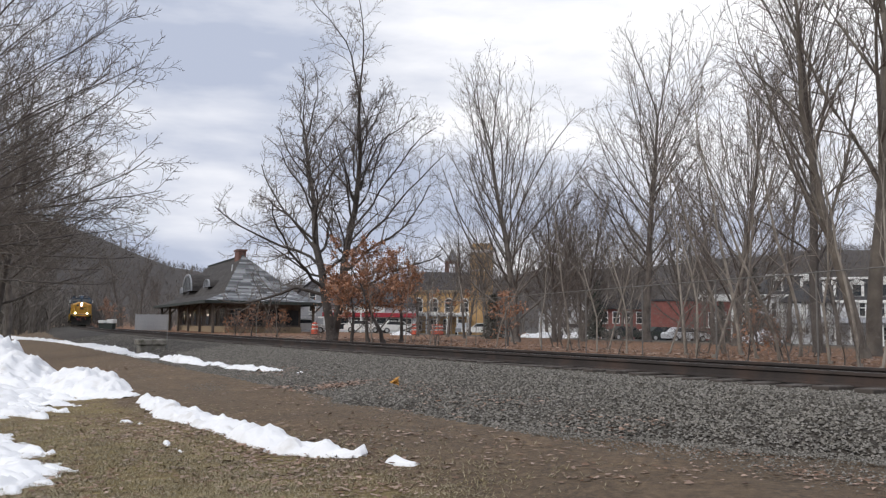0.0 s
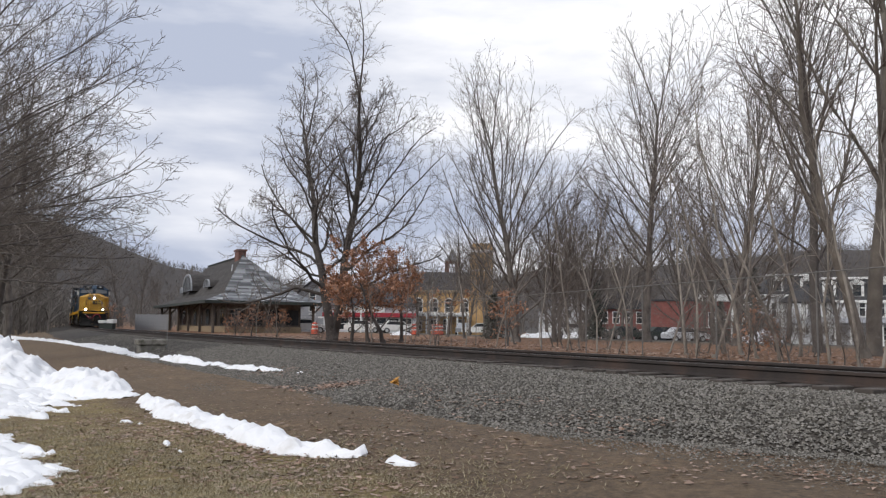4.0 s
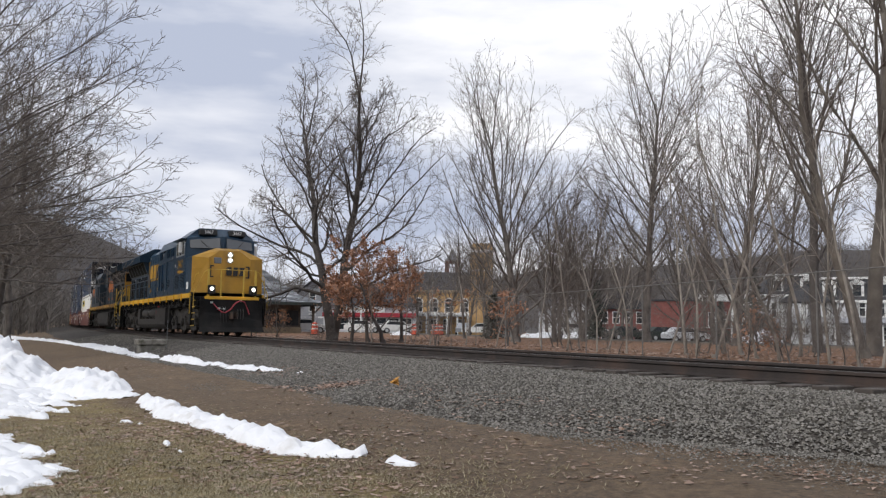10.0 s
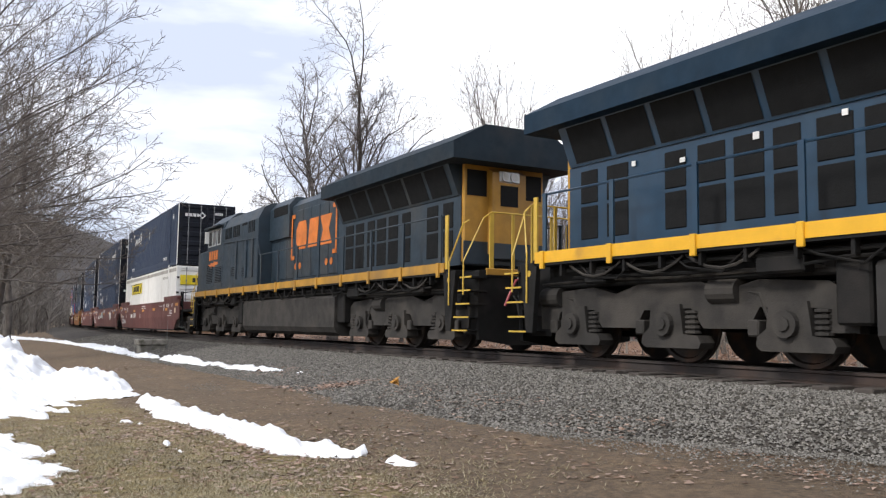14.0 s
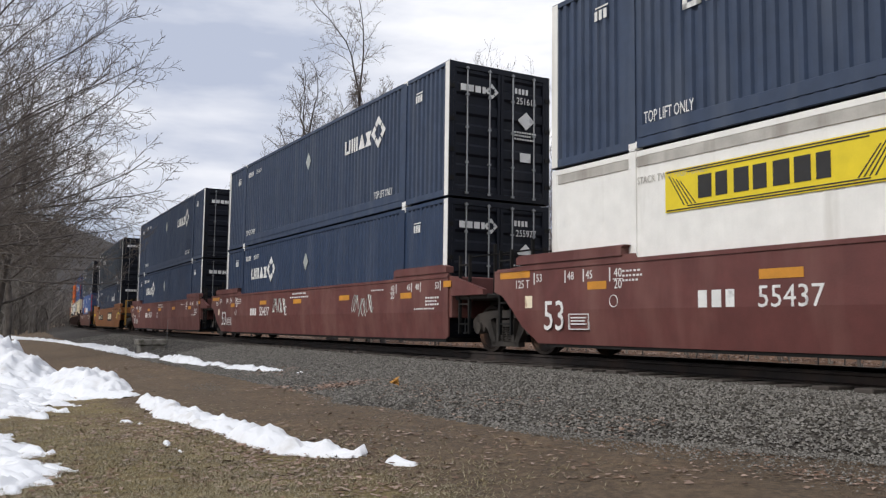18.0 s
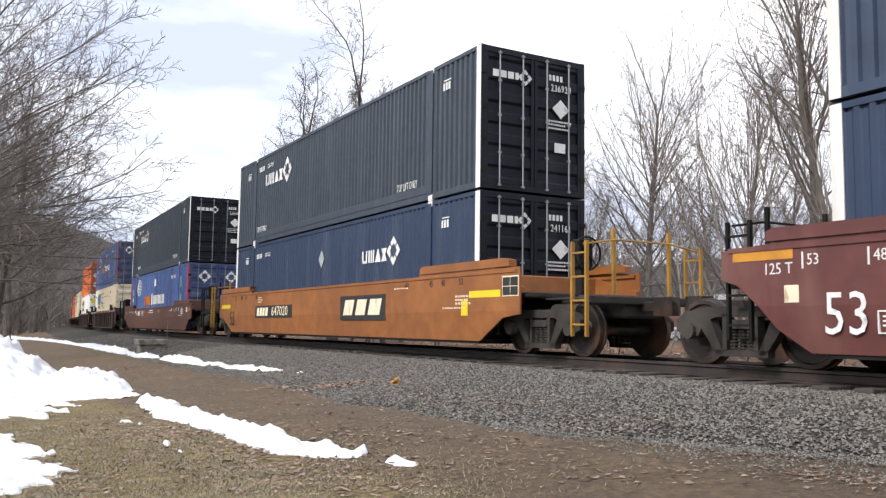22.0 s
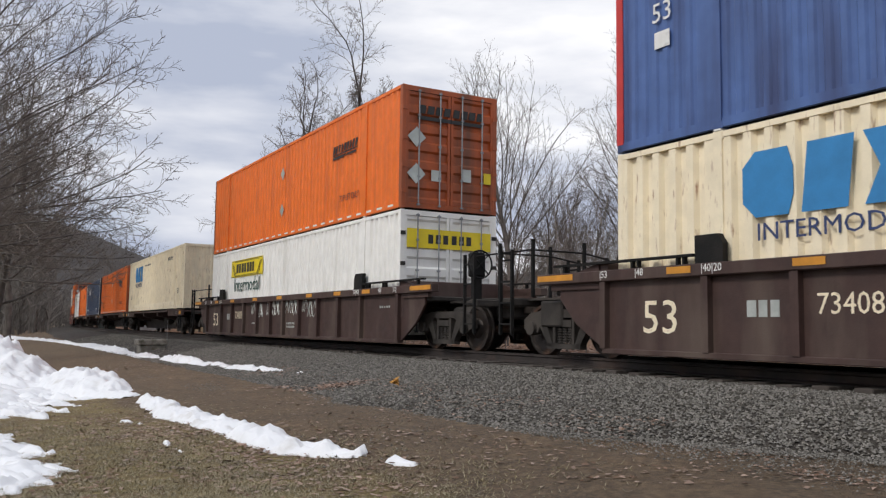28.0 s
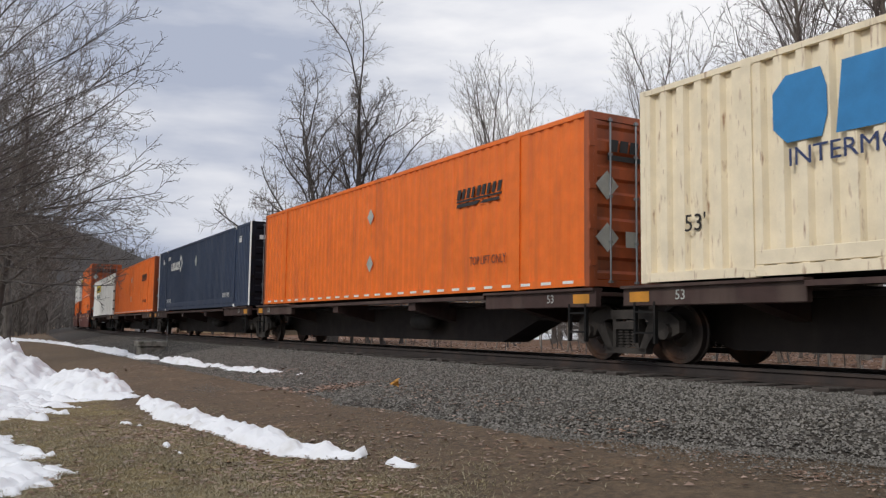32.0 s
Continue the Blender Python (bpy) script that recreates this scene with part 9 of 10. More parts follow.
def yellow_hall():
    ob = thing("yellow_brick_hall", "yellow brick hall with arched windows and a square tower", "building")
    w, h = 9.0, 5.9
    part("wall", Geo().box(-5.2, 4.0, 0, 9, -0.5, h), W["yellow"], ob)
    part("cornice", Geo().box(-5.45, 4.05, -0.25, 9.2, h - 0.05, h + 0.35, 0.05), W["stucco"], ob, "buff cornice")
    rf = Geo()
    rf.add([(-5.4, -0.2, h + 0.35), (4.0, -0.2, h + 0.35), (4.0, 9.2, h + 0.35), (-5.4, 9.2, h + 0.35), (-2.6, 3.2, h + 3.1), (4.0, 3.2, h + 3.1), (4.0, 6, h + 3.1), (-2.6, 6, h + 3.1)], [(0, 1, 5, 4), (3, 0, 4, 7), (2, 3, 7, 6), (4, 5, 6, 7), (1, 2, 6, 5)])
    part("roof", rf, W["roof_dark"], ob, "dark hipped roof")
    for k in range(4):
        window(ob, -3.4 + k * 2.15, 3.2, 1.05, 1.3, 0.0, True)
    tw = Geo().box(4.05, 7.0, -0.6, 3.0, -0.5, 11.6)
    t = part("tower", tw, W["yellow"], ob, "square yellow tower")
    part("cornice", Geo().box(3.85, 7.2, -0.8, 3.2, 11.6, 12.0, 0.05).box(3.95, 7.1, -0.7, 3.1, 9.0, 9.2), W["trim"], t)
    part("parapet", Geo().box(4.15, 6.9, -0.5, 2.9, 12.0, 12.9), W["yellow"], t)
    window(t, 5.5, 5.6, 0.7, 1.5, -0.6)
    pr = part("porch", Geo().box(-3.9, 3.6, -2.4, 0.0, 2.55, 2.85, 0.03).box(-3.9, 3.6, -2.5, -2.3, 2.75, 3.05), W["trim"], ob, "white columned porch")
    for k in range(6):
        part("column", Geo().box(-3.7 + k * 1.42 - 0.12, -3.7 + k * 1.42 + 0.12, -2.35, -2.11, -0.3, 2.55, 0.03), W["trim"], pr)
    for k in range(4):
        window(ob, -3.4 + k * 2.0, 0.6, 0.9, 1.5, 0.0)
    ob.matrix_basis = facing(0.05, 121, 2)


def church():
    ob = thing("church_steeple", "brown stone church tower with an open belfry", "church")
    part("wall", Geo().box(-1.7, 1.7, -1.7, 1.7, -1, 15.2), W["brown_stone"], ob)
    b = Geo()
    for x in (-1.35, 1.35):
        for y in (-1.35, 1.35):
            b.box(x - 0.3, x + 0.3, y - 0.3, y + 0.3, 15.2, 18.0)
    part("belfry", b.box(-1.7, 1.7, -1.7, 1.7, 18.0, 18.5), W["brown_stone"], ob, "open belfry")
    part("roof", Geo().prism([(-1.9, 18.5), (1.9, 18.5), (0, 21.5)], -1.7, 1.7), W["grey_wall"], ob)
    part("clock_panel", Geo().prism([(-0.9, 13.2), (0.9, 13.2), (0, 14.9)], -1.76, -1.69), W["trim"], ob)
    ob.matrix_basis = facing(2.4, 220, 8)


def shopfront():
    ob = thing("shop_building", "low shop with a white front and red fascia", "shop")
    part("wall", Geo().box(-6.2, 5.8, 0, 8, -0.5, 3.5), W["siding"], ob)
    part("roof", Geo().add([(-6.5, -0.6, 3.5), (6.1, -0.6, 3.5), (6.1, 8.4, 3.5), (-6.5, 8.4, 3.5), (-4, 4, 6.1), (3.6, 4, 6.1)], [(0, 1, 5, 4), (1, 2, 5), (2, 3, 4, 5), (3, 0, 4)]), W["roof_dark"], ob)
    part("fascia", Geo().box(-6.3, 5.9, -0.35, 0.0, 2.0, 2.55), W["sign_red"], ob, "red fascia band")
    part("sign_band", Geo().box(-3.6, 1.8, -0.32, 0.0, 2.57, 3.35), W["trim"], ob, "white sign band")
    for k in range(7):
        window(ob, -5.2 + k * 1.65, 0.4, 1.2, 1.45, 0.0)
    ob.matrix_basis = facing(-9.3, 112, -2)


def brick_block():
    ob = thing("brick_building", "red brick building with a white parapet", "building")
    part("wall", Geo().box(-4.6, 4.4, 0, 9, -1.0, 4.9), W["red"], ob)
    part("parapet", Geo().box(0.9, 4.6, -0.2, 9.1, 4.9, 5.7, 0.04).box(0.9, 1.6, -0.2, 1.0, 5.7, 6.2), W["trim"], ob, "white parapet")
    part("parapet", Geo().box(-4.7, 0.85, -0.1, 9.1, 4.9, 5.1), W["roof_dark"], ob)
    for k in range(3):
        window(ob, -3.3 + k * 1.9, 0.2, 1.1, 1.3, 0.0, fr=W["timber"])
    for k in range(2):
        window(ob, 2.3 + k * 1.2, 2.0, 0.7, 1.6, 0.0)
    part("door", Geo().box(2.5, 3.4, -0.05, 0.02, -0.4, 1.7), W["eave"], ob)
    part("awning", Geo().box(1.2, 4.4, -1.2, 0, 1.75, 1.9), W["trim"], ob)
    ob.matrix_basis = facing(29.3, 101, -14)
    b = thing("brick_house", "small red brick house with white windows", "house")
    part("wall", Geo().box(-3.4, 3.2, 0, 7, -1, 4.2), W["red"], b)
    part("roof", Geo().prism([(-3.8, 4.1), (3.6, 4.1), (-0.1, 6.6)], -0.4, 7.4), W["roof_dark"], b)
    for k in range(4):
        window(b, -2.4 + k * 1.5, 2.3, 0.75, 1.4, 0.0)
        window(b, -2.4 + k * 1.5, 0.0, 0.75, 1.4, 0.0)
    b.matrix_basis = facing(23.6, 112, -8)


def gabled_house(x, y, turn, w, h, material, label, floors=2, roof=None, porch=True, seed=1):
    ob = thing("house", label, "house", "houses")
    d = 8.0
    part("wall", Geo().box(-w / 2, w / 2, 0, d, -1.0, h), material, ob)
    gb = Geo().prism([(-w / 2, h), (w / 2, h), (0, h + w * 0.42)], 0.02, d - 0.02)
    part("gable", gb, material, ob)
    rf = Geo()
    for s in (-1, 1):
        o = [(s * (w / 2 + 0.45), h - 0.28), (0, h + w * 0.42 + 0.12), (0, h + w * 0.42 + 0.32), (s * (w / 2 + 0.5), h - 0.08)]
        rf.prism(o, -0.5, d + 0.4)
    part("roof", rf, roof or W["roof_dark"], ob, "dark shingled roof")
    n = max(2, int(w / 2.2))
    for f in range(floors):
        for k in range(n):
            window(ob, -w / 2 + w * (k + 0.5) / n, 0.9 + f * h / floors, 0.85, 1.5, 0.0)
    window(ob, 0, h + 0.5, 0.8, 1.1, 0.02)
    part("trim_board", Geo().box(-w / 2 - 0.05, w / 2 + 0.05, -0.05, 0.0, h / 2 - 0.12, h / 2 + 0.12).box(-w / 2 - 0.06, -w / 2 + 0.12, -0.05, 0.0, -0.6, h).box(w / 2 - 0.12, w / 2 + 0.06, -0.05, 0.0, -0.6, h), W["trim"], ob)
    if porch:
        p = part("porch", Geo().box(-w / 2, w / 2, -2.2, -0.06, 2.5, 2.75).add([(-w / 2 - 0.2, -2.4, 2.75), (w / 2 + 0.2, -2.4, 2.75), (w / 2 + 0.2, -0.06, 3.5), (-w / 2 - 0.2, -0.06, 3.5)], [(0, 1, 2, 3)]).box(-w / 2, w / 2, -2.2, -0.06, -0.8, 0.1), W["grey_wall"], ob, "covered porch")
        for k in range(5):
            part("column", Geo().box(-w / 2 + 0.1 + k * (w - 0.35) / 4, -w / 2 + 0.25 + k * (w - 0.35) / 4, -2.15, -2.0, 0.1, 2.5), W["trim"], p)
    ob.matrix_basis = facing(x, y, turn)


def mansard_house(x, y, turn, w, h, label):
    """A clapboard house under a steep two-pitched roof with dormer windows, white cornices and a porch."""
    ob = thing("house", label, "house", "houses")
    d = 8.0
    part("wall", Geo().box(-w / 2, w / 2, 0, d, -1.0, h), W["siding"], ob)
    part("cornice", Geo().box(-w / 2 - 0.3, w / 2 + 0.3, -0.3, d + 0.3, h, h + 0.3, 0.04), W["trim"], ob, "white cornice")
    rf = Geo()
    lo = [(-w / 2 - 0.1, -0.1), (w / 2 + 0.1, -0.1), (w / 2 + 0.1, d + 0.1), (-w / 2 - 0.1, d + 0.1)]
    hi = [(-w / 2 + 0.7, 0.7), (w / 2 - 0.7, 0.7), (w / 2 - 0.7, d - 0.7), (-w / 2 + 0.7, d - 0.7)]
    rf.add([(*p, h + 0.3) for p in lo] + [(*p, h + 2.5) for p in hi], [(k, (k + 1) % 4, (k + 1) % 4 + 4, k + 4) for k in range(4)] + [(4, 5, 6, 7)])
    part("roof", rf, W["roof_dark"], ob, "dark mansard roof")
    part("upper_cornice", Geo().box(-w / 2 + 0.5, w / 2 - 0.5, 0.5, d - 0.5, h + 2.5, h + 2.75, 0.03), W["trim"], ob)
    n = max(2, int(w / 2.6))
    for k in range(n):
        xx = -w / 2 + w * (k + 0.5) / n
        dm = part("dormer", Geo().box(xx - 0.65, xx + 0.65, 0.05, 1.2, h + 0.5, h + 2.1).prism([(xx - 0.8, h + 2.1), (xx + 0.8, h + 2.1), (xx, h + 2.55)], -0.05, 1.2), W["trim"], ob)
        part("pane", Geo().box(xx - 0.38, xx + 0.38, 0.02, 0.06, h + 0.75, h + 1.9), W["pane"], dm)
        for off in (-0.42, 0.42):
            window(ob, xx + off, 3.3, 0.5, 1.6, 0.0)
        window(ob, xx, 0.6, 0.9, 1.5, 0.0)
    p = part("porch", Geo().box(-w / 2, w / 2, -2.3, -0.06, 2.3, 2.55).add([(-w / 2 - 0.2, -2.5, 2.55), (w / 2 + 0.2, -2.5, 2.55), (w / 2 + 0.2, -0.06, 3.1), (-w / 2 - 0.2, -0.06, 3.1)], [(0, 1, 2, 3)]).box(-w / 2, w / 2, -2.3, -0.06, -0.9, 0.0), W["grey_wall"], ob, "grey covered porch")
    m = int(w / 1.5) + 1
    for k in range(m):
        xx = -w / 2 + 0.1 + k * (w - 0.3) / (m - 1)
        part("column", Geo().box(xx, xx + 0.14, -2.25, -2.11, 0.0, 2.3), W["trim"], p)
    part("railing", Geo().box(-w / 2, w / 2, -2.26, -2.2, 0.75, 0.85).box(-w / 2, w / 2, -2.25, -2.21, 0.1, 0.18), W["trim"], p)
    ob.matrix_basis = facing(x, y, turn)


def gazebo():
    ob = thing("gazebo", "pale grey hexagonal pavilion with a peaked roof", "pavilion")
    ring = [(2.0 * math.cos(math.pi / 3 * k), 2.0 * math.sin(math.pi / 3 * k)) for k in range(6)]
    part("base", Geo().prism(ring, -0.5, 0.9, "z"), W["siding"], ob)
    part("roof", Geo().add([(x * 1.2, y * 1.2, 3.5) for x, y in ring] + [(0, 0, 5.0)], [(k, (k + 1) % 6, 6) for k in range(6)] + [(5, 4, 3, 2, 1, 0)]), W["roof_dark"], ob)
    for x, y in ring:
        part("column", Geo().box(x - 0.1, x + 0.1, y - 0.1, y + 0.1, 0.9, 3.5), W["trim"], ob)
    x, y = bearing(23.0, 70)
    ob.matrix_basis = facing(x, y)


def parked_car(x, y, turn, paint, label):
    ob = thing("parked_car", label, "car", "parked cars")
    body = Geo()
    body.prism([(-2.2, 0.35), (2.2, 0.35), (2.25, 0.62), (2.1, 0.86), (1.1, 0.96), (-2.0, 0.98), (-2.25, 0.8)], -0.88, 0.88)
    body.prism([(-1.75, 0.97), (1.05, 0.95), (0.45, 1.42), (-1.2, 1.46)], -0.74, 0.74)
    part("body", body, paint, ob)
    gl = Geo()
    for s in (-1, 1):
        gl.prism([(-1.5, 1.02), (0.85, 1.0), (0.38, 1.36), (-1.1, 1.39)], *sorted((s * 0.735, s * 0.755)))
    part("side_window", gl, W["pane"], ob)
    part("windscreen", Geo().add([(1.06, -0.68, 0.98), (1.06, 0.68, 0.98), (0.49, 0.62, 1.41), (0.49, -0.62, 1.41)], [(0, 1, 2, 3)]), W["pane"], ob)
    for ax in (-1.4, 1.4):
        for s in (-1, 1):
            w = part("wheel", Geo().disc_stack([(s * 0.72, 0.32), (s * 0.9, 0.32), (s * 0.905, 0.22)], 16, "y", (ax, 0, 0.33)), W["tyre"], ob)
            part("rim", Geo().disc_stack([(s * 0.9, 0.2), (s * 0.915, 0.18)], 12, "y", (ax, 0, 0.33)), M["chrome"], w)
    for s in (-1, 1):
        part("headlight", Geo().box(2.12, 2.2, s * 0.7 - 0.15, s * 0.7 + 0.15, 0.66, 0.8), M["lamp_off"], ob)
    ob.matrix_basis = facing(x, y, turn)


def barrel(x, y):
    ob = thing("traffic_barrel", "orange traffic barrel with white bands", "traffic barrel", "traffic barrels")
    part("body", Geo().disc_stack([(0, 0.30), (0.3, 0.29), (0.32, 0.27), (0.62, 0.26), (0.64, 0.24), (0.95, 0.22), (1.0, 0.14)], 16, "z"), W["barrel"], ob)
    part("base", Geo().disc_stack([(-0.05, 0.42), (0.06, 0.42)], 16, "z"), W["tyre"], ob)
    bd = Geo()
    for z in (0.42, 0.74):
        bd.disc_stack([(z, 0.285 - z * 0.04), (z + 0.12, 0.28 - z * 0.04)], 16, "z")
    part("white_band", bd, W["trim"], ob)
    ob.matrix_basis = facing(x, y)


station()
chain_fence()
yellow_hall()
church()
shopfront()
brick_block()
mansard_house(*bearing(22.2, 100), -16, 6.4, 5.6, "white clapboard house with a dark mansard roof and grey porch")
mansard_house(*bearing(26.6, 88), -22, 10.5, 4.6, "long white house with a covered porch")
gabled_house(*bearing(19.9, 120), -10, 6.0, 5.6, W["trim"], "white house behind bare trees", porch=False)
gabled_house(*bearing(8.4, 150), 5, 7.5, 5.0, W["siding"], "pale house behind bare trees", porch=False)
gabled_house(*bearing(11.8, 160), -5, 8.0, 5.2, W["grey_wall"], "grey house on the rising ground", porch=False)
gabled_house(*bearing(15.8, 170), -10, 7.0, 5.4, W["siding"], "pale house on the rising ground", porch=False)
gabled_house(*bearing(-8.6, 128), 8, 8.0, 4.0, W["grey_wall"], "low grey house behind the station", porch=False)
gazebo()
picket_run("weathered grey board fence near the station", *bearing(-19.6, 104), *bearing(-17.4, 100), 1.9, W["grey_wall"], name="board_fence")
picket_run("grey board fence behind the station", *bearing(-11.6, 96), *bearing(-8.2, 98), 1.9, W["grey_wall"], name="board_fence")
for deg, dist, turn, key, label in ((-8.9, 88, 4, "trim", "white parked car beyond the trees"), (-5.2, 100, 0, "trim", "white parked car by the shop"), (-2.9, 98, 10, "trim", "white parked car by the shop"), (1.4, 104, 90, "grey_wall", "grey parked car by the hall"), (2.6, 100, 175, "trim", "white parked car by the hall"),
                                    (8.4, 82, 20, "trim", "white parked car in the lot"), (9.0, 90, 15, "siding", "silver parked car in the lot"), (9.3, 97, 15, "trim", "white parked car in the lot"), (14.6, 88, 5, "eave", "dark parked car by the brick building"), (15.8, 86, 8, "siding", "silver parked car by the brick building"), (16.6, 92, 5, "red", "red parked car by the brick building"), (12.2, 90, 10, "eave", "dark parked car in the lot")):
    parked_car(*bearing(deg, dist), turn, W[key], label)
for deg, dist in ((-8.4, 70), (-1.85, 78), (-0.5, 80), (-0.1, 84), (-0.25, 80)):
    barrel(*bearing(deg, dist))
fp = thing("flagpole", "tall white flagpole beside the shop", "flagpole", geo=Geo().tube([(0, 0, -0.3), (0, 0, 4), (0, 0, 8.2)], [0.09, 0.075, 0.05], 8), material=W["trim"])
fp.matrix_basis = facing(*bearing(-5.4, 105))
rb = thing("relay_cabinet", "small dark relay cabinet with white caps", "cabinet")
part("body", Geo().box(-0.6, 0.6, -0.4, 0.4, -0.2, 1.1, 0.03), W["eave"], rb)
part("cap", Geo().box(-0.66, -0.1, -0.45, 0.45, 1.1, 1.35, 0.03), W["trim"], rb)
part("cap", Geo().box(0.1, 0.66, -0.45, 0.45, 1.1, 1.45, 0.03), W["trim"], rb)
rb.matrix_basis = facing(*bearing(-21.25, 76))


# ---- on the ground ----
def ties():
    base = tagged(new("track_ties"), "weathered timber ties half sunk in ballast", "ties", kind="structure")
    me = mesh_of("tie", Geo().box(-0.115, 0.115, -1.30, 1.30, -0.18, 0.0, 0.012), M["tie"])
    for k in range(290):
        s = -118 + k * 0.52
        px, py, a = on_line(s)
        ob = new("tie", me)
        ob.parent = base
        ob.matrix_basis = Matrix.Translation((px, py, RAIL_Z - 0.168 + 0.008 * math.sin(k * 1.7))) @ Matrix.Rotation(-a + 0.012 * math.sin(k * 2.3), 4, "Z") @ Matrix.Rotation(0.01 * math.sin(k * 0.7), 4, "X")


def stones():
    rnd = random.Random(3)
    g = Geo()
    for k in range(175000):
        s = 17 - 28 * rnd.random() ** 1.15 if k % 5 else 12 - 52 * rnd.random()
        edge = toe(s)
        la = rnd.uniform(0.85, edge + 0.3) if k % 6 else rnd.uniform(-3.4, 0.7)
        if k % 9 == 0:
            la = edge + abs(rnd.gauss(0, 0.8))
        px, py, _ = on_line(s, la)
        z = max(bed_z(la, s) - 0.006, 0.33 - 0.34 * float(ease(la, 4.9, 9.0)) if la > 3 else 0)
        r = rnd.uniform(0.011, 0.025) * (rnd.uniform(0.35, 0.8) if la > edge else 1)
        a = rnd.uniform(0, 6.28)
        ring = [(px + r * rnd.uniform(0.6, 1.4) * math.cos(a + i * 1.57), py + r * rnd.uniform(0.6, 1.4) * math.sin(a + i * 1.57), z + rnd.uniform(-0.5, 0.25) * r) for i in range(4)]
        top = (px + rnd.uniform(-0.5, 0.5) * r, py + rnd.uniform(-0.5, 0.5) * r, z + r * rnd.uniform(0.45, 0.9))
        t2 = (top[0] + r * rnd.uniform(-0.6, 0.6), top[1] + r * rnd.uniform(-0.6, 0.6), top[2] - 0.2 * r)
        g.add(ring + [top, t2], [(0, 1, 4), (1, 5, 4), (1, 2, 5), (2, 3, 4), (2, 4, 5), (3, 0, 4)])
    thing("ballast_stones", "loose grey crushed stones of the ballast", "stones", geo=g, material=M["ballast"], kind="stuff")


def leaf(g, rnd, x, y, z, size):
    a = rnd.uniform(0, 6.28)
    ux, uy = math.cos(a) * size, math.sin(a) * size
    vx, vy = -uy * 0.5, ux * 0.5
    c = rnd.uniform(0.1, 0.55) * size
    g.add([(x - ux, y - uy, z + rnd.uniform(0, c)), (x + vx, y + vy, z + rnd.uniform(0, c * 1.2)), (x + ux, y + uy, z + rnd.uniform(0, c)), (x - vx, y - vy, z + rnd.uniform(0, c * 1.2))], [(0, 1, 2), (0, 2, 3)])


def fallen_leaves():
    rnd = random.Random(4)
    pts = []
    for k in range(34000):  # the litter bank beyond the track
        s = rnd.uniform(-42, 14)
        la = -3.0 - abs(rnd.gauss(0, 1)) * 5.5
        px, py, _ = on_line(s, la)
        pts.append((px, py, rnd.uniform(0.035, 0.085)))
    for k in range(19000):  # scattered over the earth on the camera's side
        deg, r = rnd.uniform(-30, 30), 6.5 + abs(rnd.gauss(0, 1)) * 6.5
        x, y = math.sin(radians(deg)) * r, math.cos(radians(deg)) * r
        # the wind gathers them in loose swarms
        if noise.noise(Vector((x * 1.3, y * 1.3, 2.0))) + 0.7 * noise.noise(Vector((x * 4.1, y * 4.1, 5.0))) > rnd.uniform(-0.5, 0.5):
            pts.append((x, y, rnd.uniform(0.017, 0.042)))
    for k in range(2300):  # drifts beside the snow and at the ballast's foot
        t = rnd.uniform(0, 1)
        if noise.noise(Vector((t * 9, k % 3, 1.5))) < rnd.uniform(-0.5, 0.4):
            continue
        x, y = -5.2 + 4.6 * t + rnd.gauss(-0.1, 0.34), 13.6 - 5.6 * t + rnd.gauss(-0.55, 0.42)
        pts.append((x, y, rnd.uniform(0.022, 0.046)))
    for cx, cy, n, sp in ((-1.8, 14.4, 520, 0.2), (-2.9, 14.9, 130, 0.18), (-3.3, 18.2, 160, 0.4), (-1.2, 9.3, 160, 0.4), (2.4, 10.5, 200, 1.2), (-7.8, 22, 240, 0.8)):
        for k in range(n):
            pts.append((cx + rnd.gauss(0, sp * 1.5), cy + rnd.gauss(0, sp), rnd.uniform(0.03, 0.055)))
    xs, ys = np.array([p[0] for p in pts]), np.array([p[1] for p in pts])
    lat, s = to_line(xs, ys)
    zs = ground_z(xs, ys)
    g = Geo()
    for (x, y, size), la, sv, z in zip(pts, lat, s, zs):
        if -3.0 < la < 3.6:
            continue
        # few stay on the bare earth
        if 4.4 < la < 7.0 and size < 0.043 and rnd.random() < 0.62:
            continue
        if la < 4.9 and la > 0 or -4.3 < la < 0:
            z = max(z, bed_z(la, sv))
        leaf(g, rnd, x, y, z + 0.008, size)
    thing("fallen_leaves", "brown and rusty fallen leaves strewn on the ground", "leaves", geo=g, material=M["leaf_brown"], kind="stuff")


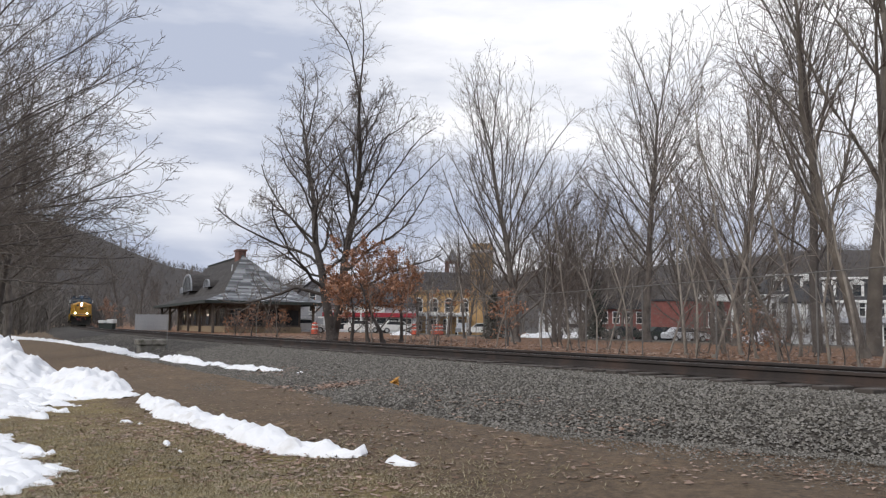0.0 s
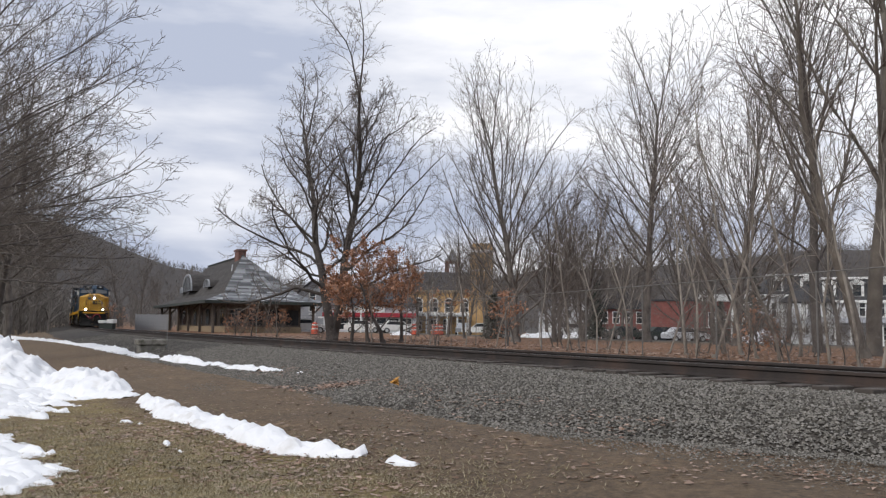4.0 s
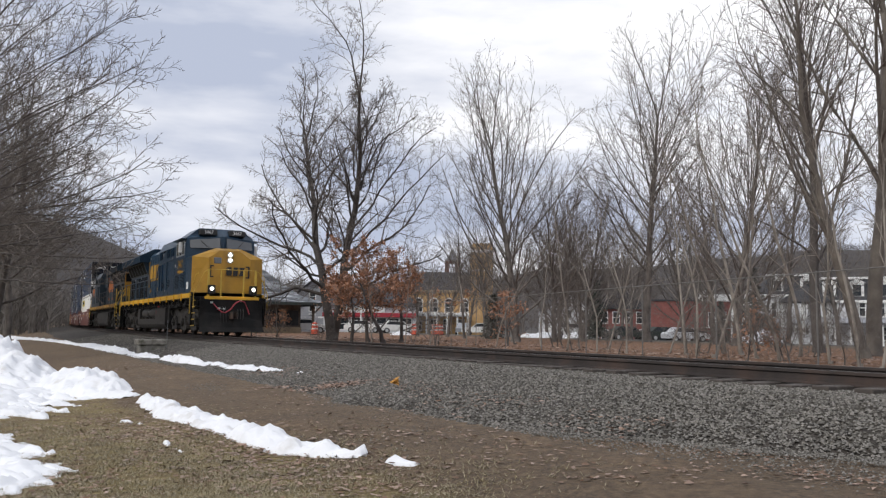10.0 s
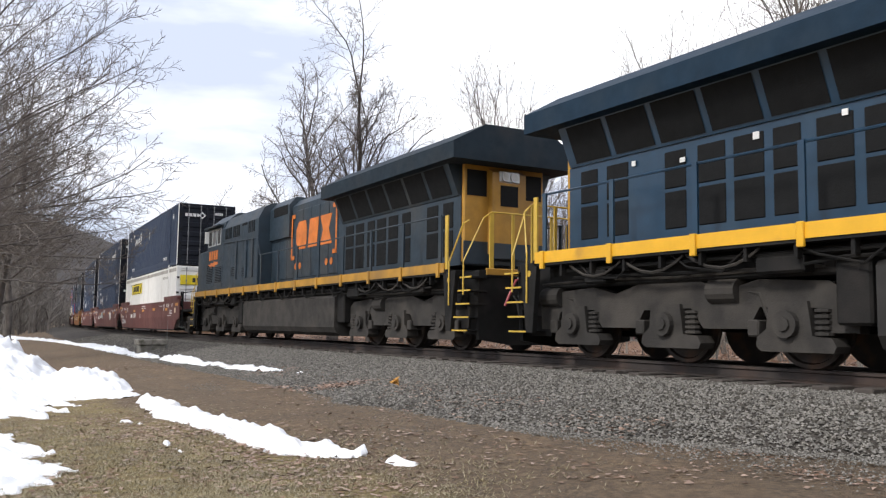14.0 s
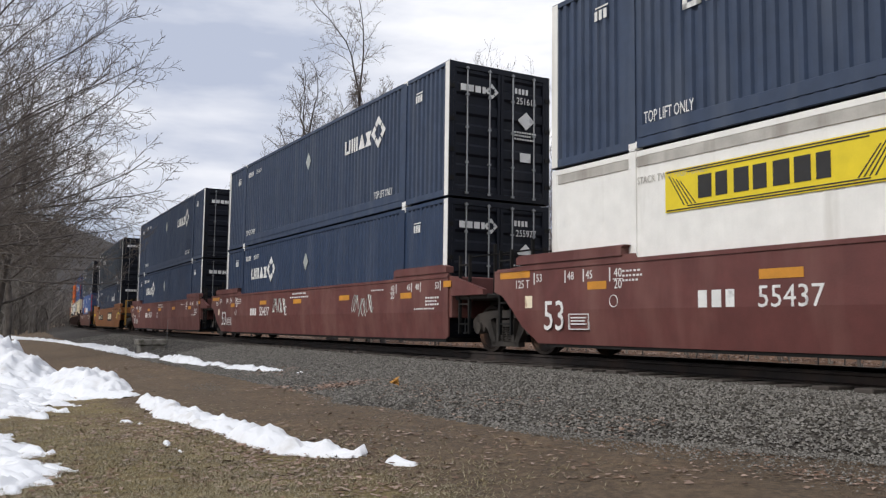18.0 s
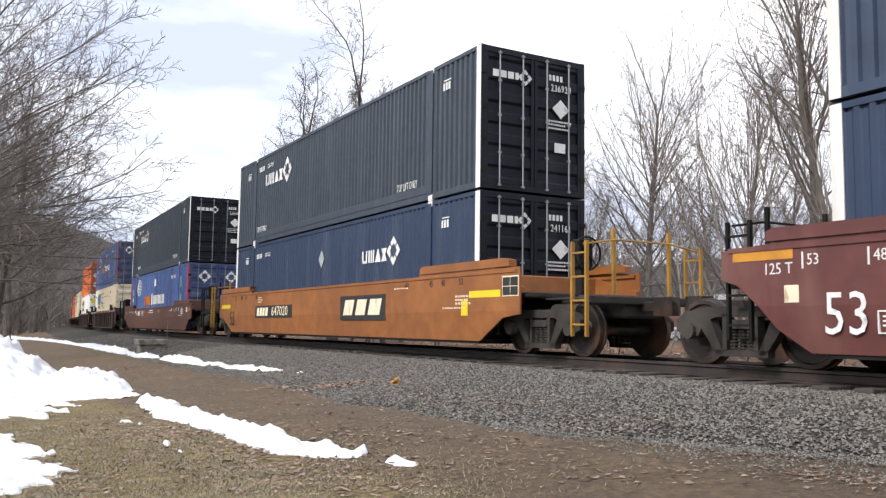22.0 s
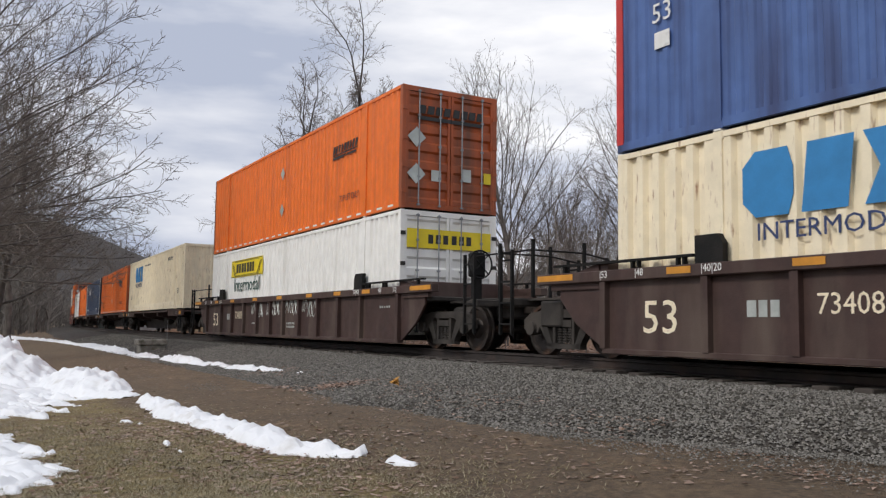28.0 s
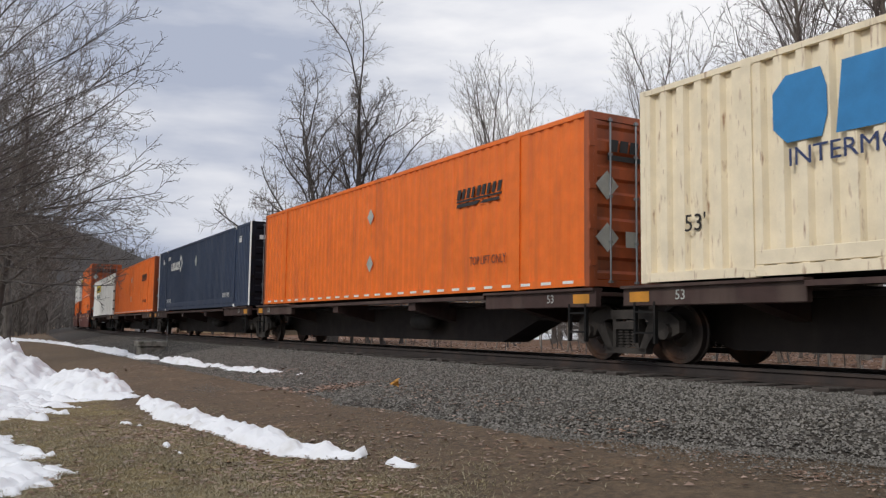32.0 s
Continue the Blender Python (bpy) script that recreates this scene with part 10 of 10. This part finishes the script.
def dry_grass():
    rnd = random.Random(6)
    g = Geo()
    pts = []
    for k in range(46000):
        deg, r = rnd.uniform(-31, 14), 6.3 + abs(rnd.gauss(0, 1)) * 5.0
        pts.append((math.sin(radians(deg)) * r, math.cos(radians(deg)) * r))
    for k in range(2600):
        s, la = rnd.uniform(-60, 10), rnd.choice((rnd.uniform(5.2, 8.0), -rnd.uniform(4, 9)))
        px, py, _ = on_line(s, la)
        pts.append((px, py))
    xs, ys = np.array([p[0] for p in pts]), np.array([p[1] for p in pts])
    lat, s = to_line(xs, ys)
    zs = ground_z(xs, ys)
    edge = np.interp(s, (-60, -10, 4, 10, 16), (8.6, 7.6, 7.4, 6.9, 6.7))
    for x, y, la, z, e in zip(xs, ys, lat, zs, edge):
        if 0 < la < 5.2 or (la > 0 and la < e + rnd.gauss(0, 0.5) and rnd.random() < 0.985):
            continue
        patch = noise.noise(Vector((x * 0.9, y * 0.9, 3.0))) + 0.6 * noise.noise(Vector((x * 2.7, y * 2.7, 7.0)))
        if patch < rnd.uniform(-0.75, 0.15):
            continue
        a, h = rnd.uniform(0, 6.28), rnd.uniform(0.012, 0.034) * (1 + 0.7 * max(0, patch))
        for b in range(3):
            a += 2.1
            dx, dy = math.cos(a), math.sin(a)
            l = h * rnd.uniform(1.0, 3.0)
            g.add([(x - dy * 0.004, y + dx * 0.004, z), (x + dy * 0.004, y - dx * 0.004, z), (x + dx * l, y + dy * l, z + h)], [(0, 1, 2)])
    thing("dry_grass", "short straw-coloured winter grass", "grass", geo=g, material=M["grass"], kind="stuff")


def snow_patch(label, line, seed):
    """A drift along a line of (x, y, half width, height) stations, with a ragged edge and a lumpy top."""
    rnd = random.Random(seed)
    pts = []
    for (a, b) in zip(line[:-1], line[1:]):
        n = max(2, int(math.hypot(b[0] - a[0], b[1] - a[1]) / (0.06 if line[0][1] < 30 else 0.3)))
        pts += [[a[i] + (b[i] - a[i]) * k / n for i in range(4)] for k in range(n)]
    pts.append(list(line[-1]))
    for end, nxt in ((0, 1), (-1, -2)):
        # both ends run out under the ground
        a, b = pts[end], pts[nxt]
        ln = math.hypot(a[0] - b[0], a[1] - b[1]) or 1
        for k in (1, 2):
            tip = [a[0] + (a[0] - b[0]) / ln * 0.05 * k, a[1] + (a[1] - b[1]) / ln * 0.05 * k, a[2] * (1 - 0.3 * k), a[3] * (0.4 - 0.4 * k) - 0.06 * (k - 1)]
            pts.insert(0, tip) if end == 0 else pts.append(tip)
    m = 41
    vs = []
    for i, (x, y, w, h) in enumerate(pts):
        p, q = pts[max(0, i - 1)], pts[min(len(pts) - 1, i + 1)]
        dx, dy = q[0] - p[0], q[1] - p[1]
        ln = math.hypot(dx, dy) or 1
        nx, ny = -dy / ln, dx / ln
        for k in range(m):
            u = k / (m - 1) * 2 - 1
            o = u * w * 1.3
            px, py = x + nx * o, y + ny * o
            dome = 1 - abs(u) ** 2.6
            big = noise.noise(Vector((px * 1.1, py * 1.1, seed)))
            mid = noise.noise(Vector((px * 3.1, py * 3.1, seed + 4)))
            small = noise.noise(Vector((px * 9, py * 9, seed + 9)))
            hz = h * dome * (1 + 0.45 * big + 0.30 * mid + 0.10 * small) + 0.04 * big + 0.065 * mid + 0.042 * small + 0.016 * noise.noise(Vector((px * 24, py * 24, seed))) - 0.035
            vs.append((px, py, max(-0.12, hz)))
    xs, ys = np.array([v[0] for v in vs]), np.array([v[1] for v in vs])
    base = ground_z(xs, ys)
    lat, s = to_line(xs, ys)
    base = np.where((lat > 0) & (lat < 5.2), np.maximum(base, [bed_z(min(5.2, max(-4.2, l)), v) for l, v in zip(lat, s)]), base)
    g = Geo()
    g.v = [(v[0], v[1], float(z) + v[2]) for v, z in zip(vs, base)]
    n = len(pts)
    g.f = [(i * m + k, (i + 1) * m + k, (i + 1) * m + k + 1, i * m + k + 1) for i in range(n - 1) for k in range(m - 1)]
    return thing("snow_patch", label, "snow", "patches of old snow", geo=g, material=M["snow"], smooth=True)


ties()
stones()
fallen_leaves()
dry_grass()
snow_patch("ploughed bank of old white snow", [(-16.5, 25.0, 1.6, 1.15), (-13.1, 22.1, 1.75, 1.25), (-11.2, 20.5, 1.45, 0.98), (-9.8, 19.4, 1.05, 0.62), (-8.9, 18.6, 0.65, 0.36), (-8.4, 18.2, 0.35, 0.14)], 1)
snow_patch("rounded tail of a ploughed snow bank", [(-8.6, 19.2, 0.35, 0.20), (-7.95, 18.4, 0.55, 0.36), (-7.2, 17.4, 0.56, 0.36), (-6.4, 16.3, 0.46, 0.27), (-5.8, 15.5, 0.27, 0.13), (-5.35, 15.1, 0.12, 0.05)], 31)
snow_patch("ragged melting snow at the foot of a bank", [(-11.6, 19.2, 1.6, 0.22), (-9.5, 17.1, 1.45, 0.17), (-8.3, 15.5, 1.15, 0.13), (-7.3, 13.9, 0.8, 0.10), (-6.7, 12.7, 0.42, 0.07)], 5)
for seed, x, y, ln in ((32, -7.1, 15.75, 0.9), (33, -6.75, 14.95, 0.75), (34, -6.5, 14.2, 0.5), (35, -7.4, 16.5, 0.6), (36, -6.2, 13.2, 0.35)):
    snow_patch("thin melting tongue of snow on turf", [(x - 0.6, y + 0.3, 0.16, 0.085), (x, y, 0.15, 0.085), (x + ln * 0.6, y - 0.22, 0.10, 0.075), (x + ln, y - 0.35, 0.05, 0.06)], seed)
snow_patch("long low drift of melting snow on turf", [(-4.9, 14.3, 0.10, 0.075), (-4.45, 13.55, 0.16, 0.10), (-3.95, 12.65, 0.19, 0.11), (-3.34, 11.78, 0.19, 0.12), (-2.73, 10.85, 0.18, 0.11), (-2.1, 9.88, 0.20, 0.115), (-1.62, 9.15, 0.20, 0.115), (-1.15, 8.68, 0.15, 0.105), (-0.76, 8.40, 0.08, 0.07)], 2)
snow_patch("small scrap of snow on bare earth", [(-0.46, 7.98, 0.045, 0.055), (-0.35, 7.80, 0.07, 0.06), (-0.22, 7.68, 0.045, 0.045)], 3)
snow_patch("broad thin sheet of snow on turf", [(-8.3, 13.4, 0.7, 0.12), (-5.95, 10.4, 0.62, 0.12), (-4.92, 9.05, 0.60, 0.1), (-4.05, 7.9, 0.52, 0.08), (-3.75, 7.2, 0.38, 0.05)], 4)
snow_patch("broad thin sheet of snow on turf", [(-5.9, 8.9, 0.9, 0.1), (-4.9, 7.8, 0.7, 0.08), (-4.1, 7.0, 0.4, 0.05)], 14)
for seed, x, y, ln in ((37, -3.75, 8.35, 0.34), (38, -3.55, 7.75, 0.30), (39, -4.4, 9.3, 0.30)):
    snow_patch("thin melting tongue of snow on turf", [(x - 0.4, y + 0.12, 0.12, 0.085), (x, y, 0.10, 0.075), (x + ln, y - 0.1, 0.05, 0.06)], seed)
snow_patch("thin streak of snow on turf", [(-4.55, 12.4, 0.04, 0.045), (-4.3, 12.15, 0.05, 0.05), (-4.1, 11.95, 0.04, 0.045)], 15)
snow_patch("thin streak of snow on leaves", [(-3.1, 9.8, 0.035, 0.045), (-2.9, 9.45, 0.04, 0.045), (-2.7, 9.15, 0.035, 0.04)], 16)


def along(s, la):
    px, py, _ = on_line(s, la)
    return float(px), float(py)


for seed, label, st in ((6, "narrow strip of snow along the ballast", ((-72, 8.4, 0.4, 0.10), (-52, 6.8, 0.36, 0.10), (-35, 5.2, 0.28, 0.09), (-24.5, 4.5, 0.32, 0.12), (-18, 4.45, 0.32, 0.12), (-14.6, 4.5, 0.2, 0.06))),
                        (7, "short strip of snow along the ballast", ((-13.6, 4.5, 0.16, 0.06), (-12, 4.4, 0.25, 0.11), (-10.2, 4.35, 0.12, 0.05))),
                        (8, "strip of snow at the foot of the ballast", ((-9.4, 4.3, 0.16, 0.08), (-7.4, 4.2, 0.24, 0.12), (-5.0, 4.1, 0.12, 0.05))),
                        (10, "strip of snow at the foot of the ballast", ((-4.6, 4.1, 0.1, 0.05), (-2.8, 4.05, 0.17, 0.08), (-1.2, 4.0, 0.13, 0.05), (0.1, 3.92, 0.06, 0.02))),
                        (9, "small scrap of snow on the ballast", ((0.9, 3.92, 0.05, 0.03), (1.1, 3.9, 0.08, 0.04), (1.3, 3.87, 0.04, 0.02)))):
    snow_patch(label, [(*along(s, la), w, h) for s, la, w, h in st], seed)


def vault():
    """A low concrete cover slab on a sunk box beside the ballast, with a thin marker rod."""
    ob = thing("utility_vault", "weathered concrete vault lid beside the track", "utility vault")
    part("box", Geo().box(-0.42, 0.42, -0.42, 0.42, -0.3, 0.20, 0.02), M["concrete"], ob)
    part("lid", Geo().box(-0.50, 0.50, -0.50, 0.50, 0.20, 0.40, 0.03), M["concrete"], ob, "chipped concrete lid")
    x, y = -10.6, 31.4
    ob.matrix_basis = Matrix.Translation((x, y, 0.45)) @ Matrix.Rotation(radians(28), 4, "Z")
    rod = thing("marker_rod", "thin grey marker rod beside the track", "marker", geo=Geo().tube([(0, 0, -0.2), (0, 0, 0.5), (0.01, 0, 1.15)], [0.012, 0.010, 0.007], 6), material=M["rod"])
    rod.matrix_basis = Matrix.Translation((x + 0.55, y + 0.1, 0.40))


vault()


def leaf_clump():
    rnd = random.Random(12)
    g = Geo()
    for k in range(9):
        a, r = rnd.uniform(0, 6.28), rnd.uniform(0.05, 0.085)
        c = Vector((rnd.uniform(-0.025, 0.025), rnd.uniform(-0.025, 0.025), 0.05 + rnd.uniform(-0.02, 0.03)))
        u = Vector((math.cos(a), math.sin(a), rnd.uniform(-0.5, 0.8))) * r
        w = u.cross(Vector((rnd.uniform(-1, 1), rnd.uniform(-1, 1), 1))).normalized() * r * 0.6
        g.add([c - u, c + w + u * 0.1, c + u, c - w + u * 0.2, c + Vector((0, 0, 0.03))], [(0, 1, 4), (1, 2, 4), (2, 3, 4), (3, 0, 4)])
    ob = thing("curled_leaf", "curled yellow-orange leaf lying on the ballast", "leaf", geo=g, material=mat("yellow_leaf", (0.55, 0.27, 0.05), 0.7, bump=0))
    px, py, _ = on_line(5.5, 4.05)
    ob.matrix_basis = Matrix.Translation((px, py, bed_z(4.05, 5.5) + 0.02))


leaf_clump()

for seed, label, st in ((21, "sloping snow pile on a lawn", [(*bearing(19.4, 60), 0.6, 0.3), (*bearing(20.4, 61), 1.2, 0.9), (*bearing(21.6, 62), 0.5, 0.5)]),
                        (22, "ridge of ploughed snow by the lot", [(*bearing(5.4, 70), 0.5, 0.25), (*bearing(6.5, 71), 0.6, 0.5), (*bearing(7.5, 72), 0.5, 0.3)]),
                        (23, "ridge of ploughed snow by the lot", [(*bearing(8.0, 70), 0.5, 0.25), (*bearing(9.0, 70), 0.6, 0.45), (*bearing(9.9, 70), 0.5, 0.2)]),
                        (24, "ploughed snow along the street", [(*bearing(-3.2, 76), 0.4, 0.2), (*bearing(-2.6, 77), 0.5, 0.35), (*bearing(-2.0, 77), 0.3, 0.1)])):
    snow_patch(label, st, seed)


def split_markings():
    """Each bar or shape of a marking is a piece of its own."""
    done = {}
    for ob in [o for o in bpy.data.objects if o.name.split(".")[0] == "marking"]:
        key = ob.data.name
        if key not in done:
            done[key] = islands(ob.data)
        first, rest = done[key][0], done[key][1:]
        if rest:
            ob.data = first
            for me in rest:
                part("marking", me, None, ob.parent).matrix_basis = ob.matrix_basis.copy()


split_markings()


def motions():
    for ob, rows in MOVING:
        walk(ob, rows)


motions()
